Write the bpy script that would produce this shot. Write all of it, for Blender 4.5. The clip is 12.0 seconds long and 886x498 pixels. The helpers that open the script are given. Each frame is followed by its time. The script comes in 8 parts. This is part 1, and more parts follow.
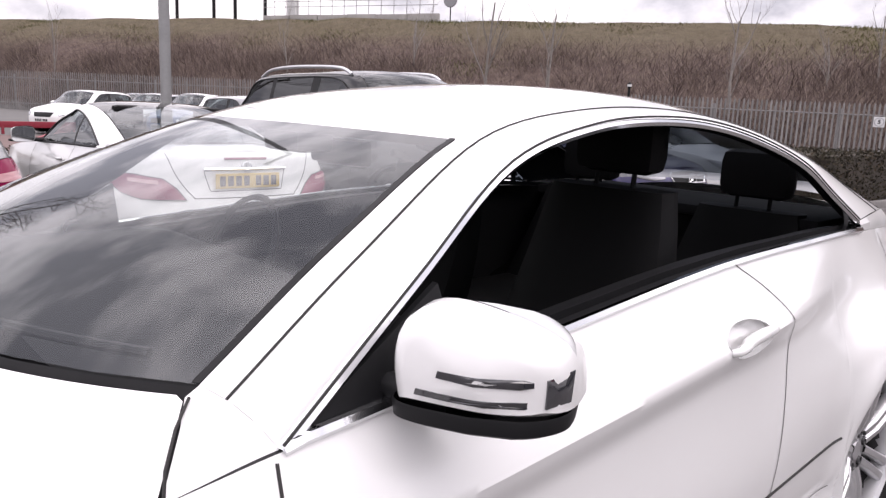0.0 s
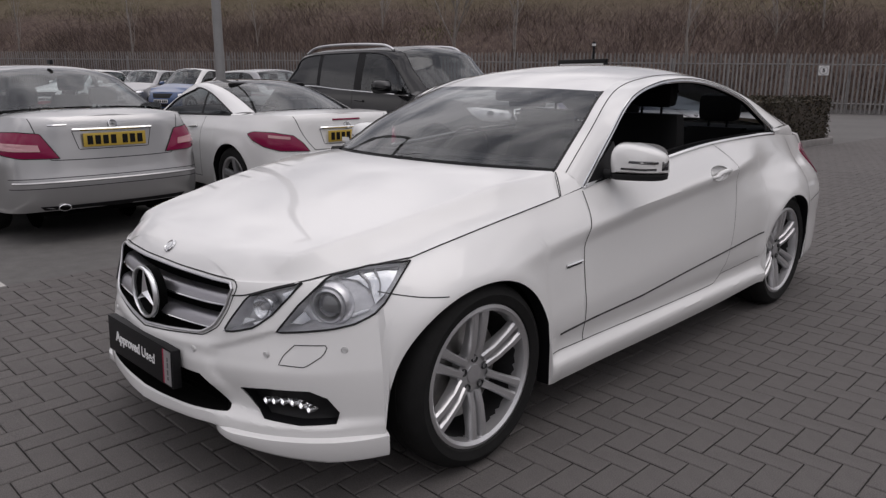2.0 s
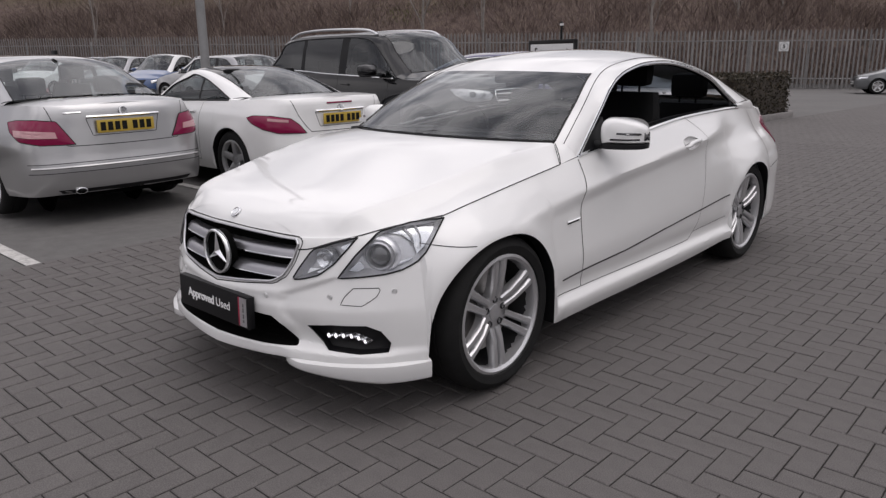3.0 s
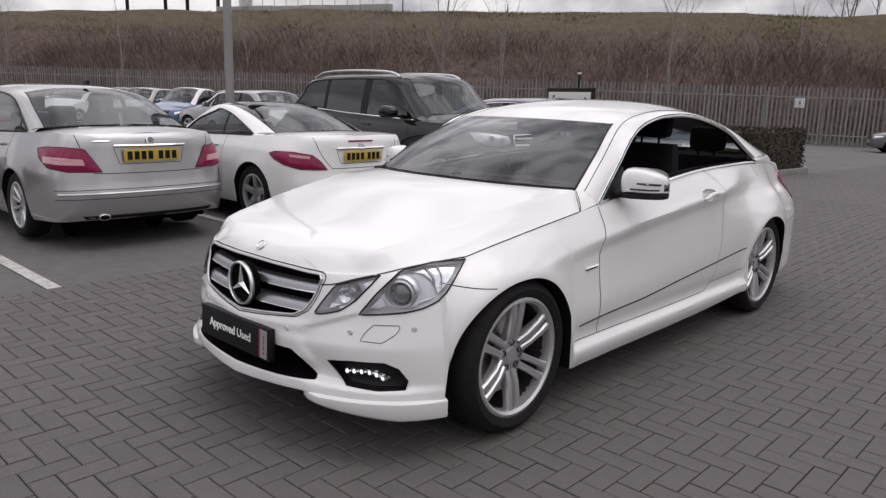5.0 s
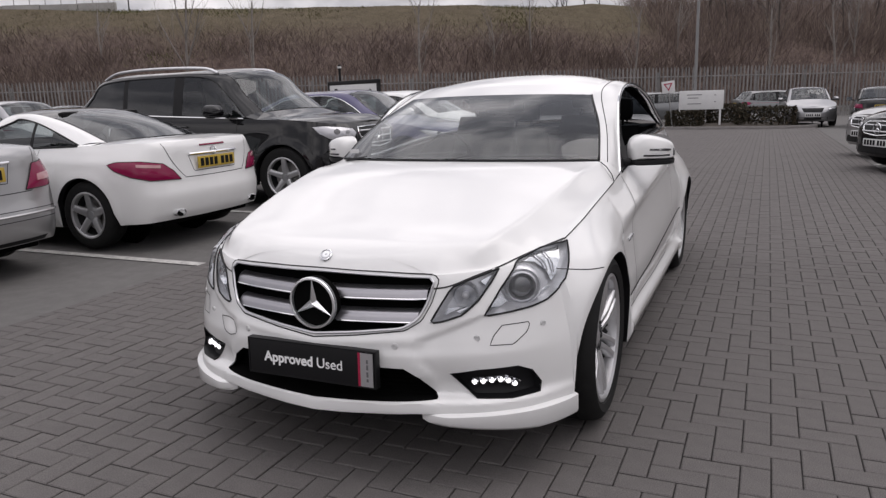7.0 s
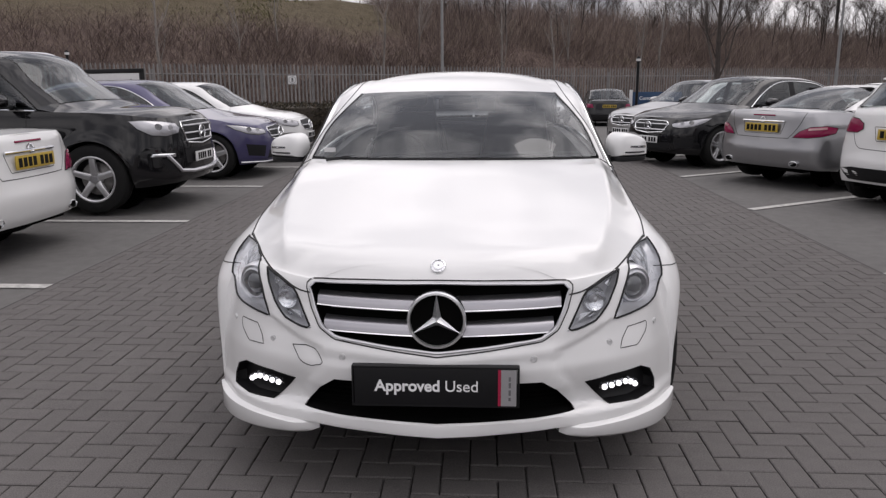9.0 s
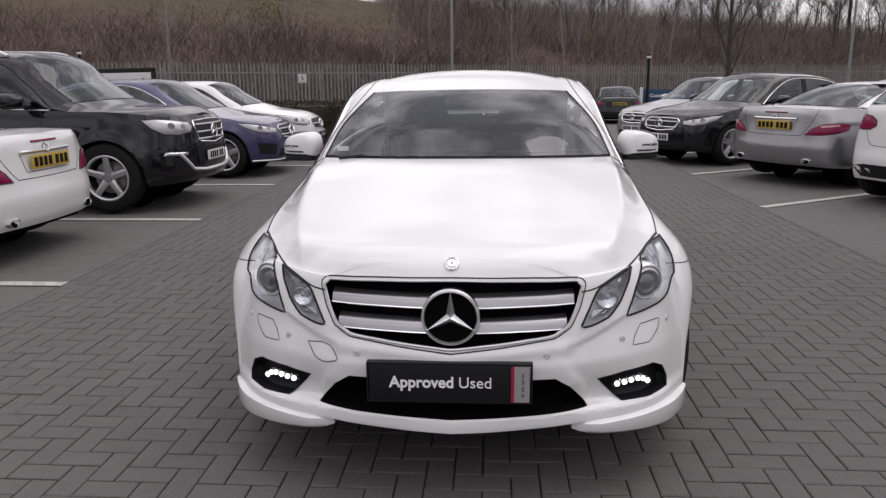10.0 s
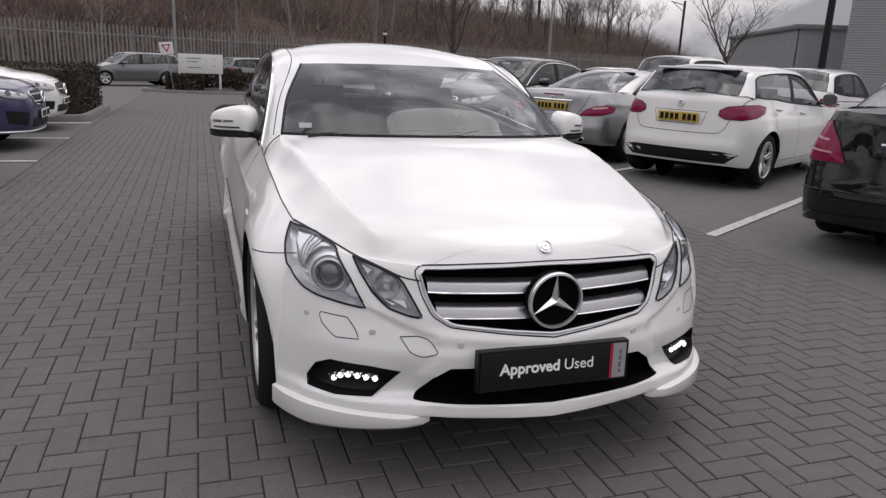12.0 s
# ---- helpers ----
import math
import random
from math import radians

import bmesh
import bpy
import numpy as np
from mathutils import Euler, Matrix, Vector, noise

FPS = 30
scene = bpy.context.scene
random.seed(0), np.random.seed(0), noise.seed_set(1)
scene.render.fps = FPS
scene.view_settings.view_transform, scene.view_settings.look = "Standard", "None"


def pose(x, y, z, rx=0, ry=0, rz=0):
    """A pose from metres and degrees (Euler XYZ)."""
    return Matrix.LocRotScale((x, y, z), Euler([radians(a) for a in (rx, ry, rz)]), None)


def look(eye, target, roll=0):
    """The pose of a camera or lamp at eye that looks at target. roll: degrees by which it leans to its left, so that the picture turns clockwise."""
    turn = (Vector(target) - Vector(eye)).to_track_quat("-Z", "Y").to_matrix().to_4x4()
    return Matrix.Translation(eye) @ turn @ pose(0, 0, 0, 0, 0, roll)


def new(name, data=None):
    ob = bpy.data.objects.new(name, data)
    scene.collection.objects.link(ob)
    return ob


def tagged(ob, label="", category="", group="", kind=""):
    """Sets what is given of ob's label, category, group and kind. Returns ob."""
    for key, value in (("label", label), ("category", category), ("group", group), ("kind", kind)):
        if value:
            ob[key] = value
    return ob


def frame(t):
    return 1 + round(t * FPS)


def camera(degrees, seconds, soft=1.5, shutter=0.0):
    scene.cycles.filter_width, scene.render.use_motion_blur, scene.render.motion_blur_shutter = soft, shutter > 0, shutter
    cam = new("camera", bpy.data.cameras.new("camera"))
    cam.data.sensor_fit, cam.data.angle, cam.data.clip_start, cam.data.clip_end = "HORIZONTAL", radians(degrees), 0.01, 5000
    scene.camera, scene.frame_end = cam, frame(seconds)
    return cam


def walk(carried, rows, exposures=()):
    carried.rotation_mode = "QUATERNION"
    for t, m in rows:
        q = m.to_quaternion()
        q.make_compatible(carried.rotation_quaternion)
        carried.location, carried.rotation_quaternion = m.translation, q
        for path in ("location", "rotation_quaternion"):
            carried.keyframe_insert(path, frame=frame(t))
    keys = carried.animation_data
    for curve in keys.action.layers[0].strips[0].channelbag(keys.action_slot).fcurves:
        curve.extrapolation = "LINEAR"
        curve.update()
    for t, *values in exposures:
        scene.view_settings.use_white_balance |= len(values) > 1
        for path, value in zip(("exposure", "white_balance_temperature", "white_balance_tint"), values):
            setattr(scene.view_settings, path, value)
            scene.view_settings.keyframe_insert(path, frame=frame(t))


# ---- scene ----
cam = camera(62.5, 12.0, soft=1.35)
PATH = [
    (0, (1.537, 0.212, 1.36), (0.085, 1.535, 0.983), 2.5),
    (0.2, (1.621, 0.002, 1.352), (0.192, 1.347, 0.968), 2.4),
    (0.5, (1.764, -0.31, 1.34), (0.353, 1.035, 0.895), 1.7),
    (0.7, (1.88, -0.512, 1.342), (0.451, 0.829, 0.943), 1.4),
    (1, (2.055, -0.842, 1.359), (0.631, 0.484, 0.896), 1.4),
    (1.5, (2.271, -1.368, 1.365), (0.874, -0.016, 0.897), 1.0),
    (2, (2.462, -1.855, 1.384), (1.092, -0.475, 0.916), 0.3),
    (2.5, (2.569, -2.226, 1.392), (1.255, -0.801, 0.9), -0.5),
    (3, (2.66, -2.378, 1.414), (1.356, -0.951, 0.898), -0.6),
    (5, (2.657, -2.439, 1.425), (1.315, -1.014, 1.017), 1.6),
    (5.5, (2.599, -2.469, 1.437), (1.282, -1.02, 1.029), 2.0),
    (5.8, (2.49, -2.572, 1.42), (1.244, -1.056, 1.03), 2.0),
    (6, (2.366, -2.649, 1.41), (1.19, -1.082, 1.011), 0.6),
    (6.3, (2.165, -2.757, 1.395), (1.082, -1.13, 0.968), 1.5),
    (6.5, (1.917, -2.802, 1.369), (0.957, -1.101, 0.943), 1.0),
    (6.7, (1.722, -2.849, 1.337), (0.83, -1.109, 0.915), -0.3),
    (8.3, (0.215, -3.034, 1.349), (-0.005, -1.092, 0.924), -1.6),
    (8.5, (0.167, -3.028, 1.363), (0.009, -1.083, 0.925), -1.1),
    (9, (0.142, -3.025, 1.358), (0.034, -1.077, 0.916), -0.4),
    (9.5, (0.13, -3.039, 1.36), (0.007, -1.093, 0.915), -0.6),
    (10, (0.13, -3.047, 1.362), (-0.004, -1.102, 0.915), -0.6),
    (10.5, (0.086, -3.039, 1.354), (-0.04, -1.094, 0.907), -0.6),
    (11, (-0.209, -3.04, 1.358), (-0.092, -1.097, 0.898), 1.0),
    (11.5, (-0.61, -2.96, 1.34), (-0.233, -1.055, 0.862), 2.1),
    (11.8, (-0.855, -2.84, 1.345), (-0.329, -0.973, 0.858), 1.9),
    (12, (-1.045, -2.819, 1.362), (-0.428, -0.985, 0.857), 2.4),
]
walk(cam, [(t, look(eye, target, roll)) for t, eye, target, roll in PATH],
     exposures=[(0.0, 1.0, 6580, 19), (0.2, 0.42, 6580, 17), (0.5, 0.02, 6580, 15), (0.7, -0.24, 6580, 14), (1.0, -0.42, 6580, 14), (1.5, -0.38, 6580, 14), (2.0, -0.16, 6580, 14), (2.5, 0.05, 6580, 14), (5.0, 0.2, 6580, 14), (9.5, 0.18, 6580, 14), (12.0, 0.2, 6580, 14)])


# ---- light: an overcast early spring day ----
world = bpy.data.worlds.new("overcast")
scene.world = world
world.use_nodes = True
wn = world.node_tree
wn.nodes.clear()
w_out = wn.nodes.new("ShaderNodeOutputWorld")
w_bg = wn.nodes.new("ShaderNodeBackground")
w_sky = wn.nodes.new("ShaderNodeTexSky")
w_sky.sky_type = "NISHITA"
w_sky.sun_disc = False
w_sky.sun_elevation = radians(65)
w_sky.sun_rotation = radians(56)
w_sky.air_density, w_sky.dust_density, w_sky.ozone_density = 1.0, 4.0, 1.0
# a broken cloud layer over the sky
w_tc = wn.nodes.new("ShaderNodeTexCoord")
w_map = wn.nodes.new("ShaderNodeMapping")
w_map.inputs["Scale"].default_value = (1.0, 1.0, 1.6)
w_noise = wn.nodes.new("ShaderNodeTexNoise")
w_noise.inputs["Scale"].default_value = 3.8
w_noise.inputs["Detail"].default_value = 7.0
w_noise.inputs["Roughness"].default_value = 0.55
w_ramp = wn.nodes.new("ShaderNodeValToRGB")
w_ramp.color_ramp.elements[0].position, w_ramp.color_ramp.elements[0].color = 0.41, (5.0, 5.1, 5.6, 1)
w_ramp.color_ramp.elements[1].position, w_ramp.color_ramp.elements[1].color = 0.61, (13.8, 13.6, 13.8, 1)
# an overcast sky is brighter overhead than at the horizon
w_sep = wn.nodes.new("ShaderNodeSeparateXYZ")
w_grad = wn.nodes.new("ShaderNodeMapRange")
w_grad.inputs["From Min"].default_value, w_grad.inputs["From Max"].default_value = 0.0, 1.0
w_grad.inputs["To Min"].default_value, w_grad.inputs["To Max"].default_value = 0.60, 1.62
w_over = wn.nodes.new("ShaderNodeMixRGB")
w_over.blend_type = "MULTIPLY"
w_over.inputs["Fac"].default_value = 1.0
wn.links.new(w_tc.outputs["Generated"], w_sep.inputs["Vector"])
wn.links.new(w_sep.outputs["Z"], w_grad.inputs["Value"])
wn.links.new(w_grad.outputs["Result"], w_over.inputs["Color2"])
w_mix = wn.nodes.new("ShaderNodeMixRGB")
w_mix.inputs["Fac"].default_value = 0.97
for a, b in ((w_tc.outputs["Generated"], w_map.inputs["Vector"]), (w_map.outputs["Vector"], w_noise.inputs["Vector"]),
             (w_noise.outputs["Fac"], w_ramp.inputs["Fac"]), (w_sky.outputs["Color"], w_mix.inputs["Color1"]),
             (w_ramp.outputs["Color"], w_over.inputs["Color1"]), (w_over.outputs["Color"], w_mix.inputs["Color2"]), (w_mix.outputs["Color"], w_bg.inputs["Color"]),
             (w_bg.outputs["Background"], w_out.inputs["Surface"])):
    wn.links.new(a, b)
w_bg.inputs["Strength"].default_value = 0.085

sun = new("sun", bpy.data.lights.new("sun", "SUN"))
sun.data.energy = 0.5
sun.data.angle = radians(40)
sun.data.color = (1.0, 0.97, 0.93)
sun.matrix_world = look((0, 0, 30), (-13.0, -8.0, 0))

# ---- materials ----


class Mat:
    """A small builder for procedural node materials."""

    def __init__(self, name):
        self.m = bpy.data.materials.new(name)
        self.m.use_nodes = True
        self.t = self.m.node_tree
        self.b = self.t.nodes["Principled BSDF"]
        self.tc = None

    def coord(self, scale=1.0):
        if self.tc is None:
            self.tc = self.t.nodes.new("ShaderNodeTexCoord")
        n = self.t.nodes.new("ShaderNodeMapping")
        n.inputs["Scale"].default_value = (scale, scale, scale) if not isinstance(scale, tuple) else scale
        self.t.links.new(self.tc.outputs["Object"], n.inputs["Vector"])
        return n.outputs["Vector"]

    def noise(self, scale, detail=4.0, rough=0.55, stretch=None):
        n = self.t.nodes.new("ShaderNodeTexNoise")
        n.inputs["Scale"].default_value = scale
        n.inputs["Detail"].default_value = detail
        n.inputs["Roughness"].default_value = rough
        self.t.links.new(self.coord(stretch or 1.0), n.inputs["Vector"])
        return n.outputs["Fac"]

    def ramp(self, fac, stops):
        n = self.t.nodes.new("ShaderNodeValToRGB")
        els = n.color_ramp.elements
        while len(els) < len(stops):
            els.new(0.5)
        for e, (p, c) in zip(els, stops):
            e.position, e.color = p, (c if len(c) == 4 else (*c, 1))
        self.t.links.new(fac, n.inputs["Fac"])
        return n.outputs["Color"]

    def mix(self, fac, a, b, mode="MIX"):
        n = self.t.nodes.new("ShaderNodeMixRGB")
        n.blend_type = mode
        for v, s in ((fac, "Fac"), (a, "Color1"), (b, "Color2")):
            if isinstance(v, (int, float)):
                n.inputs[s].default_value = v
            elif isinstance(v, tuple):
                n.inputs[s].default_value = (*v, 1) if len(v) == 3 else v
            else:
                self.t.links.new(v, n.inputs[s])
        return n.outputs["Color"]

    def random(self):
        n = self.t.nodes.new("ShaderNodeObjectInfo")
        return n.outputs["Random"]

    def island(self):
        n = self.t.nodes.new("ShaderNodeNewGeometry")
        return n.outputs["Random Per Island"]

    def set(self, **kw):
        names = {"color": "Base Color", "rough": "Roughness", "metal": "Metallic", "coat": "Coat Weight", "coat_rough": "Coat Roughness",
                 "spec": "Specular IOR Level", "alpha": "Alpha", "emit": "Emission Color", "emit_strength": "Emission Strength",
                 "trans": "Transmission Weight", "ior": "IOR", "sheen": "Sheen Weight"}
        for k, v in kw.items():
            s = self.b.inputs[names[k]]
            if isinstance(v, tuple):
                s.default_value = (*v, 1) if len(v) == 3 else v
            elif isinstance(v, (int, float)):
                s.default_value = v
            else:
                self.t.links.new(v, s)
        return self

    def bump(self, height, strength=0.3, distance=0.01):
        n = self.t.nodes.new("ShaderNodeBump")
        n.inputs["Strength"].default_value = strength
        n.inputs["Distance"].default_value = distance
        self.t.links.new(height, n.inputs["Height"])
        self.t.links.new(n.outputs["Normal"], self.b.inputs["Normal"])
        return self


def paint(name, color, metal=0.0, rough=0.35, dirt=0.06, coat=1.0):
    """Car paint under clear coat, with a film of road dust."""
    k = Mat(name)
    dust = k.ramp(k.noise(3.0, 6.0), [(0.35, (0, 0, 0)), (0.75, (1, 1, 1))])
    col = k.mix(0.0, color, (0.30, 0.28, 0.26))
    mixn = col.node
    scale = k.t.nodes.new("ShaderNodeMath")
    scale.operation = "MULTIPLY"
    scale.inputs[1].default_value = dirt
    k.t.links.new(dust, scale.inputs[0])
    k.t.links.new(scale.outputs[0], mixn.inputs["Fac"])
    k.set(color=col, metal=metal, rough=rough, coat=coat, coat_rough=0.04, spec=0.05 if max(color) < 0.01 else 0.5)
    return k.m


def plain(name, color, rough=0.5, metal=0.0, var=0.12, scale=8.0, bump=0.0, bscale=60.0, spec=0.5):
    """A surface of one colour with slight two-scale variation."""
    k = Mat(name)
    n1, n2 = k.noise(scale, 5.0), k.noise(scale * 9, 3.0)
    dark = tuple(c * (1 - var) for c in color)
    light = tuple(min(1.0, c * (1 + var)) for c in color)
    col = k.mix(0.35, k.ramp(n1, [(0.3, dark), (0.7, light)]), k.ramp(n2, [(0.3, dark), (0.7, light)]))
    k.set(color=col, rough=rough, metal=metal, spec=spec)
    if bump:
        k.bump(k.noise(bscale, 4.0), bump, 0.004)
    return k.m


def glass(name, tint, gloss=1.0):
    """A thin window pane: tinted see-through with a mirror-like surface."""
    m = bpy.data.materials.new(name)
    m.use_nodes = True
    t = m.node_tree
    t.nodes.clear()
    out = t.nodes.new("ShaderNodeOutputMaterial")
    mixer = t.nodes.new("ShaderNodeMixShader")
    tr = t.nodes.new("ShaderNodeBsdfTransparent")
    gl = t.nodes.new("ShaderNodeBsdfGlossy")
    lw = t.nodes.new("ShaderNodeLayerWeight")
    lw.inputs["Blend"].default_value = 0.5
    pw = t.nodes.new("ShaderNodeMath")
    pw.operation = "POWER"
    pw.inputs[1].default_value = 5.0
    fr = t.nodes.new("ShaderNodeMath")
    fr.operation = "MULTIPLY_ADD"
    fr.inputs[1].default_value, fr.inputs[2].default_value = 0.92, 0.068 * gloss
    t.links.new(lw.outputs["Facing"], pw.inputs[0])
    t.links.new(pw.outputs[0], fr.inputs[0])
    tr.inputs["Color"].default_value = (*tint, 1)
    gl.inputs["Roughness"].default_value = 0.01
    gl.inputs["Color"].default_value = (0.92, 0.94, 0.96, 1)
    t.links.new(fr.outputs[0], mixer.inputs["Fac"])
    t.links.new(tr.outputs["BSDF"], mixer.inputs[1])
    t.links.new(gl.outputs["BSDF"], mixer.inputs[2])
    t.links.new(mixer.outputs["Shader"], out.inputs["Surface"])
    return m


M_WHITE = paint("white paint", (0.71, 0.71, 0.705), dirt=0.04)
M_SILVER = paint("silver metallic paint", (0.43, 0.43, 0.435), metal=0.8, rough=0.30)
M_GREYSILVER = paint("grey silver metallic paint", (0.32, 0.32, 0.33), metal=0.8, rough=0.30)
M_BLACK = paint("black paint", (0.004, 0.004, 0.005), rough=0.5, dirt=0.010, coat=1.0)
M_PURPLE = paint("dark violet blue metallic paint", (0.035, 0.03, 0.10), metal=0.3, rough=0.35)
M_BLUE = paint("mid blue paint", (0.02, 0.06, 0.17))
M_GREY = paint("dark grey metallic paint", (0.11, 0.115, 0.12), metal=0.4, rough=0.38)
M_RED = paint("maroon paint", (0.16, 0.01, 0.02))
M_TYRE = plain("tyre rubber", (0.009, 0.009, 0.009), 0.8, var=0.3, scale=20, bump=0.2, spec=0.25)
M_ALLOY = plain("silver alloy", (0.56, 0.56, 0.57), 0.34, 0.75, var=0.05)
# rim alloy with the shade inside the wheel put into its colour; bolts share it
M_ALLOY_SHADED = plain("shadowed alloy barrel", (0.05, 0.05, 0.052), 0.5, 0.6)
M_DISC = plain("brake disc steel", (0.35, 0.34, 0.33), 0.4, 0.9, var=0.2, scale=30)
M_TRIM = plain("black plastic trim", (0.007, 0.007, 0.008), 0.5, spec=0.25)
M_GAP = plain("dark shut line", (0.02, 0.019, 0.019), 0.8)
M_WELL = plain("black wheel arch liner", (0.003, 0.003, 0.003), 0.95, spec=0.05)
M_CHROME = plain("chrome", (0.78, 0.79, 0.80), 0.09, 1.0, var=0.02)
M_SATIN = plain("satin silver trim", (0.62, 0.62, 0.64), 0.3, 0.8, var=0.04)
M_GRILLE = plain("silver painted grille fin", (0.33, 0.325, 0.345), 0.28, 0.9, var=0.04)
M_SEAT = plain("black leather", (0.004, 0.004, 0.0045), 0.6, spec=0.12)
M_DASH = plain("black dashboard", (0.007, 0.007, 0.008), 0.75, spec=0.15)
M_GLASS = glass("tinted window glass", (0.55, 0.60, 0.60))
M_SCREEN = glass("windscreen glass", (0.80, 0.83, 0.82), 1.1)
M_CLEAR = glass("clear side glass", (0.86, 0.88, 0.87))
M_REAR = glass("tinted rear glass", (0.12, 0.14, 0.16))
M_PRIVACY = glass("dark privacy glass", (0.10, 0.10, 0.11))
M_LENS = glass("clear lamp lens", (0.93, 0.94, 0.95), 0.7)
M_LAMP = plain("lamp reflector", (0.66, 0.67, 0.69), 0.18, 0.9, var=0.1, scale=30)
M_LAMP_GREY = plain("grey lamp housing", (0.22, 0.22, 0.23), 0.3, 0.5)
M_HOUSING = plain("silvery lamp housing", (0.55, 0.55, 0.57), 0.28, 0.45, var=0.15, scale=25)
M_HEADLAMP = Mat("clear head lamp cover").set(color=(0.40, 0.40, 0.42), rough=0.20, metal=0.55, coat=1.0).m
M_PROJ = Mat("projector lens").set(color=(0.03, 0.03, 0.035), rough=0.03, coat=1.0, spec=0.8).m
M_TAIL = Mat("red tail lamp lens").set(color=(0.20, 0.003, 0.045), rough=0.25, coat=0.5, spec=0.2).m
M_TAIL_W = Mat("clear tail lamp lens").set(color=(0.50, 0.26, 0.28), rough=0.12, coat=1.0).m
M_DRL = Mat("daylight lamp glow").set(color=(0.9, 0.9, 0.9), emit=(1.0, 0.98, 0.97), emit_strength=3.5).m
M_YELLOW = plain("yellow plate", (0.46, 0.32, 0.05), 0.35, var=0.05)
M_PLATE_W = plain("white plate", (0.62, 0.62, 0.62), 0.35, var=0.05)
M_INK = plain("black ink", (0.012, 0.012, 0.012), 0.6, spec=0.1)
M_WINK = plain("white lettering", (0.8, 0.8, 0.8), 0.5, var=0.03)
M_CRIMSON = plain("crimson stripe", (0.35, 0.01, 0.05), 0.4)
M_BARBLUE = plain("blue band", (0.01, 0.04, 0.22), 0.4)
M_RADAR = Mat("sensor ring").set(color=(0.55, 0.55, 0.55), rough=0.35).m
M_STAR = plain("bright chrome star", (0.85, 0.86, 0.87), 0.28, 0.85, var=0.02)

# ---- shape helpers ----


def spline(knots, q):
    """Monotone cubic through (place, value) knots, at the places q."""
    k = np.asarray(knots, float)
    x, y = k[:, 0], k[:, 1]
    h = np.diff(x)
    d = np.diff(y) / h
    m = np.zeros(len(x))
    m[0], m[-1] = d[0], d[-1]
    for i in range(1, len(x) - 1):
        if d[i - 1] * d[i] > 0:
            w1, w2 = 2 * h[i] + h[i - 1], h[i] + 2 * h[i - 1]
            m[i] = (w1 + w2) / (w1 / d[i - 1] + w2 / d[i])
    q = np.clip(np.asarray(q, float), x[0], x[-1])
    i = np.clip(np.searchsorted(x, q, "right") - 1, 0, len(x) - 2)
    t = (q - x[i]) / h[i]
    return (y[i] * (1 + 2 * t) * (1 - t) ** 2 + h[i] * m[i] * t * (1 - t) ** 2
            + y[i + 1] * t * t * (3 - 2 * t) + h[i] * m[i + 1] * t * t * (t - 1))


def smooth(t):
    t = np.clip(t, 0, 1)
    return t * t * (3 - 2 * t)


def curve3(points, q, closed=False):
    """A Catmull-Rom curve through points, at the fractions q of its length."""
    p = np.asarray(points, float)
    s = np.r_[0, np.cumsum(np.linalg.norm(np.diff(p, axis=0), axis=1))]
    s = s / s[-1]
    fine = []
    ext = np.vstack([2 * p[0] - p[1], p, 2 * p[-1] - p[-2]])
    for i in range(len(p) - 1):
        a, b, c, d = ext[i], ext[i + 1], ext[i + 2], ext[i + 3]
        for t in np.linspace(0, 1, 12, endpoint=(i == len(p) - 2)):
            fine.append(0.5 * (2 * b + (c - a) * t + (2 * a - 5 * b + 4 * c - d) * t * t + (3 * b - a - 3 * c + d) * t ** 3))
    fine = np.array(fine)
    l = np.r_[0, np.cumsum(np.linalg.norm(np.diff(fine, axis=0), axis=1))]
    l = l / l[-1]
    q = np.asarray(q, float)
    return np.stack([np.interp(q, l, fine[:, j]) for j in range(fine.shape[1])], axis=-1)


def mesh_of(name, verts, faces, material, smooth=True, angle=40):
    me = bpy.data.meshes.new(name)
    me.from_pydata([tuple(map(float, v)) for v in verts], [], [tuple(map(int, f)) for f in faces])
    me.update()
    if smooth and len(me.polygons):
        me.polygons.foreach_set("use_smooth", [True] * len(me.polygons))
        me.set_sharp_from_angle(angle=radians(angle))
    if material is not None:
        me.materials.append(material)
    return me


def part(name, geo, material, parent, label="", smooth=True, angle=40):
    """Links geometry (a bmesh, a mesh or a pair of vertices and faces) as one mesh object under a thing or a part."""
    if isinstance(geo, bmesh.types.BMesh):
        me = bpy.data.meshes.new(name)
        geo.to_mesh(me)
        geo.free()
        if smooth:
            me.polygons.foreach_set("use_smooth", [True] * len(me.polygons))
            me.set_sharp_from_angle(angle=radians(angle))
        me.materials.append(material)
    elif isinstance(geo, bpy.types.Mesh):
        me = geo
    else:
        me = mesh_of(name, geo[0], geo[1], material, smooth, angle)
    ob = new(name, me)
    ob.parent = parent
    if label:
        ob["label"] = label
    return ob


def thing(name, label, category, group="", kind="", at=None):
    ob = new(name)
    ob.empty_display_size = 0.2
    if at is not None:
        ob.matrix_world = at
    return tagged(ob, label, category, group, kind)


def grid_faces(r, c, wrap=False, flip=False):
    i = np.arange(r - 1)[:, None] * c
    j = np.arange(c if wrap else c - 1)[None, :]
    k = (j + 1) % c
    f = np.stack([i + j, i + k, i + c + k, i + c + j], -1).reshape(-1, 4)
    return f[:, ::-1] if flip else f


def join(*geos):
    """Several (vertices, faces) as one."""
    vs, fs, n = [], [], 0
    for v, f in geos:
        v = np.asarray(v, float).reshape(-1, 3)
        vs.append(v)
        fs += [tuple(int(i) + n for i in q) for q in f]
        n += len(v)
    return np.vstack(vs), fs


def mirror(geo):
    v = np.array(geo[0], float)
    v[:, 0] *= -1
    return v, [tuple(reversed(tuple(f))) for f in geo[1]]


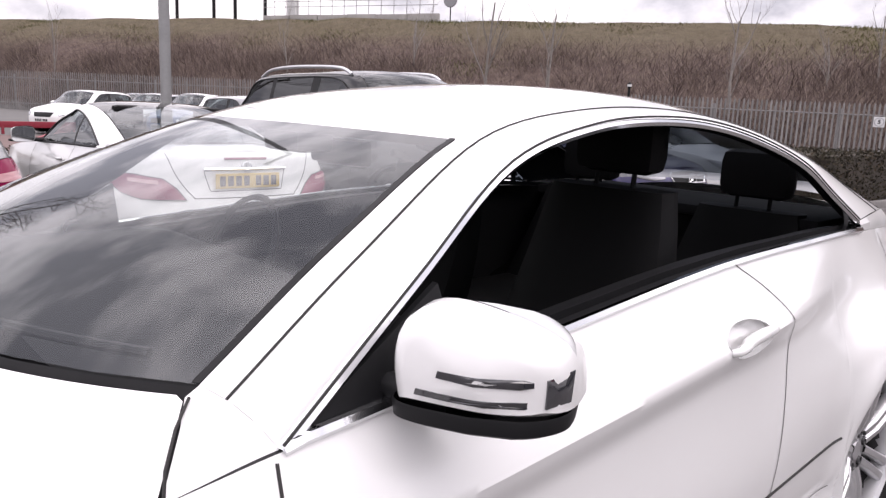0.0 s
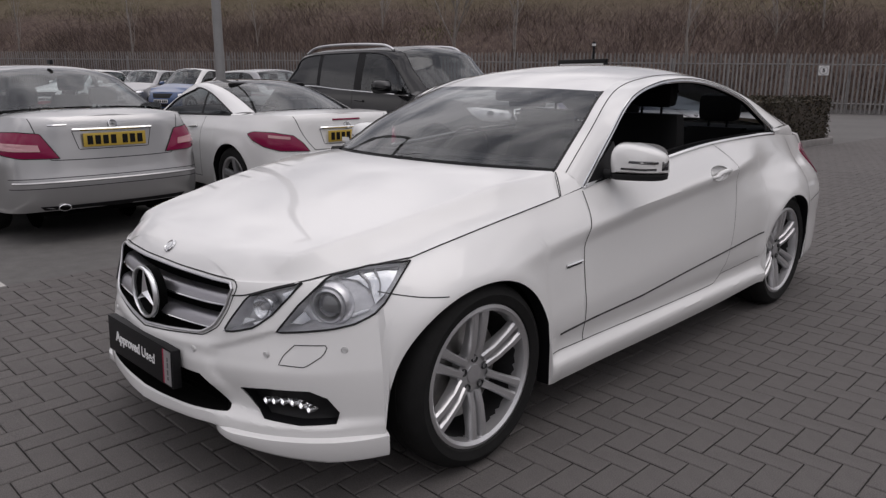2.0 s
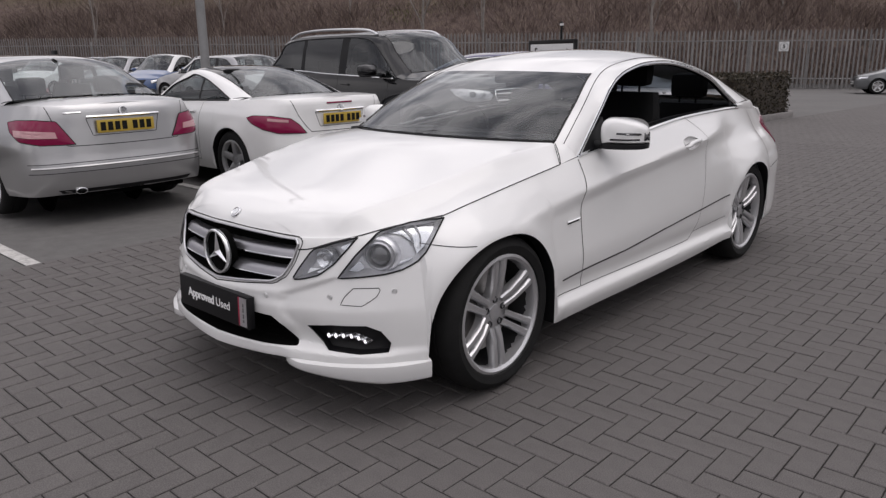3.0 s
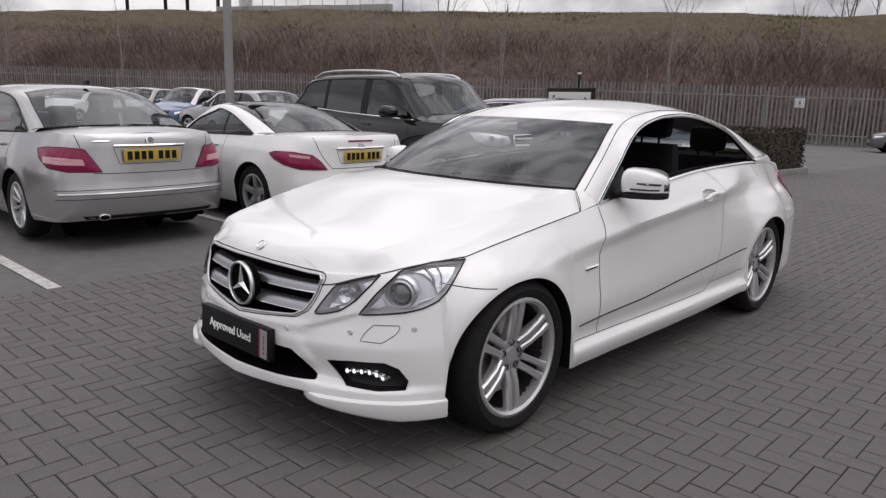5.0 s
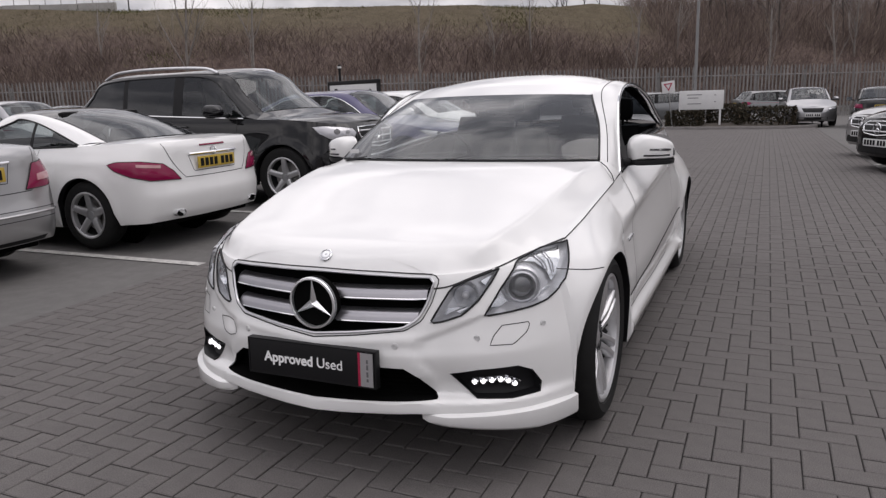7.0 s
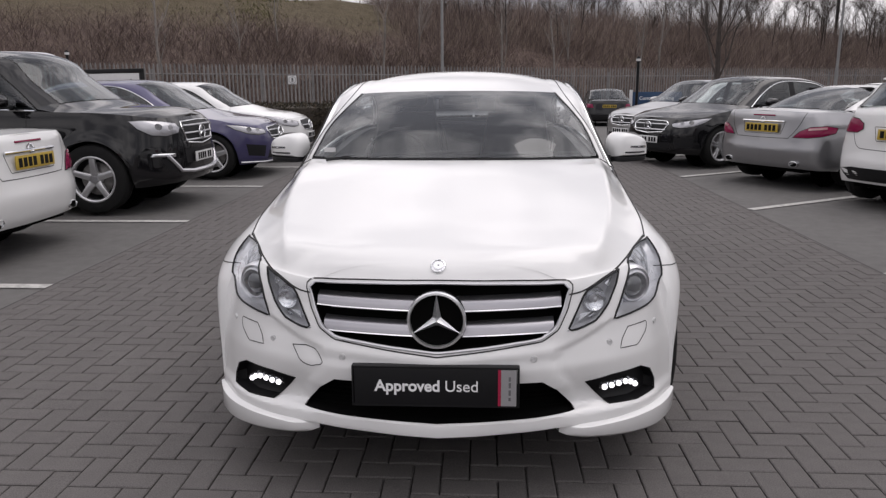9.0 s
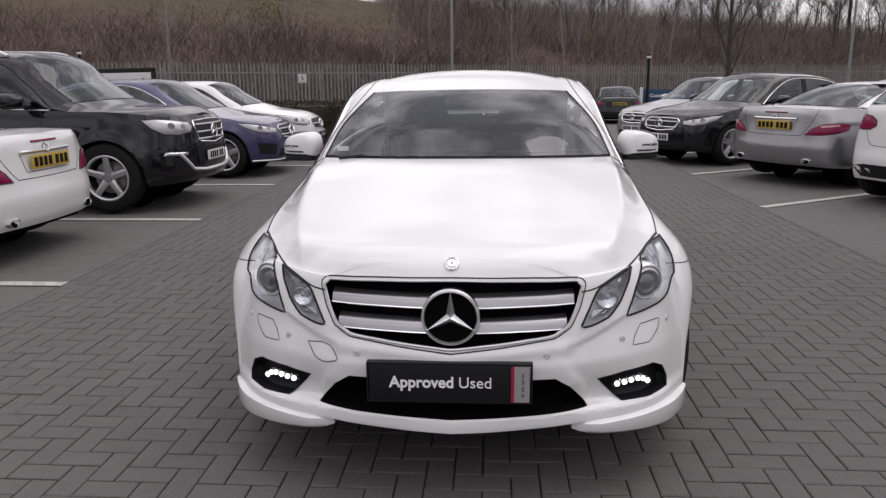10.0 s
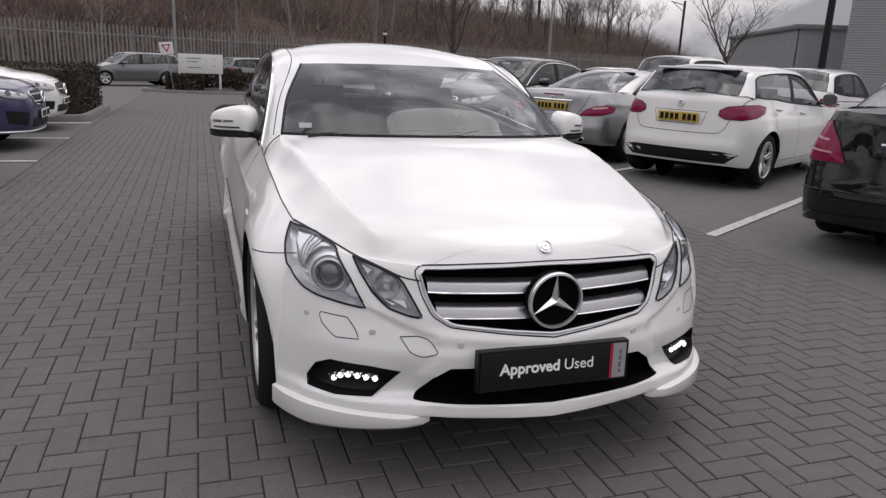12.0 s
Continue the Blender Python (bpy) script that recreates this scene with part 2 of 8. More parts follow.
def moved(geo, m):
    v = np.asarray(geo[0], float)
    a = np.array(m)
    return v @ a[:3, :3].T + a[:3, 3], geo[1]


def box(cx, cy, cz, sx, sy, sz, bevel=0.0):
    """A box, with chamfered edges when bevel is given."""
    bm = bmesh.new()
    bmesh.ops.create_cube(bm, size=1.0)
    for v in bm.verts:
        v.co = Vector((v.co.x * sx, v.co.y * sy, v.co.z * sz))
    if bevel:
        bmesh.ops.bevel(bm, geom=bm.edges[:], offset=bevel, segments=2, profile=0.6, affect="EDGES")
    vs = [(v.co.x + cx, v.co.y + cy, v.co.z + cz) for v in bm.verts]
    bm.verts.index_update()
    fs = [tuple(v.index for v in f.verts) for f in bm.faces]
    bm.free()
    return np.array(vs), fs


def tube(path, radius, sides=8, cap=True):
    """A round bar along a path; radius may be one number or one for each point."""
    p = np.asarray(path, float)
    r = np.broadcast_to(np.asarray(radius, float), (len(p),))
    d = np.gradient(p, axis=0)
    d /= np.linalg.norm(d, axis=1)[:, None] + 1e-9
    ref = np.array([0, 0, 1.0]) if abs(d[0][2]) < 0.9 else np.array([1.0, 0, 0])
    rows = []
    for i in range(len(p)):
        u = np.cross(d[i], ref)
        u /= np.linalg.norm(u) + 1e-9
        w = np.cross(d[i], u)
        a = np.linspace(0, 2 * np.pi, sides, endpoint=False)
        rows.append(p[i] + r[i] * (np.cos(a)[:, None] * u + np.sin(a)[:, None] * w))
    v = np.vstack(rows)
    f = [tuple(q) for q in grid_faces(len(p), sides, wrap=True)]
    if cap:
        f += [tuple(range(sides))[::-1], tuple(range((len(p) - 1) * sides, len(p) * sides))]
    return v, f


def lathe(profile, sides=32, axis="x"):
    """Turns (radius, along) pairs about an axis."""
    pr = np.asarray(profile, float)
    a = np.linspace(0, 2 * np.pi, sides, endpoint=False)
    v = np.zeros((len(pr), sides, 3))
    v[:, :, 0] = pr[:, 1][:, None]
    v[:, :, 1] = pr[:, 0][:, None] * np.cos(a)
    v[:, :, 2] = pr[:, 0][:, None] * np.sin(a)
    v = v.reshape(-1, 3)
    if axis == "y":
        v = v[:, [1, 0, 2]] * np.array([1, 1, -1])
    if axis == "z":
        v = v[:, [1, 2, 0]]
    return v, [tuple(q) for q in grid_faces(len(pr), sides, wrap=True)]


def prism(outline, depth, axis="y", at=0.0, bevel=0.0):
    """An outline of (a, b) pairs given depth along an axis: x takes (y, z), y takes (x, z), z takes (x, y)."""
    o = np.asarray(outline, float)
    n = len(o)
    c = o.mean(axis=0)
    rings = [(0.0, o), (depth, o)]
    if bevel:
        inner = c + (o - c) * (1 - bevel / (np.linalg.norm(o - c, axis=1).mean() + 1e-9))
        rings = [(0.0, inner), (math.copysign(bevel, depth), o), (depth - math.copysign(bevel, depth), o), (depth, inner)]
    v = []
    for d, q in rings:
        for a, b in q:
            v.append({"x": (at + d, a, b), "y": (a, at + d, b), "z": (a, b, at + d)}[axis])
    f = [tuple(q) for q in grid_faces(len(rings), n, wrap=True)]
    f += [tuple(range(n))[::-1], tuple(range((len(rings) - 1) * n, len(rings) * n))]
    return np.array(v), f


def text_mesh(words, size, bold=0.0, depth=0.001):
    """Lettering as a mesh in the xz plane, facing -y, centred."""
    cu = bpy.data.curves.new("lettering", "FONT")
    cu.body = words
    cu.size = size
    cu.extrude = depth
    cu.offset = bold
    cu.align_x, cu.align_y = "CENTER", "CENTER"
    ob = new("lettering", cu)
    bpy.context.view_layer.update()
    me = bpy.data.meshes.new_from_object(ob.evaluated_get(bpy.context.evaluated_depsgraph_get()))
    v = np.array([(p.co.x, -p.co.z, p.co.y) for p in me.vertices])
    f = [tuple(p.vertices) for p in me.polygons]
    bpy.data.objects.remove(ob)
    return v, f


def compact(v, f):
    f = np.asarray(f)
    used = np.unique(f)
    back = np.zeros(len(v), int)
    back[used] = np.arange(len(used))
    return v[used], [tuple(q) for q in back[f]]

# ---- ground, embankment, fence ----


def slope(x, y):
    """The yard falls gently away from the buildings."""
    return -0.0165 * np.maximum(0.0, np.minimum(np.asarray(y, float), 46.0) - 10.0)


def gz(x, y):
    return float(slope(x, y))


FENCE_A = np.array([-10.6, 37.2])
FENCE_D = np.array([0.908, 0.419])
FENCE_N = np.array([-0.419, 0.908])


def fence_xy(s, off=0.0):
    p = FENCE_A + FENCE_D * s + FENCE_N * off
    return float(p[0]), float(p[1])


k = Mat("worn asphalt")
a1, a2, a3 = k.noise(0.5, 6.0), k.noise(9.0, 6.0), k.noise(160.0, 3.0)
col = k.mix(0.5, k.ramp(a1, [(0.3, (0.098, 0.093, 0.091)), (0.7, (0.150, 0.144, 0.140))]), k.ramp(a2, [(0.3, (0.088, 0.085, 0.082)), (0.75, (0.164, 0.158, 0.153))]))
col = k.mix(0.25, col, k.ramp(a3, [(0.35, (0.032, 0.032, 0.032)), (0.7, (0.184, 0.178, 0.173))]))
k.set(color=col, rough=0.9, spec=0.3).bump(a3, 0.35, 0.004)
M_ASPHALT = k.m

k = Mat("grey block paving")
b1, b2, b3 = k.noise(0.6, 6.0), k.noise(14.0, 6.0), k.noise(220.0, 3.0)
tone = k.ramp(k.island(), [(0.0, (0.079, 0.073, 0.071)), (0.5, (0.102, 0.094, 0.091)), (1.0, (0.125, 0.115, 0.112))])
col = k.mix(0.5, tone, k.ramp(b1, [(0.3, (0.077, 0.071, 0.071)), (0.7, (0.121, 0.112, 0.110))]))
col = k.mix(0.35, col, k.ramp(b2, [(0.3, (0.070, 0.064, 0.063)), (0.7, (0.135, 0.125, 0.121))]))
col = k.mix(0.32, col, k.ramp(b3, [(0.35, (0.038, 0.036, 0.035)), (0.68, (0.198, 0.184, 0.178))]))
spots = k.ramp(k.noise(2.3, 8.0, 0.7), [(0.68, (0, 0, 0)), (0.76, (1, 1, 1))])
col = k.mix(spots, col, (0.042, 0.040, 0.039))
k.set(color=col, rough=0.88, spec=0.3).bump(b3, 0.4, 0.004)
M_PAVER = k.m

k = Mat("sanded joint")
k.set(color=k.ramp(k.noise(30.0, 6.0), [(0.3, (0.022, 0.021, 0.020)), (0.7, (0.055, 0.051, 0.049))]), rough=0.95).bump(k.noise(150.0), 0.5, 0.005)
M_JOINT = k.m

k = Mat("scuffed white line paint")
wear = k.ramp(k.noise(22.0, 8.0, 0.7), [(0.42, (0, 0, 0)), (0.60, (1, 1, 1))])
k.set(color=k.mix(wear, (0.48, 0.47, 0.45), (0.30, 0.29, 0.28)), rough=0.7).bump(k.noise(160.0), 0.3, 0.003)
M_LINE = k.m

k = Mat("bramble covered bank")
n1, n2, n3 = k.noise(0.16, 8.0, 0.62), k.noise(1.3, 8.0, 0.65), k.noise(9.0, 6.0, 0.7)
brown = k.ramp(n2, [(0.25, (0.070, 0.051, 0.046)), (0.5, (0.135, 0.100, 0.088)), (0.8, (0.21, 0.163, 0.128))])
olive = k.ramp(n3, [(0.25, (0.105, 0.094, 0.054)), (0.75, (0.205, 0.185, 0.108))])
# brambles below, rough grass towards the crest
up = k.t.nodes.new("ShaderNodeVectorMath")
up.operation = "DOT_PRODUCT"
up.inputs[1].default_value = (FENCE_N[0], FENCE_N[1], 0.0)
k.t.links.new(k.coord(), up.inputs[0])
rise = k.t.nodes.new("ShaderNodeMapRange")
off0 = float(FENCE_A @ FENCE_N)
rise.inputs["From Min"].default_value, rise.inputs["From Max"].default_value = off0 + 4.0, off0 + 14.0
k.t.links.new(up.outputs["Value"], rise.inputs["Value"])
blend_n = k.t.nodes.new("ShaderNodeMath")
blend_n.operation = "MULTIPLY_ADD"
blend_n.inputs[1].default_value = 0.9
k.t.links.new(n1, blend_n.inputs[0])
k.t.links.new(rise.outputs["Result"], blend_n.inputs[2])
half = k.t.nodes.new("ShaderNodeMath")
half.operation = "MULTIPLY"
half.inputs[1].default_value = 0.6
k.t.links.new(blend_n.outputs[0], half.inputs[0])
grassy = k.ramp(half.outputs[0], [(0.60, (0, 0, 0)), (0.82, (0.5, 0.5, 0.5))])
k.set(color=k.mix(grassy, brown, olive), rough=1.0, spec=0.1).bump(n3, 1.0, 0.25)
M_BANK = k.m

k = Mat("galvanised fence steel")
g1, g2 = k.noise(3.0, 6.0), k.noise(50.0, 4.0)
tone = k.ramp(k.island(), [(0.0, (0.150, 0.145, 0.142)), (1.0, (0.270, 0.262, 0.255))])
k.set(color=k.mix(0.4, tone, k.ramp(g1, [(0.3, (0.10, 0.095, 0.092)), (0.7, (0.24, 0.23, 0.225))])), rough=0.6, metal=0.2)
M_FENCE = k.m
M_POST = plain("grey lamp post steel", (0.25, 0.25, 0.25), 0.5, 0.4, var=0.12, scale=3)
M_KERB = plain("concrete kerb", (0.17, 0.16, 0.155), 0.9, var=0.25, scale=6, bump=0.3)

# the ground: one sheet to the horizon, rising into the bank behind the fence
LENGTHS = np.r_[-900, -300, np.linspace(-140, 160, 101), 300, 900]
ACROSS = np.r_[-900, -250, -90, -50, -36, np.linspace(-30, 0, 16), 0.4, 1.2, np.linspace(2, 20, 19), 24, 30, 60, 200, 900]


def bank_height(s, off):
    top = float(spline([(-200, 8.9), (-45, 8.9), (-6, 8.6), (22, 7.2), (50, 6.2), (76, 5.2), (100, 3.4), (300, 2.6)], [s])[0])
    f = min(1.0, max(0.0, (off - 1.2) / 15.5))
    return top * (f ** 0.85 if f < 1 else 1.0)


gv = []
for s in LENGTHS:
    for o in ACROSS:
        x, y = fence_xy(s, o)
        z = gz(x, y) if o < 1.0 else gz(x, y) + bank_height(s, o)
        if 2 < o < 22 and -140 < s < 160:
            z += 0.45 * noise.noise(Vector((x * 0.22, y * 0.22, 0))) + 0.2 * noise.noise(Vector((x * 0.9, y * 0.9, 3)))
        gv.append((x, y, z - 0.03))
nA = len(ACROSS)
gf = grid_faces(len(LENGTHS), nA, flip=True)
near = [tuple(f) for f in gf if np.mean([f[i] % nA for i in range(4)]) < np.searchsorted(ACROSS, 1.3) - 0.3]
far = [tuple(f) for f in gf if tuple(f) not in set(near)]
ground = new("ground", mesh_of("ground", *compact(np.array(gv), near), M_ASPHALT))
tagged(ground, "dark worn asphalt of the car yard", "ground", kind="structure")
bank = new("embankment", mesh_of("embankment", *compact(np.array(gv), far), M_BANK))
tagged(bank, "railway embankment overgrown with brown brambles and rough grass", "embankment", kind="structure")

# ---- cars ----
from mathutils.bvhtree import BVHTree


def arch_of(c, axle):
    """Reach forwards, backwards and up of a wheel arch, and how square it is."""
    if axle == axles_of(c)[0] and "front_arch" in c:
        return c["front_arch"]
    return c.get("rear_arch", (c["arch"], c["arch"], c["arch"], 2.0))


def axles_of(c):
    return c.get("axles", (0.0, c["base"]))


def car_band(c, n, rows):
    """The sides, nose and tail of a body as a half ring: columns from the nose to the tail, rows from sill to shoulder."""
    q = np.linspace(0, 1, n)
    p = curve3(c["ring"], q)
    x, y, zt, zb = p.T
    tx, ty = np.gradient(x), np.gradient(y)
    l = np.hypot(tx, ty) + 1e-9
    nx, ny = ty / l, -tx / l
    nx[0], ny[0], nx[-1], ny[-1] = 0, -1, 0, 1
    wf, ws, wr = np.clip(-ny, 0, 1) ** 2, nx ** 2, np.clip(ny, 0, 1) ** 2
    zb = zb.copy()
    for axle in axles_of(c):
        fw, bk, hi, pw = arch_of(c, axle)
        d = y - axle
        r = np.where(d < 0, fw, bk)
        inside = (np.abs(d) < r) & (ws > 0.25)
        top = c["hub"] + hi * np.maximum(1 - (np.abs(d) / r) ** pw, 0) ** (1 / pw)
        zb = np.where(inside, np.maximum(zb, top), zb)
    t = np.linspace(0, 1, rows)[:, None]
    z = zb + (zt - zb) * t
    zs = z
    if "lip_shift" in c:
        zs = z - spline(c["lip_shift"], x) * np.clip((0.46 - z) / 0.14, 0, 1)
    fin = spline(c["front"], zs.reshape(-1)).reshape(z.shape)
    if "nose_form" in c:
        fin = fin - c["nose_form"](np.broadcast_to(x, z.shape), z)
    inset = wf * fin + ws * spline(c["side"], z) + wr * spline(c["rear"], z)
    if "bump" in c:
        inset = inset - ws * c["bump"](np.broadcast_to(y, z.shape), z)
    if "pull" in c:
        inset = inset + spline(c["pull"], y) * t ** 2.2
    for axle in axles_of(c):
        fw, bk, hi, pw = arch_of(c, axle)
        rr = (np.abs((y - axle) / np.where(y < axle, fw, bk)) ** pw + np.abs((z - c["hub"]) / hi) ** pw) ** (1 / pw)
        inset = inset - ws * c.get("flare", 0.012) * np.exp(-((rr - 1.0) / 0.17) ** 2)
    v = np.stack([np.maximum(x - nx * inset, 0), y - ny * inset, z], -1)
    v[:, 0, 0] = 0
    v[:, -1, 0] = 0
    return v, nx, ny


def car_top(c, edge, ya, yb, centre, power, bow, cols=25):
    """Bonnet or boot lid: from the shoulder edge to its mirror image."""
    keep = (edge[:, 1] >= ya) & (edge[:, 1] <= yb)
    e = edge[keep]
    s = np.linspace(-1, 1, 2 * cols - 1)[None, :]
    zc = spline(centre, e[:, 1])[:, None]
    w = ((e[:, 1] - e[:, 1].min()) / (np.ptp(e[:, 1]) + 1e-9))[:, None]
    if bow < 0:
        w = 1 - w
    a = np.abs(s)
    pw = power if bow < 0 else power + (c.get("bonnet_p_rear", power) - power) * w
    zz = zc + (e[:, 2][:, None] - zc) * a ** pw
    if "ridge" in c and bow > 0:
        # a flat middle, a ridge on each side, and a hollow falling to the wing
        knots, drop = c["ridge"]
        xe, ez = e[:, 0][:, None], e[:, 2][:, None]
        xr = spline(knots, e[:, 1])[:, None]
        xx = np.abs(s * xe)
        u = np.clip((xx - xr) / np.maximum(xe - xr, 1e-3), 0, 1)
        form = np.where(xx < xr, zc - drop * (xx / xr) ** 2.2, ez + (zc - drop - ez) * (1 - u) ** 1.4)
        g = smooth((xe - xr - 0.015) / 0.06) * (1 - smooth((e[:, 1][:, None] - 0.22) / 0.25))
        zz = zz * (1 - g) + form * g
    if "roll" in c and bow > 0:
        # the leading edge rolls over evenly across the width
        fr = e[e[:, 1] < -0.28]
        xx = np.abs(s * e[:, 0][:, None])
        yf, zf = np.interp(xx, fr[:, 0], fr[:, 1]), np.interp(xx, fr[:, 0], fr[:, 2])
        d = np.maximum(e[:, 1][:, None] - yf, 0)
        keep_in = (xx <= fr[-1, 0]) & (e[:, 1][:, None] < -0.05)
        zz = np.where(keep_in, zf + (zz - zf) * (1 - np.exp(-d / c["roll"])), zz)
    v = np.stack([s * e[:, 0][:, None], e[:, 1][:, None] - bow * w ** 2 * (1 - s * s), zz], -1)
    return v.reshape(-1, 3), [tuple(f) for f in grid_faces(len(e), s.shape[1])]


def cage(c, n):
    """The edge of screen, roof and rear window, and the outline of the side windows, of one side."""
    q = np.linspace(0, 1, n)
    return curve3(c["edge"], q), curve3(c["side_glass"], q)


def wheel_meshes(r, width, rim_r, style):
    """Meshes of a wheel that faces +x, about its hub: tyre, rim, barrel, hub cap, brake disc."""
    w = width / 2
    sh = [(rim_r, -w * 0.8), (rim_r + 0.012, -w * 0.95), ((rim_r + r) / 2, -w * 1.02), (r - 0.018, -w * 0.9), (r - 0.003, -w * 0.66), (r, -w * 0.3),
          (r - 0.005, -w * 0.28), (r - 0.005, -w * 0.24), (r, -w * 0.22), (r, w * 0.22), (r - 0.005, w * 0.24), (r - 0.005, w * 0.28),
          (r, w * 0.3), (r - 0.003, w * 0.66), (r - 0.018, w * 0.9), ((rim_r + r) / 2, w * 1.02), (rim_r + 0.012, w * 0.95), (rim_r, w * 0.8)]
    out = {"tyre": mesh_of("tyre", *lathe(sh, 56), M_TYRE)}
    lipgeo = lathe([(rim_r + 0.004, w * 0.8), (rim_r + 0.006, w * 0.9), (rim_r - 0.006, w * 0.93), (rim_r - 0.018, w * 0.85), (rim_r - 0.022, w * 0.6), (rim_r - 0.02, -w * 0.2)], 56)
    spokes = []
    kinds = {"twin": (6, (-0.1, 0.1), 0.031, 0.032), "five": (5, (0.0,), 0.075, 0.052), "ten": (10, (0.0,), 0.030, 0.024),
             "twin5": (5, (-0.14, 0.14), 0.030, 0.022), "many": (9, (0.0,), 0.034, 0.03)}
    count, offs, w0, w1 = kinds[style]
    r0, r1 = 0.050, rim_r - 0.008
    for i in range(count):
        for o in offs:
            a0 = 2 * np.pi * i / count + np.pi / 2
            pa = np.array([np.cos(a0 + o * 1.6), np.sin(a0 + o * 1.6)]) * r0
            pb = np.array([np.cos(a0 + o), np.sin(a0 + o)]) * r1
            if style == "twin":
                # two slim spokes side by side
                along, across = np.array([np.cos(a0), np.sin(a0)]), np.array([-np.sin(a0), np.cos(a0)])
                pa = along * 0.062 + across * math.copysign(0.0195, o)
                pb = along * r1 + across * math.copysign(0.0275, o)
            d = (pb - pa) / np.linalg.norm(pb - pa)
            nrm = np.array([-d[1], d[0]])
            rows = []
            for f, wd, out_x, dep in ((0.0, w0, 0.60, 0.05), (0.3, w0 * 0.9, 0.74, 0.045), (0.7, (w0 + w1) / 2, 0.82, 0.035), (1.0, w1 * 1.25, 0.84, 0.03)):
                pc = pa + (pb - pa) * f
                fx = w * out_x
                l, rr = pc - nrm * wd / 2, pc + nrm * wd / 2
                li, ri = pc - nrm * wd * 0.28, pc + nrm * wd * 0.28
                rows += [(fx - dep, *l), (fx - 0.008, *l), (fx, *li), (fx, *ri), (fx - 0.008, *rr), (fx - dep, *rr)]
            spokes.append((np.array(rows), [tuple(f) for f in grid_faces(4, 6)]))
    hub = lathe([(0.001, w * 0.50), (0.066, w * 0.54), (0.080, w * 0.50), (0.082, w * 0.2)], 40)
    out["rim"] = mesh_of("rim", *join(lipgeo, hub, *spokes), M_ALLOY)
    # the barrel's dark colour stands for shade behind the spokes
    out["barrel"] = mesh_of("barrel", *lathe([(rim_r - 0.021, w * 0.55), (rim_r - 0.03, -w * 0.7), (0.05, -w * 0.72), (0.001, -w * 0.72)], 40), M_ALLOY_SHADED)
    out["brake_disc"] = mesh_of("brake_disc", *lathe([(0.06, w * 0.05), (0.08, -w * 0.02), (rim_r * 0.72, -w * 0.02), (rim_r * 0.72, -w * 0.12)], 40), M_DISC)
    cap = lathe([(0.001, w * 0.56), (0.020, w * 0.57), (0.034, w * 0.56), (0.036, w * 0.5)], 24)
    out["hub_cap"] = mesh_of("hub_cap", *cap, M_SATIN)
    bolts = []
    for i in range(5):
        a = 2 * np.pi * i / 5 + 0.3
        bolts.append(moved(lathe([(0.001, w * 0.47), (0.010, w * 0.50), (0.013, w * 0.56), (0.016, w * 0.50)], 10), Matrix.Translation((0.004, 0.057 * math.cos(a), 0.057 * math.sin(a)))))
    out["bolts"] = [mesh_of("wheel_bolt", *b, M_ALLOY_SHADED) for b in bolts]
    return out


def add_wheels(root, c, style):
    m = wheel_meshes(c["tyre"], c.get("tyre_width", 0.235), c["rim"], style)
    for axle in axles_of(c):
        for side in (1, -1):
            wh = part("wheel", m["tyre"], None, root)
            wh.name = "wheel"
            wh.matrix_basis = pose(side * c["track"], axle, c["hub"], 0, 0, 0 if side > 0 else 180)
            for key in ("rim", "barrel", "brake_disc", "hub_cap"):
                part(key, m[key], None, wh)
            for bolt in m["bolts"] if c.get("bolts") else []:
                part("wheel_bolt", bolt, None, wh)


SLANT = radians(35)


def project(bvh, pts, axis, side=1, off=0.0):
    """Lays points of a view on a body: axis -y or y takes (x, z), x takes (y, z), z takes (x, y)."""
    out = []
    for a, b in pts:
        if axis == "q":
            sn, cs = math.sin(SLANT), math.cos(SLANT)
            d = Vector((-side * sn, cs, 0))
            o = Vector((side * cs * a, sn * a, b)) - d * 3.0
        elif axis == "r":
            sn, cs = math.sin(SLANT), math.cos(SLANT)
            d = Vector((-side * sn, -cs, 0))
            o = Vector((side * cs * a, -sn * a, b)) - d * 8.0
        elif axis == "-y":
            o, d = Vector((a, -4, b)), Vector((0, 1, 0))
        elif axis == "y":
            o, d = Vector((a, 9, b)), Vector((0, -1, 0))
        elif axis == "x":
            o, d = Vector((3 * side, a, b)), Vector((-side, 0, 0))
        else:
            o, d = Vector((a, b, 4)), Vector((0, 0, -1))
        hit, nrm, _, _ = bvh.ray_cast(o, d)
        if hit is None:
            hit, nrm, _, _ = bvh.find_nearest(o + d * 3.2)
        if nrm.dot(d) > 0:
            nrm = -nrm
        out.append(hit + nrm * off)
    return np.array(out)


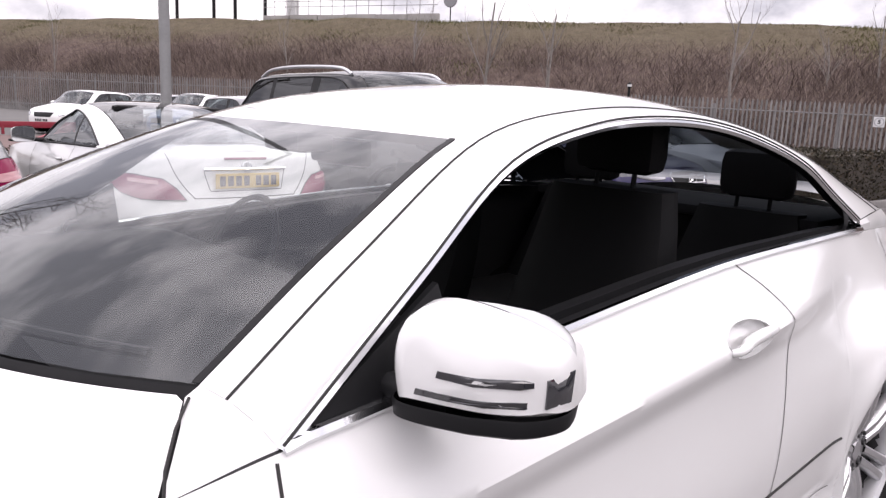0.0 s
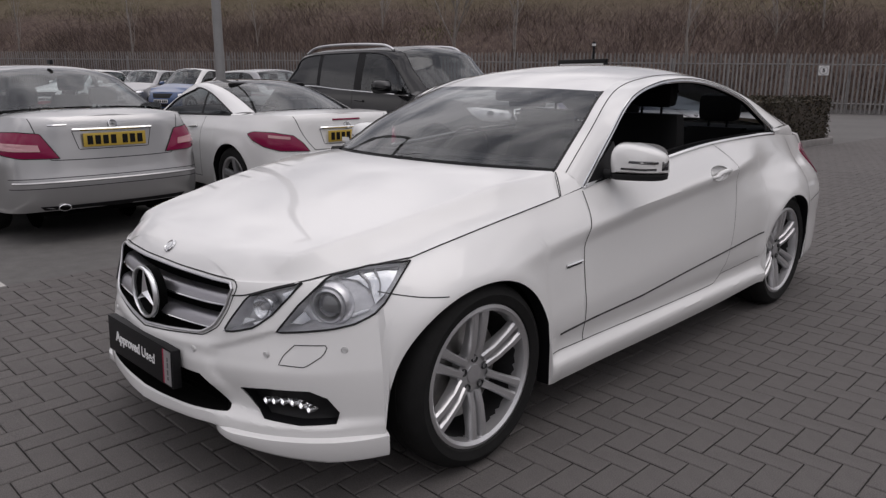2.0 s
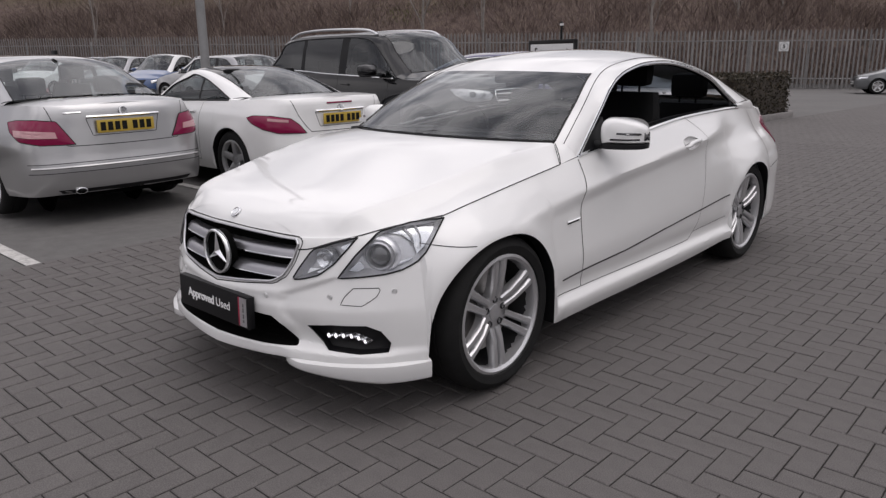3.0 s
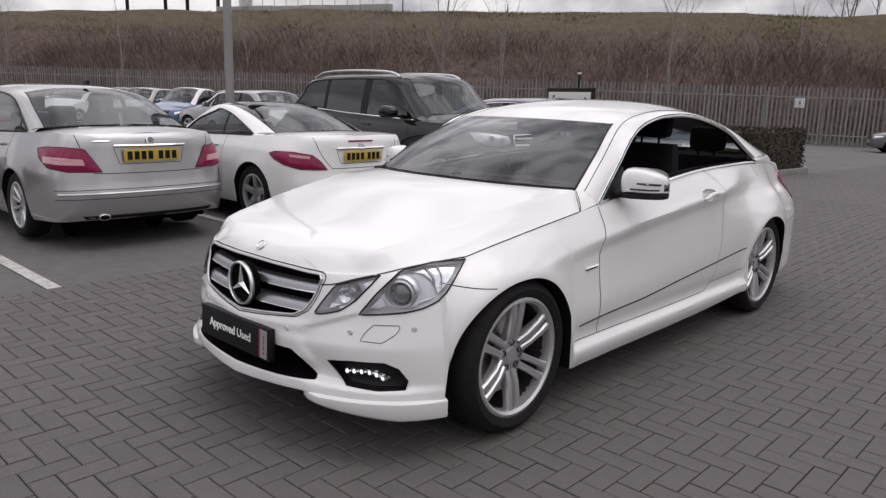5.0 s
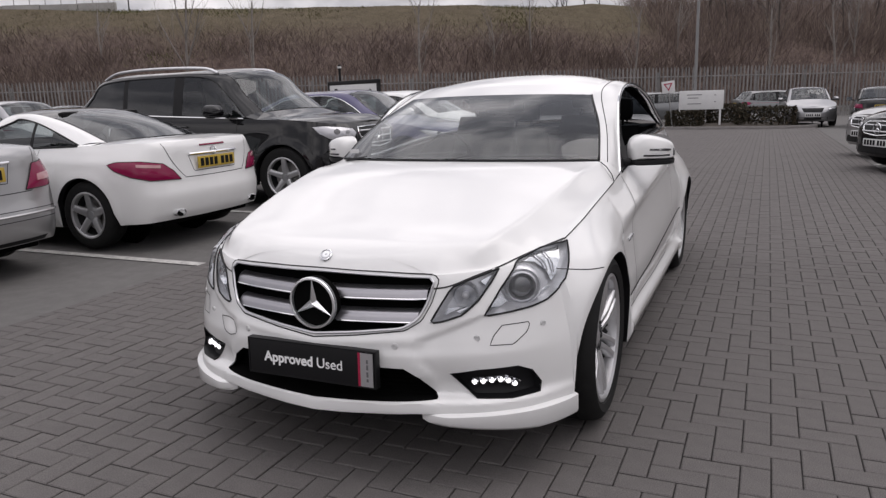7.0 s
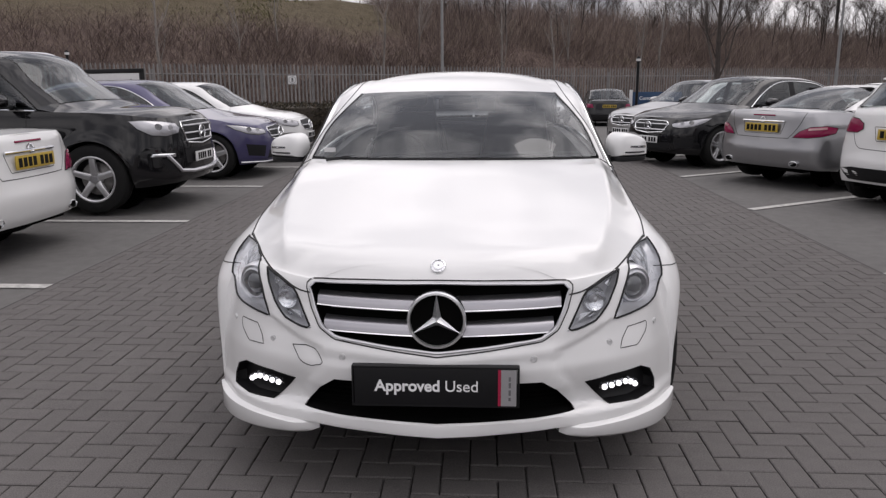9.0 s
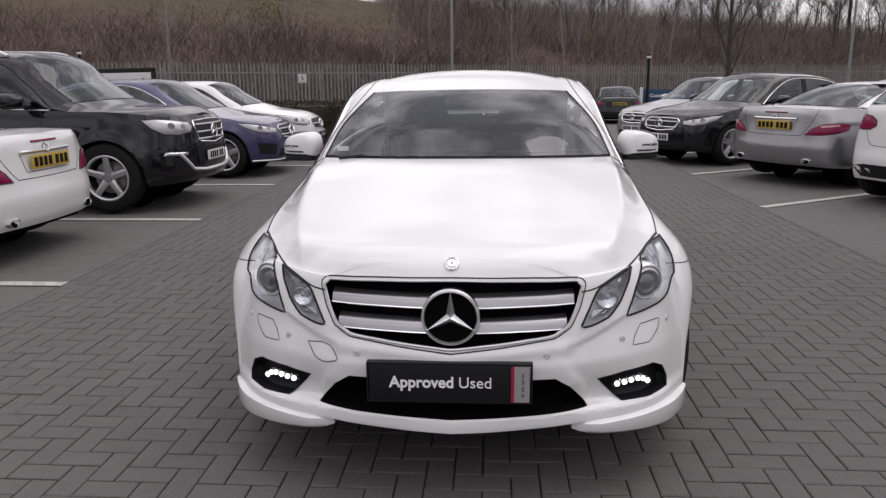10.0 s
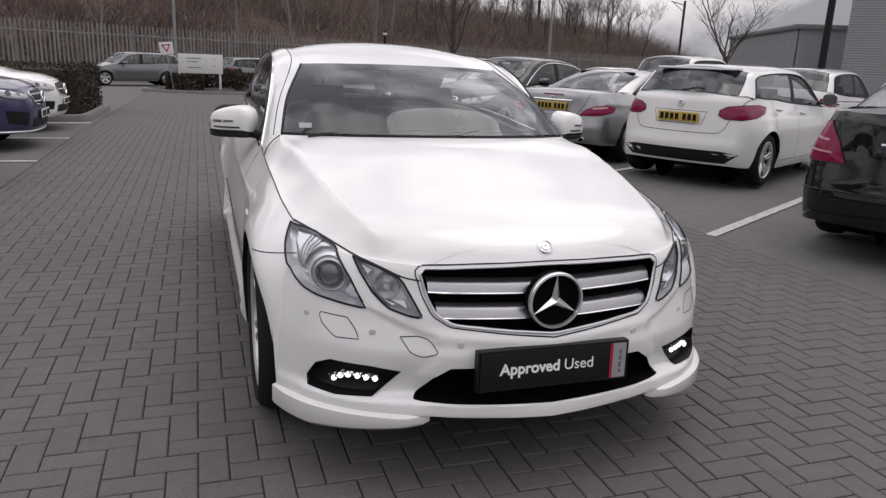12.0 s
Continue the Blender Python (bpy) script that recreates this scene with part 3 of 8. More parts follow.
def decal(bvh, poly, axis, side=1, off=0.004, depth=0.012, rings=5, bulge=0.0):
    """A patch with an edge of its own that follows the body, from an outline in one view."""
    o = np.asarray(poly, float)
    m = []
    for i in range(len(o)):
        a, b = o[i], o[(i + 1) % len(o)]
        k = max(1, int(np.linalg.norm(b - a) / 0.04))
        m += [a + (b - a) * j / k for j in range(k)]
    o = np.array(m)
    c = o.mean(axis=0)
    rows = [project(bvh, o, axis, side, off - depth)]
    for k in np.linspace(1, 0.0, rings + 1)[:-1]:
        rows.append(project(bvh, c + (o - c) * k, axis, side, off + bulge * (1 - k * k)))
    rows.append(project(bvh, [c] * len(o), axis, side, off + bulge))
    v = np.vstack(rows)
    f = [tuple(q) for q in grid_faces(len(rows), len(o), wrap=True)]
    d = {"q": (-side * math.sin(SLANT), math.cos(SLANT), 0), "r": (-side * math.sin(SLANT), -math.cos(SLANT), 0), "-y": (0, 1, 0), "y": (0, -1, 0), "x": (-side, 0, 0)}.get(axis, (0, 0, -1))
    fa = np.array(f)
    nsum = np.cross(v[fa[:, 2]] - v[fa[:, 0]], v[fa[:, 3]] - v[fa[:, 1]]).sum(axis=0)
    if nsum.dot(np.array(d)) > 0:
        f = [tuple(reversed(q)) for q in f]
    return v, f


def resample(poly, step=0.04):
    o = np.asarray(poly, float)
    m = []
    for i in range(len(o)):
        a, b = o[i], o[(i + 1) % len(o)]
        k = max(1, int(np.linalg.norm(b - a) / step))
        m += [a + (b - a) * j / k for j in range(k)]
    return np.array(m)


def recess(bvh, poly, axis, depth, side=1, shrink=0.96, rings=4, lip=0.003):
    """A pocket let into the body: its walls and its floor, depth along the view."""
    o = resample(poly, 0.03)
    c = o.mean(axis=0)
    d = np.array((-side * math.sin(SLANT), math.cos(SLANT), 0)) if axis == "q" else np.array((-side, 0, 0)) if axis == "x" else np.array((0, 1.0, 0))
    top = project(bvh, o, axis, side, lip)
    rows = [top, top + d * depth * 0.5]
    for k in np.linspace(shrink, 0, rings):
        rows.append(project(bvh, c + (o - c) * k, axis, side) + d * depth)
    return np.vstack(rows), [tuple(f) for f in grid_faces(len(rows), len(o), wrap=True)]


def inside(poly, x, z):
    n, r = len(poly), False
    for i in range(n):
        (x0, z0), (x1, z1) = poly[i], poly[(i + 1) % n]
        if (z0 > z) != (z1 > z) and x < (x1 - x0) * (z - z0) / (z1 - z0) + x0:
            r = not r
    return r


def cut_front(geo, holes):
    """Cuts convex openings, given as (axis, side, outline), out of the front of a skin."""
    bm = bmesh.new()
    vs = [bm.verts.new(tuple(map(float, q))) for q in geo[0]]
    for f in geo[1]:
        try:
            bm.faces.new([vs[i] for i in f])
        except ValueError:
            pass
    for axis, side, poly in holes:
        if axis == "q":
            d = Vector((-side * math.sin(SLANT), math.cos(SLANT), 0))
            u = Vector((side * math.cos(SLANT), math.sin(SLANT), 0))
        elif axis == "x":
            d, u = Vector((-side, 0, 0)), Vector((0, 1, 0))
        else:
            d, u = Vector((0, 1, 0)), Vector((1, 0, 0))
        lo, hi = np.min(poly, axis=0) - 0.03, np.max(poly, axis=0) + 0.03

        def near():
            r = []
            for f in bm.faces:
                c = f.calc_center_median()
                if (c.y < 0.1 or axis == "x") and lo[0] < c.dot(u) < hi[0] and lo[1] < c.z < hi[1] and (axis == "-y" or c.x * side > 0):
                    r.append(f)
            return r

        for i in range(len(poly)):
            a, b = poly[i], poly[(i + 1) % len(poly)]
            fs = near()
            if not fs:
                break
            e3 = u * (b[0] - a[0]) + Vector((0, 0, b[1] - a[1]))
            es = list({e for f in fs for e in f.edges})
            vv = list({v for f in fs for v in f.verts})
            bmesh.ops.bisect_plane(bm, geom=vv + es + fs, dist=1e-5, plane_co=u * a[0] + Vector((0, 0, a[1])), plane_no=e3.cross(d).normalized())
        kill = [f for f in near() if inside(poly, f.calc_center_median().dot(u), f.calc_center_median().z)]
        bmesh.ops.delete(bm, geom=kill, context="FACES")
    bm.verts.index_update()
    out = (np.array([tuple(v.co) for v in bm.verts]), [tuple(v.index for v in f.verts) for f in bm.faces])
    bm.free()
    return out


def ribbon(bvh, line, axis, width, side=1, off=0.001, closed=False, curve=True):
    """A narrow strip along a line laid on the body."""
    p = np.asarray(line, float)
    if closed:
        p = np.vstack([p, p[:1]])
    n = max(6, int(np.linalg.norm(np.diff(p, axis=0), axis=1).sum() / 0.015))
    if curve and len(p) > 2:
        p = curve3(p, np.linspace(0, 1, n))
    else:
        l = np.r_[0, np.cumsum(np.linalg.norm(np.diff(p, axis=0), axis=1))]
        t = np.linspace(0, l[-1], n)
        p = np.stack([np.interp(t, l, p[:, j]) for j in (0, 1)], -1)
    g = np.gradient(p, axis=0)
    g /= np.linalg.norm(g, axis=1)[:, None] + 1e-9
    nn = np.stack([-g[:, 1], g[:, 0]], -1) * width / 2
    a, b = project(bvh, p - nn, axis, side, off), project(bvh, p + nn, axis, side, off)
    return np.vstack([a, b]), [tuple(f) for f in grid_faces(2, n)]


def bead(bvh, line, axis, radius, side=1, off=0.0, closed=False):
    """A round trim strip along a line laid on the body."""
    p = np.asarray(line, float)
    if closed:
        p = np.vstack([p, p[:1]])
    n = max(6, int(np.linalg.norm(np.diff(p, axis=0), axis=1).sum() / 0.02))
    l = np.r_[0, np.cumsum(np.linalg.norm(np.diff(p, axis=0), axis=1))]
    t = np.linspace(0, l[-1], n)
    p = np.stack([np.interp(t, l, p[:, j]) for j in (0, 1)], -1)
    return tube(project(bvh, p, axis, side, off), radius, 6)


def panel_split(v, bounds, rows):
    """Faces of the half ring by the panel they belong to."""
    r, n = v.shape[:2]
    f = grid_faces(r, n)
    ym = v[..., 1].reshape(-1)[f].mean(axis=1)
    out = {}
    for lo, hi, key in bounds:
        out[key] = f[(ym >= lo) & (ym < hi)]
    return out


def seat(x, y, z, h=0.62):
    """A car seat: cushion, back and headrest."""
    back = []
    for t in np.linspace(0, 1, 7):
        w = 0.25 * (1 - 0.25 * t ** 2)
        th = 0.11 * (1 - 0.45 * t)
        zz, yy = z + h * t, y + 0.18 * t + 0.03 * math.sin(t * 3)
        for a in np.linspace(0, 2 * np.pi, 14, endpoint=False):
            ca, sa = math.cos(a), math.sin(a)
            back.append((x + w * math.copysign(abs(ca) ** 0.5, ca), yy + th * math.copysign(abs(sa) ** 0.6, sa), zz))
    gb = (np.array(back), [tuple(f) for f in grid_faces(7, 14, wrap=True)] + [tuple(range(84, 98))])
    hr = box(x, y + 0.21, z + h + 0.12, 0.26, 0.10, 0.17, 0.045)
    cu = box(x, y - 0.26, z - 0.02, 0.50, 0.56, 0.16, 0.05)
    posts = (tube([(x - 0.06, y + 0.19, z + h - 0.02), (x - 0.06, y + 0.2, z + h + 0.08)], 0.007, 6), tube([(x + 0.06, y + 0.19, z + h - 0.02), (x + 0.06, y + 0.2, z + h + 0.08)], 0.007, 6))
    return join(gb, cu), hr, posts


def plate(root, y, z, facing, words_bars, color, dx=0.0, tilt=0.0, width=0.52, height=0.111, name="number_plate"):
    """A number plate, with its characters as plain bars."""
    s = -1 if facing == "front" else 1
    m = pose(dx, y, z, tilt, 0, 0 if s < 0 else 180)
    pl = part(name, moved(box(0, 0, 0, width, 0.012, height, 0.004), m), color, root, "yellow plate with dark characters" if color is M_YELLOW else "white plate with dark characters")
    bars = []
    for i in range(words_bars):
        xx = (i - (words_bars - 1) / 2) * 0.064 + (0.016 if i >= words_bars * 0.55 else -0.016)
        bars.append(box(xx, -0.0075, 0, 0.044, 0.003, 0.074))
    for bgeo in bars:
        part("character_bar", moved(bgeo, m), M_INK, pl, smooth=False)
    return pl


def door_mirror(root, at, side, material, size=1.0, slots=False, yaw=8.0, flat=1.0):
    """A door mirror on its foot."""
    ax, ay, az = at
    n = 18
    rows = []
    if slots:
        # outline of the shell from the front: upright inner end, roof falling towards the outer end, flat underside
        n = 36
        outline = curve3([(-0.113, -0.046), (-0.119, -0.01), (-0.118, 0.028), (-0.106, 0.058), (-0.078, 0.074), (-0.035, 0.076), (0.03, 0.063), (0.078, 0.047),
                          (0.106, 0.030), (0.117, 0.004), (0.119, -0.025), (0.115, -0.046), (0.0, -0.048), (-0.113, -0.046)], np.linspace(0, 1, n, endpoint=False))
        for t in np.linspace(0, 1, 9):
            k = max(0.10, (1 - (1 - t) ** 3.6) ** 0.33)
            yy = -0.080 + 0.110 * t ** 1.3
            for hx, hz in outline:
                rows.append((hx * k, yy + 0.05 * max(0, hx * k / 0.118) ** 2, max(-0.047, -0.005 + (hz + 0.005) * k)))
    else:
        taper = [(-0.13, 1.0), (0.0, 1.0), (0.118, 0.78), (0.2, 0.7)]
        for t in np.linspace(0, 1, 9):
            k = math.sin(math.pi * (0.10 + 0.90 * t) ** 0.9 / 2) if t < 1 else 1.0
            for a in np.linspace(0, 2 * np.pi, n, endpoint=False):
                ca, sa = math.cos(a), math.sin(a)
                hx = 0.118 * k * math.copysign(abs(ca) ** 0.45, ca)
                hz = 0.080 * k * math.copysign(abs(sa) ** 0.5, sa)
                if hz > 0:
                    hz *= float(spline(taper, [hx])[0])
                rows.append((hx, -0.10 + 0.13 * t + 0.05 * max(0, hx / 0.118) ** 2, hz))
    geo = (np.array(rows), [tuple(f) for f in grid_faces(9, n, wrap=True)] + [tuple(range(n))[::-1]])
    mm = Matrix.Translation(at) @ Matrix.Diagonal((side * size, size, size * flat, 1)) @ pose(0, 0, 0, 0, 0, yaw)
    fix = (lambda g: (moved(g, mm) if side > 0 else (moved(g, mm)[0], [tuple(reversed(f)) for f in g[1]])))
    shell = part("door_mirror", fix(geo), material, root)
    base = [(0.112 * math.copysign(abs(math.cos(a)) ** 0.45, math.cos(a)), 0.032, 0.076 * math.copysign(abs(math.sin(a)) ** 0.5, math.sin(a)) * (1 - 0.2 * max(0, math.cos(a)) * (math.sin(a) > 0))) for a in np.linspace(0, 2 * np.pi, n, endpoint=False)]
    part("mirror_glass", fix((np.array(base), [tuple(range(n))])), M_CHROME, shell)
    if slots:
        low = []
        for hz, k in ((-0.046, 0.97), (-0.050, 0.99), (-0.068, 0.97), (-0.072, 0.86)):
            for a in np.linspace(0, 2 * np.pi, 32, endpoint=False):
                ca, sa = math.cos(a), math.sin(a)
                hx = 0.119 * k * math.copysign(abs(ca) ** 0.4, ca)
                low.append((hx, -0.020 + 0.053 * k * math.copysign(abs(sa) ** 0.6, sa) + 0.05 * max(0, hx / 0.118) ** 2, hz))
        part("mirror_base", fix((np.array(low), [tuple(f) for f in grid_faces(4, 32, wrap=True)] + [tuple(range(96, 128))])), M_TRIM, shell)
    else:
        part("mirror_base", fix(box(0.006, -0.012, -0.064, 0.205, 0.085, 0.024, 0.010)), M_TRIM, shell)
    if slots:
        tree = BVHTree.FromPolygons([Vector(v) for v in geo[0]], [tuple(f) for f in geo[1]])
        # the two black slots join at the outer end
        a = decal(tree, [(-0.072, -0.027), (0.112, -0.030), (0.112, -0.021), (-0.070, -0.019)], "-y", off=0.002, depth=0.004, rings=2)
        b = decal(tree, [(-0.042, 0.001), (0.112, -0.006), (0.112, 0.008), (-0.040, 0.010)], "-y", off=0.002, depth=0.004, rings=2)
        e = decal(tree, [(0.090, -0.0295), (0.113, -0.0295), (0.113, 0.0078), (0.090, 0.0070)], "-y", off=0.0025, depth=0.004, rings=2)
        part("indicator_lens", fix(join(a, b, e)), M_PROJ, shell, "dark indicator lens with two slots")
    foot = [(-0.20, 0.035, -0.060), (-0.12, 0.0, -0.058), (-0.04, -0.02, -0.058)]
    part("mirror_foot", fix(tube(foot, [0.026, 0.020, 0.014], 10)), M_TRIM, shell)
    return shell


def build_car(root, c):
    """Body, windows, cabin and wheels of a car under its Empty. Returns the tree for laying details on it."""
    n, rows = c.get("cols", 110), c.get("rows", 16)
    v, nx, ny = car_band(c, n, rows)
    edge = v[-1]
    body = c["paint"]
    flat = v.reshape(-1, 3)
    geos = []
    cut = panel_split(v, c["panels"], rows)
    for key, f in cut.items():
        if len(f) == 0:
            continue
        g = compact(flat, f)
        if key in ("front_bumper", "rear_bumper"):
            g = join(g, mirror(g))
            if key == "front_bumper" and "holes" in c:
                g = cut_front(g, c["holes"])
            part(key, g, body, root, angle=30)
        else:
            for gg in (g, mirror(g)):
                part(key, cut_front(gg, c["holes"]) if key in ("front_wing", "door") and "holes" in c else gg, body, root, angle=30)
    # turned-in lower edge
    low = v[0].copy()
    inn = low.copy()
    inn[:, 0] = np.maximum(low[:, 0] - 0.06 * nx, 0)
    inn[:, 1] = low[:, 1] - 0.06 * ny
    g = (np.vstack([inn, low]), [tuple(f) for f in grid_faces(2, n)])
    part("sill_return", join(g, mirror(g)), M_TRIM, root)
    # bonnet and boot lid
    nb = 2 * c.get("bonnet_cols", 25) - 1
    bn = car_top(c, edge, -9, c["cowl"], c["bonnet_z"], c.get("bonnet_p", 3.0), c.get("cowl_bow", 0.2), c.get("bonnet_cols", 25))
    cE = np.array(c["edge"][0])
    G = bn[0].reshape(-1, nb, 3).copy()
    last = G[-1]
    xs = np.abs(last[:, 0])
    kk = np.clip(xs / cE[0], 0, 1)
    kk = 0.6 * (1 - kk ** 2) + 0.4 * (1 - kk ** 4)
    by0, bz0 = float(spline(c["bow_y"], [cE[1]])[0]), float(spline(c["bow_z"], [cE[1]])[0])
    goal = np.stack([last[:, 0], cE[1] - by0 * kk - 0.020, cE[2] + bz0 * kk - 0.010], -1)
    outw = np.clip((xs - cE[0]) / max(last[-1, 0] - cE[0], 1e-3), 0, 1)[:, None]
    corner = np.stack([last[:, 0], np.full(nb, last[-1, 1]), np.full(nb, last[-1, 2])], -1)
    goal = goal * (1 - outw) + corner * outw
    yy0 = G[:, -1, 1]
    fade = np.clip((yy0 - (yy0[-1] - 0.45)) / 0.45, 0, 1) ** 2
    G = G + (goal - last)[None] * fade[:, None, None]
    bn = (G.reshape(-1, 3), bn[1])
    part("bonnet", cut_front(bn, c["holes"]) if "holes" in c else bn, body, root, angle=50)
    if "deck" in c:
        bt = car_top(c, edge, c["deck"], 99, c["deck_z"], c.get("deck_p", 3.0), -c.get("deck_bow", 0.15))
        part("boot_lid", bt, body, root, angle=50)
        geos.append(bt)
    # shelf under the side windows
    d_end, e_end = np.array(c["side_glass"][-1]), np.array(c["edge"][-1])
    qp = edge[(edge[:, 1] > d_end[1] - 0.02) & (edge[:, 1] < e_end[1] + 0.03) & (edge[:, 0] > 0.3)]
    if len(qp) > 2:
        f_ = np.clip((qp[:, 1] - d_end[1]) / max(e_end[1] - d_end[1], 1e-3), 0, 1)[:, None]
        ln_ = d_end + (e_end - d_end) * f_ + np.array([0.004, 0, 0.003])
        g = (np.vstack([qp + np.array([0, 0, 0.001]), (qp + ln_) / 2 + np.array([0.006, 0, 0.006]), ln_]), [tuple(f) for f in grid_faces(3, len(qp))])
        for gg in (g, mirror(g)):
            part("rear_quarter", gg, body, root)
    mid = (edge[:, 1] > c["cowl"] - 0.05) & (edge[:, 1] < min(c.get("deck", c["tail"]) + 0.06, d_end[1] + 0.02))
    e = edge[mid]
    sh = e.copy()
    sh[:, 0] -= 0.10
    sh[:, 2] += 0.004
    g = (np.vstack([e, sh]), [tuple(f) for f in grid_faces(2, len(e))])
    for gg in (g, mirror(g)):
        part("window_ledge", gg, M_TRIM, root)
    # screen, roof and rear window in one run of sections
    m = c.get("cage_n", 41)
    E, D = cage(c, m)
    s = np.linspace(-1, 1, 15)[None, :]
    by = spline(c["bow_y"], E[:, 1])[:, None]
    bz = spline(c["bow_z"], E[:, 1])[:, None]
    k = 1 - s * s
    k = 0.6 * k + 0.4 * (1 - s ** 4)
    top = np.stack([s * E[:, 0][:, None], E[:, 1][:, None] - by * k, E[:, 2][:, None] + bz * k], -1)
    i0, i1 = int(np.argmin(np.abs(E[:, 1] - c["header"]))), int(np.argmin(np.abs(E[:, 1] - c["rear_header"])))
    cells = top.reshape(-1, 3)
    gf = grid_faces(m, 15).reshape(m - 1, 14, 4)

    def piece(a, b, l=0, r=14):
        return compact(cells, gf[a:b, l:r].reshape(-1, 4))

    gm = c.get("glass", M_GLASS)
    part("windscreen", piece(0, i0), M_SCREEN if gm is not M_PRIVACY else M_GLASS, root).visible_shadow = False
    rg = piece(i0, i1)
    part("roof", rg, c.get("roof_paint", body), root)
    part("headliner", (rg[0] * np.array([0.98, 1, 1]) - np.array([0, 0, 0.018]), rg[1]), M_DASH, root)
    part("rear_window", piece(i1, m - 1), gm, root).visible_shadow = False
    # black border of the screen
    bw = 0.011
    for a, b, nm in ((0, i0, "screen_border"), (i1, m - 1, "rear_screen_border")):
        sl = []
        for sg in (-1, 1):
            o = top[a:b + 1, 14 if sg > 0 else 0] + np.array([0, 0, 0.002])
            i = top[a:b + 1, 13 if sg > 0 else 1] + np.array([0, 0, 0.002])
            d = (i - o) / (np.linalg.norm(i - o, axis=1)[:, None] + 1e-9)
            sl.append((np.vstack([o, o + d * bw]), [tuple(f) for f in grid_faces(2, b - a + 1, flip=sg > 0)]))
        for gg in sl:
            part(nm, gg, M_TRIM, root)
    # cowl panel between bonnet and screen, and the foot of the pillars
    bvx = bn[0].reshape(-1, nb, 3)[-1]
    low_edge = top[0]
    scr = np.stack([np.interp(bvx[:, 0], low_edge[:, 0], low_edge[:, j]) for j in range(3)], -1)
    mid_row = (bvx + scr) / 2 + np.array([0, 0, -0.015])
    a0 = bvx + np.array([0, 0, -0.012])
    cp = [r_[2:nb - 2] for r_ in (a0, mid_row, scr + np.array([0, 0, -0.004]))]
    part("cowl_panel", (np.vstack(cp), [tuple(f) for f in grid_faces(3, nb - 4)]), M_TRIM, root)
    pa = np.interp(np.linspace(cE[0], bvx[-1, 0], 4), bvx[nb // 2:, 0], bvx[nb // 2:, 1]), np.interp(np.linspace(cE[0], bvx[-1, 0], 4), bvx[nb // 2:, 0], bvx[nb // 2:, 2])
    foot_a = np.stack([np.linspace(cE[0], bvx[-1, 0], 4), pa[0] + 0.006, pa[1]], -1)
    foot_b = np.array([E[0] + (D[0] - E[0]) * q_ + np.array([0.6, 0, 0.8]) * c.get("rail", 0.014) * math.sin(math.pi * q_) + np.array([0, 0.003, 0.001]) for q_ in np.linspace(0, 1, 4)])
    fg = (np.vstack([foot_a, foot_b]), [tuple(f) for f in grid_faces(2, 4)])
    for gg in (fg, mirror(fg)):
        part("pillar_foot", gg, c.get("pillar_paint", body), root)
    # pillars and roof rails
    rowsP = []
    for t in np.linspace(0, 1, 6):
        p = E + (D - E) * t
        p = p + np.array([0.6, 0, 0.8]) * (c.get("rail", 0.014) * math.sin(math.pi * t))
        rowsP.append(p)
    pg = (np.vstack(rowsP), [tuple(f) for f in grid_faces(6, m, flip=True)])
    for gg in (pg, mirror(pg)):
        part("roof_pillar", gg, c.get("pillar_paint", body), root)
    pin = (pg[0] - np.array([0.016, 0, 0.012]), pg[1])
    for gg in (pin, mirror(pin)):
        part("pillar_trim", gg, M_DASH, root)
    seam = E + (D - E) * 0.30 + np.array([0.6, 0, 0.8]) * (c.get("rail", 0.014) * math.sin(math.pi * 0.30) + 0.0002)
    if "seam" in c:
        gasket = D + np.array([0.011, -0.002, 0.012])
        for gg in (tube(seam, 0.0022, 5), mirror(tube(seam, 0.0022, 5)), tube(gasket, 0.0026, 5), mirror(tube(gasket, 0.0026, 5))):
            part("roof_seam", gg, M_GAP, root)
    # side windows
    bx = spline(c_sorted(edge, 0, c), D[:, 1]) - 0.035
    bzz = spline(c_sorted(edge, 2, c), D[:, 1]) + 0.002
    B = np.stack([bx, D[:, 1], np.minimum(bzz, D[:, 2])], -1)
    rowsG = [D + (B - D) * t + np.array([0.010, 0, 0]) * math.sin(math.pi * t) for t in np.linspace(0, 1, 5)]
    gv = np.vstack(rowsG)
    gfs = grid_faces(5, m, flip=True).reshape(4, m - 1, 4)
    for side in (1, -1):
        for lo, hi, mat in c["panes"] if side > 0 else c.get("panes_far", c["panes"]):
            idx = [i for i in range(m - 1) if lo <= (D[i, 1] + D[i + 1, 1]) / 2 < hi]
            if not idx:
                continue
            g = compact(gv, gfs[:, idx].reshape(-1, 4))
            if side < 0:
                g = mirror(g)
            part("side_window" if mat in (M_GLASS, M_PRIVACY, M_SCREEN, M_REAR, M_CLEAR) else "window_post", g, mat, root).visible_shadow = mat not in (M_GLASS, M_SCREEN, M_CLEAR)
        # frame round the opening and the belt strip
        fr = tube(D + np.array([0.004, 0, 0]), c.get("frame_r", 0.008), 6)
        bl = tube(B + np.array([0.034, 0, 0.004]), 0.010, 6)
        for g0, mt, nm in ((fr, c.get("frame_mat", M_TRIM), "window_frame"), (bl, c.get("belt_mat", M_TRIM), "belt_strip")):
            part(nm, g0 if side > 0 else mirror(g0), mt, root)
    # cabin: floor tub, dashboard, seats
    fl = c["hub"] + 0.05
    tub = []
    ys = np.linspace(c["cowl"] + 0.05, c["cabin_end"], 8)
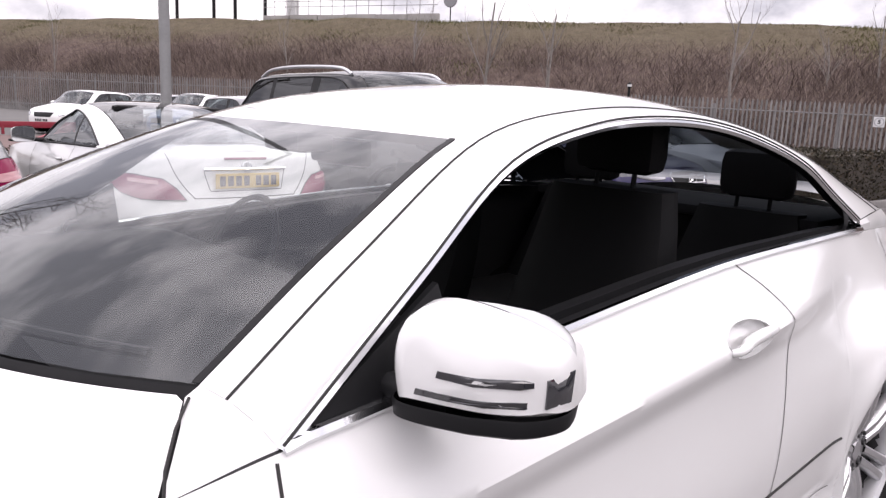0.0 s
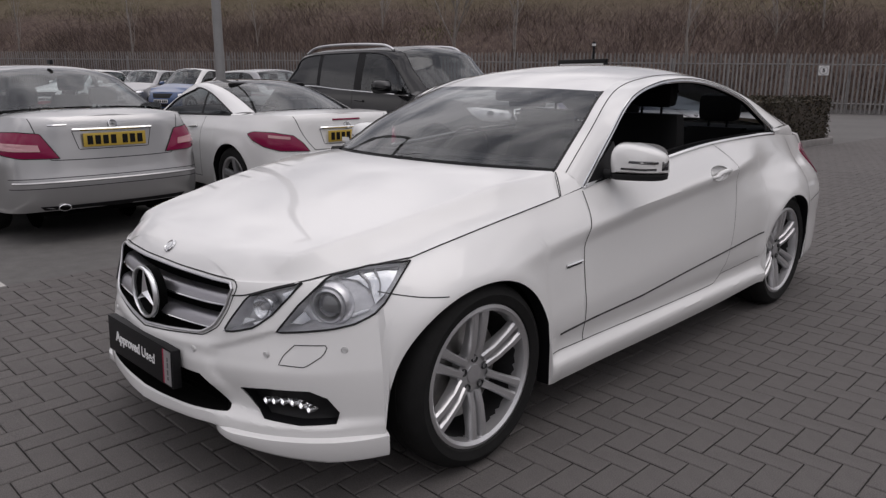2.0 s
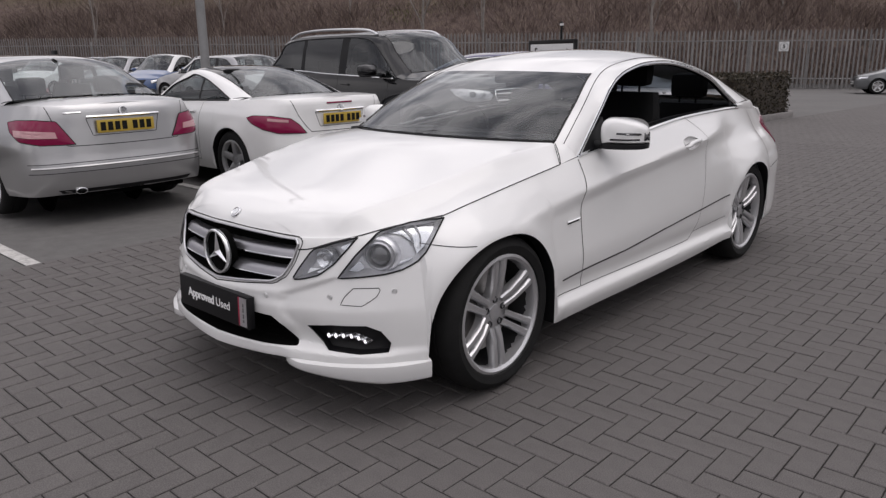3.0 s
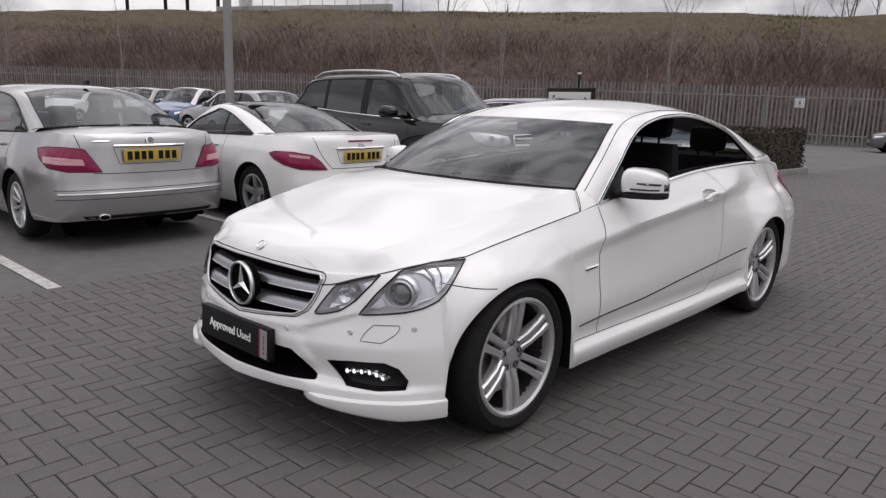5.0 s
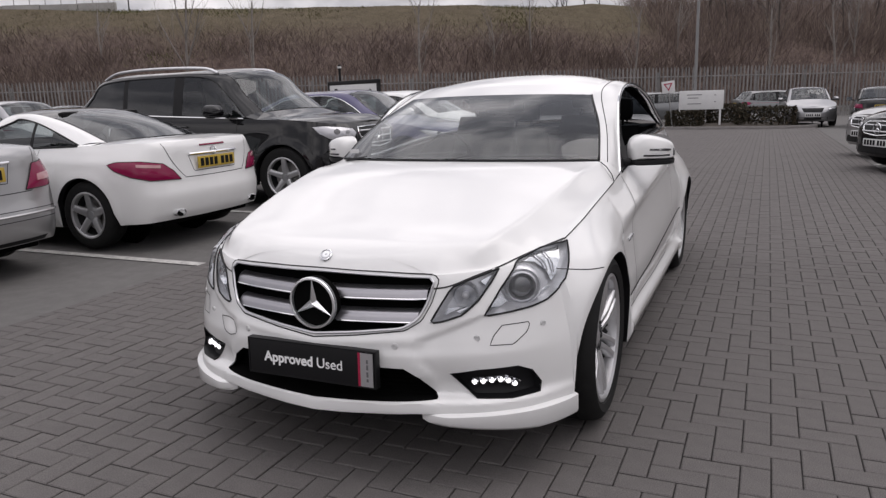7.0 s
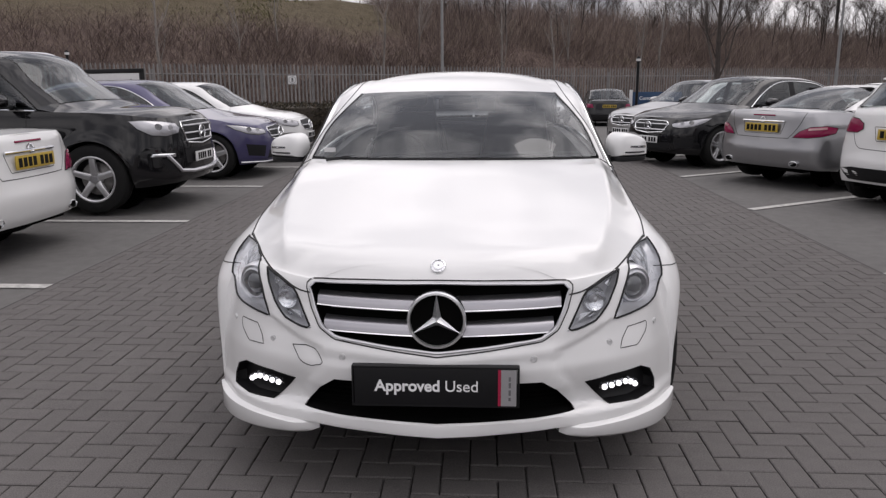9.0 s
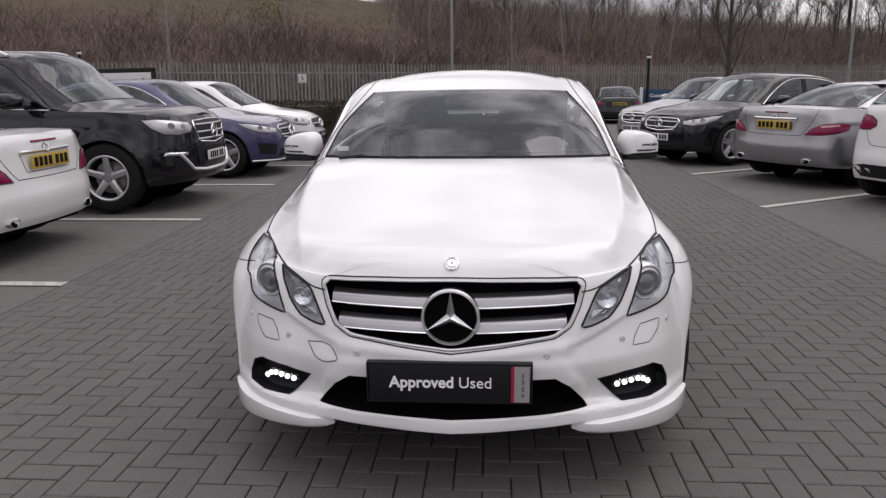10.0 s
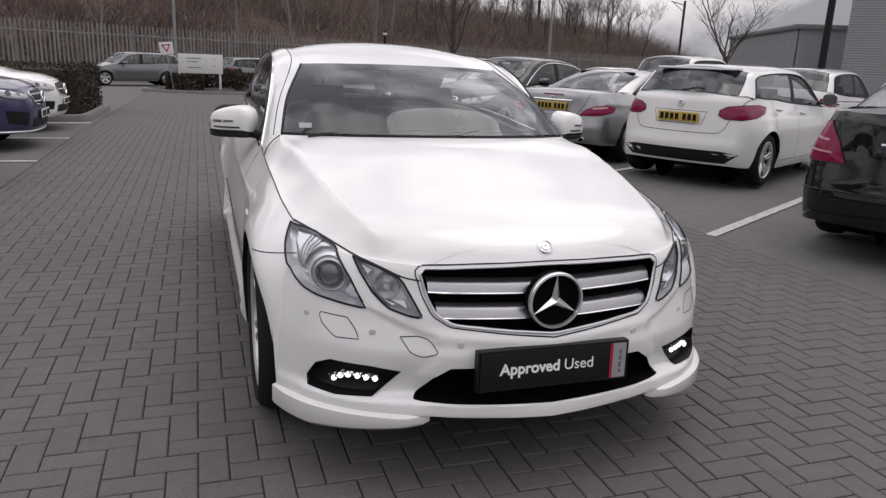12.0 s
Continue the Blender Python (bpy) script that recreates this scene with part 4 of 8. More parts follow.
    for yv in ys:
        xx = float(spline(c_sorted(edge, 0, c), [yv])[0]) - 0.045
        zz = float(spline(c_sorted(edge, 2, c), [yv])[0]) - 0.01
        tub.append([(-xx, yv, zz + 0.028), (-xx + 0.05, yv, fl), (xx - 0.05, yv, fl), (xx, yv, zz + 0.028)])
    tub = np.array(tub).reshape(-1, 3)
    part("cabin_tub", (tub, [tuple(f) for f in grid_faces(8, 4)]), M_DASH, root)
    zc = float(spline(c["bonnet_z"], [c["cowl"] - 0.2])[0])
    dz = c.get("dash_z", zc - 0.02)
    w = c["edge"][0][0]
    part("dashboard", box(0, c["cowl"] + 0.28, dz - 0.12, 2 * w - 0.02, 0.62, 0.24, 0.06), M_DASH, root)
    ya = c.get("seat_y", c["cowl"] + 1.15)
    for sx in (0.36, -0.36):
        for yv in ([ya] if not c.get("rear_seats", True) else [ya, ya + 0.85]):
            gs, hr, po = seat(sx, yv, fl + 0.22, c.get("seat_h", 0.56) * (1.0 if yv == ya else 0.80))
            st = part("seat", gs, M_SEAT, root)
            part("headrest", hr, M_SEAT, st)
            for pp in po:
                part("headrest_post", pp, M_DASH, st)
    if c.get("rear_seats", True):
        zs = float(E[-1][2]) - 0.03
        ys0, ys1 = c["cabin_end"] - 0.28, float(E[-1][1]) - 0.03
        part("parcel_shelf", box(0, (ys0 + ys1) / 2, zs, 2 * float(E[-1][0]) - 0.02, ys1 - ys0, 0.04, 0.01), M_DASH, root)
        part("seat_bulkhead", box(0, c["cabin_end"] - 0.17, (fl + zs) / 2, 1.30, 0.08, zs - fl, 0.02), M_SEAT, root)
    sw = part("steering_wheel", moved(lathe([(0.175, -0.012), (0.185, 0), (0.175, 0.012), (0.165, 0), (0.175, -0.012)], 28, "y"), pose(-0.36, c["cowl"] + 0.66, dz - 0.05, -25, 0, 0)), M_TRIM, root)
    # wheel wells and floor
    for axle in axles_of(c):
        a = np.linspace(-0.15, np.pi + 0.15, 20)
        fw, bk, hi, pw = arch_of(c, axle)
        rw = max(fw, bk, hi) + 0.006
        skin = lambda yy: float(np.interp(yy, [p[1] for p in c["ring"]], [p[0] for p in c["ring"]])) - 0.035
        wv = np.array([[(min(xx, skin(axle + rw * math.cos(t))), axle + rw * math.cos(t), c["hub"] + (hi + 0.006) * math.sin(t)) for t in a] for xx in (0.40, c["track"] + 0.075)]).reshape(-1, 3)
        g = (wv, [tuple(f) for f in grid_faces(2, 20)])
        inner = (np.array([(0.42, axle + rw * math.cos(t), c["hub"] + rw * math.sin(t)) for t in np.linspace(0, 2 * np.pi, 24, endpoint=False)]), [tuple(range(24))])
        for gg in (join(g, inner), mirror(join(g, inner))):
            part("wheel_arch", gg, M_WELL, root)
    fb = c["floor"]
    part("underbody", box(0, (c["nose"] + c["tail"]) / 2, fb + 0.05, 1.15, c["tail"] - c["nose"] - 0.35, 0.08, 0.02), M_WELL, root)
    add_wheels(root, c, c.get("wheel", "five"))
    # tree of the outer skin
    full = join((flat, [tuple(f) for f in grid_faces(rows, n)]), mirror((flat, [tuple(f) for f in grid_faces(rows, n)])), bn, rg, *geos)
    return BVHTree.FromPolygons([Vector(p) for p in full[0]], full[1]), full


def c_sorted(edge, j, c):
    """The shoulder edge as knots along y."""
    e = edge[(edge[:, 1] > -0.3) & (edge[:, 0] > 0.4)]
    o = np.argsort(e[:, 1])
    k = np.stack([e[o, 1], e[o, j]], -1)
    keep = np.r_[True, np.diff(k[:, 0]) > 1e-4]
    return k[keep][::2]

# ---- the kinds of car ----


def car_spec(paint_mat, base=2.76, nose=-0.82, tail=3.8, w=0.885, zf=0.72, zcowl=0.99, belt0=0.93, belt1=0.99, roof=1.44, cowl=0.42, header=1.10,
             rear_header=2.35, deck=3.05, deck_z=1.06, ztail=0.99, hub=0.315, floor=0.19, rim=0.215, doors=(0.62, 1.62, 2.55), wheel="five", track=None,
             panes=None, rear_w=(0.650, 0.705, 0.765), **more):
    zfen = (zf + belt0) / 2 + 0.02
    c = dict(paint=paint_mat, base=base, nose=nose, tail=tail, hub=hub, tyre=hub, arch=hub + 0.035, rim=rim, floor=floor, wheel=wheel,
             track=(track or w - 0.125), cowl=cowl, header=header, rear_header=rear_header, deck=deck, cabin_end=deck - 0.1, tyre_width=0.22)
    c["ring"] = [(0, nose, zf, floor + 0.03), (0.30 * w, nose + 0.02, zf, floor + 0.03), (0.58 * w, nose + 0.08, zf, floor + 0.02), (0.80 * w, nose + 0.23, zf + 0.01, floor + 0.01),
                 (0.94 * w, nose + 0.45, zf + 0.04, floor), (w, -0.05, zfen, floor), (w, cowl, belt0 - 0.02, floor), (w, (cowl + deck) / 2, (belt0 + belt1) / 2, floor),
                 (w, base - 0.3, belt1, floor), (w, base + 0.1, (belt1 + ztail) / 2, floor + 0.02), (0.965 * w, tail - 0.42, ztail, floor + 0.05), (0.86 * w, tail - 0.17, ztail, floor + 0.06),
                 (0.60 * w, tail - 0.05, ztail, floor + 0.07), (0.30 * w, tail - 0.01, ztail, floor + 0.07), (0, tail, ztail, floor + 0.07)]
    c["front"] = [(0.1, 0.10), (floor, 0.07), (floor + 0.10, 0.0), (0.50, 0.005), (zf - 0.12, 0.03), (zf, 0.12), (zf + 0.2, 0.25)]
    c["side"] = [(0.1, 0.07), (floor, 0.05), (floor + 0.08, 0.015), (0.45, 0.002), (0.62, 0.0), (0.78, 0.022), (belt0 - 0.02, 0.075), (belt1 + 0.05, 0.13), (1.4, 0.2)]
    c["rear"] = [(0.1, 0.12), (floor, 0.10), (floor + 0.14, 0.02), (0.48, 0.0), (0.58, 0.02), (ztail - 0.2, 0.05), (ztail - 0.04, 0.07), (ztail, 0.10), (1.5, 0.3)]
    c["bonnet_z"] = [(nose - 0.1, zf + 0.01), (nose + 0.14, zf + 0.03), (nose + 0.4, zf + 0.10), (0.0, zf + 0.65 * (zcowl - zf)), (cowl, zcowl)]
    c["deck_z"] = [(deck - 0.1, deck_z), ((deck + tail) / 2, (deck_z + ztail) / 2 + 0.02), (tail - 0.12, ztail + 0.012), (tail + 0.1, ztail)]
    mid = (header + rear_header) / 2
    c["edge"] = [(0.755 * w, cowl + 0.02, zcowl - 0.01), (0.70 * w, (cowl + header) / 2, (zcowl + roof) / 2 - 0.045), (0.645 * w, header, roof - 0.065), (0.640 * w, mid, roof - 0.035),
                 (rear_w[0] * w, rear_header, roof - 0.085), (rear_w[1] * w, (rear_header + deck) / 2, (roof - 0.085 + deck_z) / 2 + 0.012), (rear_w[2] * w, deck + 0.04, deck_z - 0.02)]
    c["side_glass"] = [(0.872 * w, cowl + 0.20, belt0 + 0.01), (0.80 * w, (cowl + header) / 2 + 0.18, (belt0 + roof) / 2 - 0.02), (0.745 * w, header + 0.20, roof - 0.115), (0.73 * w, mid, roof - 0.085),
                       (0.745 * w, rear_header - 0.05, roof - 0.135), (0.795 * w, (rear_header + deck) / 2 - 0.08, (roof + belt1) / 2 - 0.06), (0.850 * w, deck - 0.14, belt1 + 0.018)]
    c["bow_y"] = [(cowl, 0.18), (header, 0.10), (mid, 0.0), (rear_header, -0.08), (deck, -0.14)]
    c["bow_z"] = [(cowl, 0.03), (header, 0.05), (mid, 0.04), (rear_header, 0.06), (deck, 0.03)]
    c["panels"] = [(-9, -0.34, "front_bumper"), (-0.34, doors[0], "front_wing")]
    for a, b in zip(doors[:-1], doors[1:]):
        c["panels"].append((a, b, "door" if b == doors[1] else "rear_door"))
    c["panels"] += [(doors[-1], tail - 0.42, "rear_wing"), (tail - 0.42, 99, "rear_bumper")]
    g = more.pop("side_glass_mat", M_GLASS)
    c["panes"] = panes or [(-9, doors[1] - 0.06, g), (doors[1] - 0.06, doors[1] + 0.07, M_TRIM), (doors[1] + 0.07, deck - 0.42, g), (deck - 0.42, deck - 0.37, M_TRIM), (deck - 0.37, 99, g)]
    c.update(more)
    return c


def shut_lines(root, tree, c, doors, sides=(1, -1), z0=None, handles=True, handle_mat=None):
    """Door gaps, bumper gaps and handles of a car."""
    z0 = c["floor"] + 0.10 if z0 is None else z0
    for sd in sides:
        for i, yy in enumerate(doors):
            zt = float(np.interp(yy, [p[1] for p in c["ring"]], [p[2] for p in c["ring"]])) - 0.012
            part("door_gap", ribbon(tree, [(yy + 0.02, zt), (yy + 0.01, (zt + z0) / 2), (yy, z0)], "x", 0.006, sd), M_GAP, root)
        if len(doors) > 1:
            part("sill_gap", ribbon(tree, [(doors[0], z0), (min(doors[-1], c["base"] - c["arch"] - 0.02), z0)], "x", 0.006, sd), M_GAP, root)
        if handles:
            for yy in doors[1:]:
                zt = float(np.interp(yy, [p[1] for p in c["ring"]], [p[2] for p in c["ring"]])) - 0.13
                part("door_handle", bead(tree, [(yy - 0.24, zt), (yy - 0.07, zt + 0.012)], "x", 0.013, sd, 0.012), handle_mat or c["paint"], root)


def both(root, name, mat, fn, label=""):
    """A pair of alike parts, one on each side."""
    for sd in (1, -1):
        part(name, fn(sd), mat, root, label)


def lamp_set(root, tree, poly, axis, cover, name, inner=None, label="", bulge=0.006):
    """A pair of lamps whose outline (x, z) is given for the +x side."""
    for sd in (1, -1):
        pl = [(a * sd, b) for a, b in poly]
        lp = part(name, decal(tree, pl, axis, off=0.006, depth=0.03, bulge=bulge), cover, root, label)
        part("lamp_edge", bead(tree, pl, axis, 0.004, 1, 0.004, closed=True), M_TRIM, lp)
        for mat, ip in inner or []:
            part("lamp_insert", decal(tree, [(a * sd, b) for a, b in ip], axis, off=0.010, depth=0.012, rings=2), mat, lp)


def lamp_wrap(root, tree, c, poly, axis, cover, name, inner=(), label=""):
    """A pair of lamps that run round the corner of a body: axis q at the nose, r at the tail. Outlines count from the end of the car."""
    shift = c["nose"] * math.sin(SLANT) if axis == "q" else -c["tail"] * math.sin(SLANT)
    for sd in (1, -1):
        pl = [(a + shift, b) for a, b in poly]
        lp = part(name, decal(tree, pl, axis, sd, off=0.007, depth=0.03, rings=6, bulge=0.010), cover, root, label)
        part("lamp_edge", bead(tree, pl, axis, 0.004, sd, 0.005, closed=True), M_TRIM, lp)
        for mat, ip in inner:
            part("lamp_insert", decal(tree, [(a + shift, b) for a, b in ip], axis, sd, off=0.019, depth=0.016, rings=3), mat, lp)


def round_patch(a, b, r, k=0.8):
    return [(a + r * math.cos(t), b + r * k * math.sin(t)) for t in np.linspace(0, 2 * np.pi, 12, endpoint=False)]


def finish_front(root, tree, c, grille, lamp, slats=3, badge=True, fog=None, plate_z=None, bars=7):
    """Grille, head lamps, front plate."""
    part("grille", decal(tree, [*grille, *[(-a, b) for a, b in reversed(grille)]], "-y", off=0.004, depth=0.02, rings=3), M_TRIM, root)
    xs = max(a for a, b in grille)
    zlo, zhi = min(b for a, b in grille), max(b for a, b in grille)
    for i in range(slats):
        z = zlo + (zhi - zlo) * (i + 0.7) / (slats + 0.4)
        part("grille_slat", bead(tree, [(-xs * 0.93, z), (xs * 0.93, z)], "-y", 0.011, 1, 0.012), M_SATIN, root)
    part("grille_surround", bead(tree, [*grille, *[(-a, b) for a, b in reversed(grille)]], "-y", 0.009, 1, 0.006, closed=True), M_CHROME, root)
    if badge:
        p = project(tree, [(0, (zlo + zhi) / 2)], "-y", 1, 0.02)[0]
        part("star_badge", moved(star_badge(0.085), Matrix.Translation(p)), M_CHROME, root)
    ca, cb = np.mean([q[0] for q in lamp]), np.mean([q[1] for q in lamp])
    lamp_wrap(root, tree, c, lamp, "q", M_HEADLAMP, "head_lamp", [(M_PROJ, round_patch(ca + 0.02, cb + 0.005, 0.040)), (M_LAMP_GREY, round_patch(ca - 0.12, cb - 0.005, 0.028))], "clear head lamp")
    if fog:
        both(root, "air_intake", M_TRIM, lambda sd: decal(tree, [(a * sd, b) for a, b in fog], "-y", off=0.003, depth=0.02))
    if plate_z:
        p = project(tree, [(0, plate_z)], "-y", 1, 0.014)[0]
        plate(root, float(p[1]), plate_z, "front", bars, M_PLATE_W)


def star_badge(r):
    """A three-armed star in a ring, facing -y."""
    ring = lathe([(r, -0.006), (r - 0.002, -0.012), (r - 0.008, -0.013), (r - 0.011, -0.006), (r - 0.008, 0.004), (r, 0.004)], 40, "y")
    arms = []
    for i in range(3):
        a = math.pi / 2 + i * 2 * math.pi / 3
        tip = np.array([math.cos(a), math.sin(a)]) * (r - 0.006)
        sd = np.array([-math.sin(a), math.cos(a)]) * r * 0.15
        inn = np.array([math.cos(a), math.sin(a)]) * r * 0.09
        l, rr = inn + sd, inn - sd
        arms.append((np.array([(l[0], 0, l[1]), (tip[0], -0.004, tip[1]), (rr[0], 0, rr[1]), (0, -0.016, 0), (-inn[0] * 2.2, 0, -inn[1] * 2.2)]),
                     [(0, 1, 3), (1, 2, 3), (0, 3, 4), (3, 2, 4)]))
    return join(ring, *arms)


def finish_rear(root, tree, c, lamp, inner, plate_z, bars=7, plate_dy=0.016, chrome=True, boot=None, pipes=(), badge_z=None, third=None):
    """Tail lamps, plate, boot gap, exhausts."""
    lamp_wrap(root, tree, c, lamp, "r", M_TAIL, "tail_lamp", inner, "red tail lamp")
    p = project(tree, [(0, plate_z)], "y", 1, plate_dy)[0]
    rec = [(-0.33, plate_z + 0.075), (-0.29, plate_z - 0.075), (0.29, plate_z - 0.075), (0.33, plate_z + 0.075)]
    part("plate_recess", ribbon(tree, rec, "y", 0.006, closed=True, curve=False), M_GAP, root)
    plate(root, float(p[1]) + 0.01, plate_z, "rear", bars, M_YELLOW)
    if chrome:
        part("handle_strip", bead(tree, [(-0.33, plate_z + 0.085), (0.33, plate_z + 0.085)], "y", 0.012, 1, 0.012), M_CHROME, root)
    if boot:
        part("boot_gap", ribbon(tree, [*boot, *[(-a, b) for a, b in reversed(boot)]], "y", 0.007), M_GAP, root)
    if badge_z:
        q = project(tree, [(0, badge_z)], "y", 1, 0.006)[0]
        part("star_badge", moved(star_badge(0.040), pose(*q, -12, 0, 180)), M_CHROME, root)
    if third:
        part("brake_strip", bead(tree, [(-0.17, third), (0.17, third)], "y", 0.010, 1, 0.004), M_TAIL, root)
    for px, pz, pr in pipes:
        q = project(tree, [(px, pz)], "y", 1, 0.0)[0]
        part("exhaust_bore", moved(lathe([(0.001, 0.004), (pr - 0.008, 0.004), (pr - 0.007, -0.05)], 20, "y"), Matrix.Translation(q) @ Matrix.Diagonal((1.5, 1, 0.8, 1))), M_WELL, root)
        part("exhaust_pipe", moved(lathe([(pr, -0.1), (pr, 0.02), (pr - 0.006, 0.022), (pr - 0.010, 0.0), (pr - 0.012, -0.1)], 20, "y"), Matrix.Translation(q) @ Matrix.Diagonal((1.5, 1, 0.8, 1))), M_CHROME, root)

# ---- the white coupe ----
hero = thing("coupe_car", "white two-door coupe with silver alloy wheels standing on the block paving", "car")


def hero_bump(y, z):
    """The sharp rising line along the flank with a hollow below it, the pontoon over the rear wheel, and the sill skirt."""
    shape = np.shape(z)
    yf = np.ravel(y)
    zl = spline([(-0.6, 0.650), (0.0, 0.712), (0.28, 0.749), (0.542, 0.782), (0.931, 0.827), (1.279, 0.858), (1.701, 0.893), (2.30, 0.930), (3.2, 0.955)], yf).reshape(shape)
    zt = np.interp(yf, [p[1] for p in H["ring"][7:18]], [p[2] for p in H["ring"][7:18]]).reshape(shape)
    plain_in = spline(H["side"], z)
    top_in = spline(H["side"], np.ravel(zt)).reshape(shape)
    line_in = 0.016
    u = np.clip((z - zl) / np.maximum(zt - zl, 0.03), 0, 1)
    above = line_in + (top_in - line_in) * (0.85 * u + 0.15 * u * u)
    d = np.maximum(zl - z, 0)
    below = line_in + 0.015 * smooth(d / 0.075) - 0.027 * smooth((d - 0.05) / 0.32)
    goal = np.where(z > zl, above, below)
    keep = smooth((z - 0.42) / 0.12)
    goal = goal * keep + plain_in * (1 - keep)
    on = smooth((y + 0.20) / 0.95) * (1 - smooth((y - 1.80) / 0.75))
    flank = (plain_in - goal) * on
    r = np.hypot((y - 2.80) / np.where(y < 2.80, 0.52, 1.3), (z - 0.55) / 0.36)
    pontoon = 0.015 * (1 - smooth((r - 0.66) / 0.48)) * smooth((z - 0.45) / 0.2)
    run = smooth((y - 0.28) / 0.08) * (1 - smooth((y - 2.36) / 0.08))
    lowcut = -0.010 * run * np.exp(-((z - 0.345) / 0.045) ** 2)
    skirt = 0.026 * run * smooth((0.318 - z) / 0.045)
    return flank + pontoon + lowcut + skirt


H = dict(paint=M_WHITE, base=2.76, axles=(-0.05, 2.69), nose=-0.87, tail=3.84, hub=0.342, tyre=0.342, arch=0.368, rim=0.257, floor=0.18, wheel="twin", track=0.765, tyre_width=0.235,
         cowl=0.49, header=1.16, rear_header=2.30, deck=3.22, cabin_end=3.0, cols=330, rows=64, bolts=True, cage_n=61, flare=0.016, bump=hero_bump)
H["ring"] = [(0, -0.872, 0.748, 0.256), (0.14, -0.866, 0.746, 0.262), (0.30, -0.845, 0.742, 0.270), (0.40, -0.820, 0.739, 0.274), (0.46, -0.800, 0.738, 0.255), (0.62, -0.718, 0.742, 0.212),
             (0.75, -0.605, 0.752, 0.190), (0.835, -0.46, 0.770, 0.180), (0.875, -0.30, 0.795, 0.20), (0.890, -0.05, 0.838, 0.20), (0.892, 0.49, 0.912, 0.20),
             (0.890, 0.70, 0.938, 0.20), (0.893, 1.20, 0.985, 0.20), (0.893, 1.78, 1.030, 0.205), (0.893, 2.40, 1.042, 0.23), (0.890, 2.80, 1.030, 0.23),
             (0.868, 3.15, 1.008, 0.22), (0.825, 3.42, 0.99, 0.24), (0.74, 3.62, 0.985, 0.25), (0.58, 3.74, 0.99, 0.26), (0.30, 3.80, 1.0, 0.26), (0, 3.815, 1.005, 0.26)]
H["front_arch"], H["rear_arch"], H["seam"] = (0.410, 0.355, 0.350, 2.15), (0.348, 0.345, 0.345, 2.1), True
H["pull"] = [(-0.90, 0.0), (-0.80, 0.0), (-0.718, 0.030), (-0.605, 0.060), (-0.46, 0.085), (-0.30, 0.080), (-0.05, 0.050), (0.49, 0.012), (0.8, 0.0), (2.2, 0.0), (2.6, 0.02), (2.9, 0.055), (3.2, 0.085), (3.5, 0.09), (4.0, 0.03)]
H["front"] = [(0.15, 0.10), (0.22, 0.045), (0.262, -0.022), (0.295, -0.020), (0.325, 0.022), (0.40, 0.012), (0.46, 0.008), (0.505, 0.020), (0.56, 0.038), (0.66, 0.060), (0.72, 0.078), (0.80, 0.14)]
H["side"] = [(0.15, 0.06), (0.20, 0.030), (0.26, 0.012), (0.33, 0.010), (0.50, 0.004), (0.62, 0.0), (0.72, 0.012), (0.80, 0.045), (0.87, 0.082), (0.95, 0.105), (1.05, 0.135), (1.3, 0.22)]
H["rear"] = [(0.15, 0.12), (0.26, 0.06), (0.36, 0.01), (0.50, 0.0), (0.62, 0.02), (0.80, 0.05), (0.96, 0.05), (1.01, 0.07), (1.4, 0.2)]
H["bonnet_z"] = [(-0.90, 0.742), (-0.820, 0.758), (-0.780, 0.782), (-0.72, 0.808), (-0.66, 0.830), (-0.55, 0.858), (-0.30, 0.905), (0.0, 0.960), (0.30, 1.008), (0.49, 1.028)]
H["lip_shift"] = [(0.0, -0.004), (0.40, 0.016), (0.50, 0.010), (0.70, 0.0), (1.0, 0.0)]


def nose_form(x, z):
    """The proud centre of the bumper round the grille, and the hollow beside the lower intake."""
    edge = np.interp(z, [0.36, 0.41, 0.45, 0.49, 0.525, 0.55, 0.60], [0.455, 0.425, 0.385, 0.372, 0.395, 0.47, 0.60])
    centre = 0.010 * np.clip((edge - x) / 0.028 + 0.5, 0, 1) * np.clip((z - 0.34) / 0.06, 0, 1) * np.clip((0.66 - z) / 0.08, 0, 1)
    hollow = -0.016 * np.exp(-((x - 0.475) / 0.06) ** 2) * np.exp(-((z - 0.365) / 0.055) ** 2)
    vee = 0.008 * np.exp(-((z - (0.505 + 0.07 * x)) / 0.022) ** 2) * np.clip((0.42 - x) / 0.08, 0, 1)
    return centre + hollow + vee


H["nose_form"] = nose_form
H["glass"], H["roll"] = M_REAR, 0.022
H["bonnet_p"], H["bonnet_p_rear"], H["cowl_bow"] = 5.5, 7.5, 0.24
H["ridge"], H["bonnet_cols"] = ([(-0.86, 0.44), (-0.78, 0.475), (-0.68, 0.512), (-0.45, 0.578), (-0.20, 0.628), (0.20, 0.675), (0.49, 0.70)], 0.026), 72
H["deck_z"] = [(3.0, 1.085), (3.3, 1.07), (3.6, 1.045), (3.77, 1.03), (3.9, 1.0)]
H["edge"] = [(0.703, 0.572, 1.010), (0.648, 0.815, 1.160), (0.532, 1.18, 1.319), (0.520, 1.50, 1.374), (0.512, 1.90, 1.380), (0.522, 2.30, 1.338), (0.552, 2.70, 1.248), (0.590, 3.05, 1.132), (0.615, 3.26, 1.060)]
H["side_glass"] = [(0.780, 0.642, 0.930), (0.722, 0.900, 1.103), (0.676, 1.14, 1.265), (0.650, 1.40, 1.332), (0.642, 1.65, 1.352), (0.642, 1.90, 1.343), (0.652, 2.15, 1.303), (0.662, 2.40, 1.238), (0.680, 2.58, 1.150), (0.707, 2.75, 1.060)]
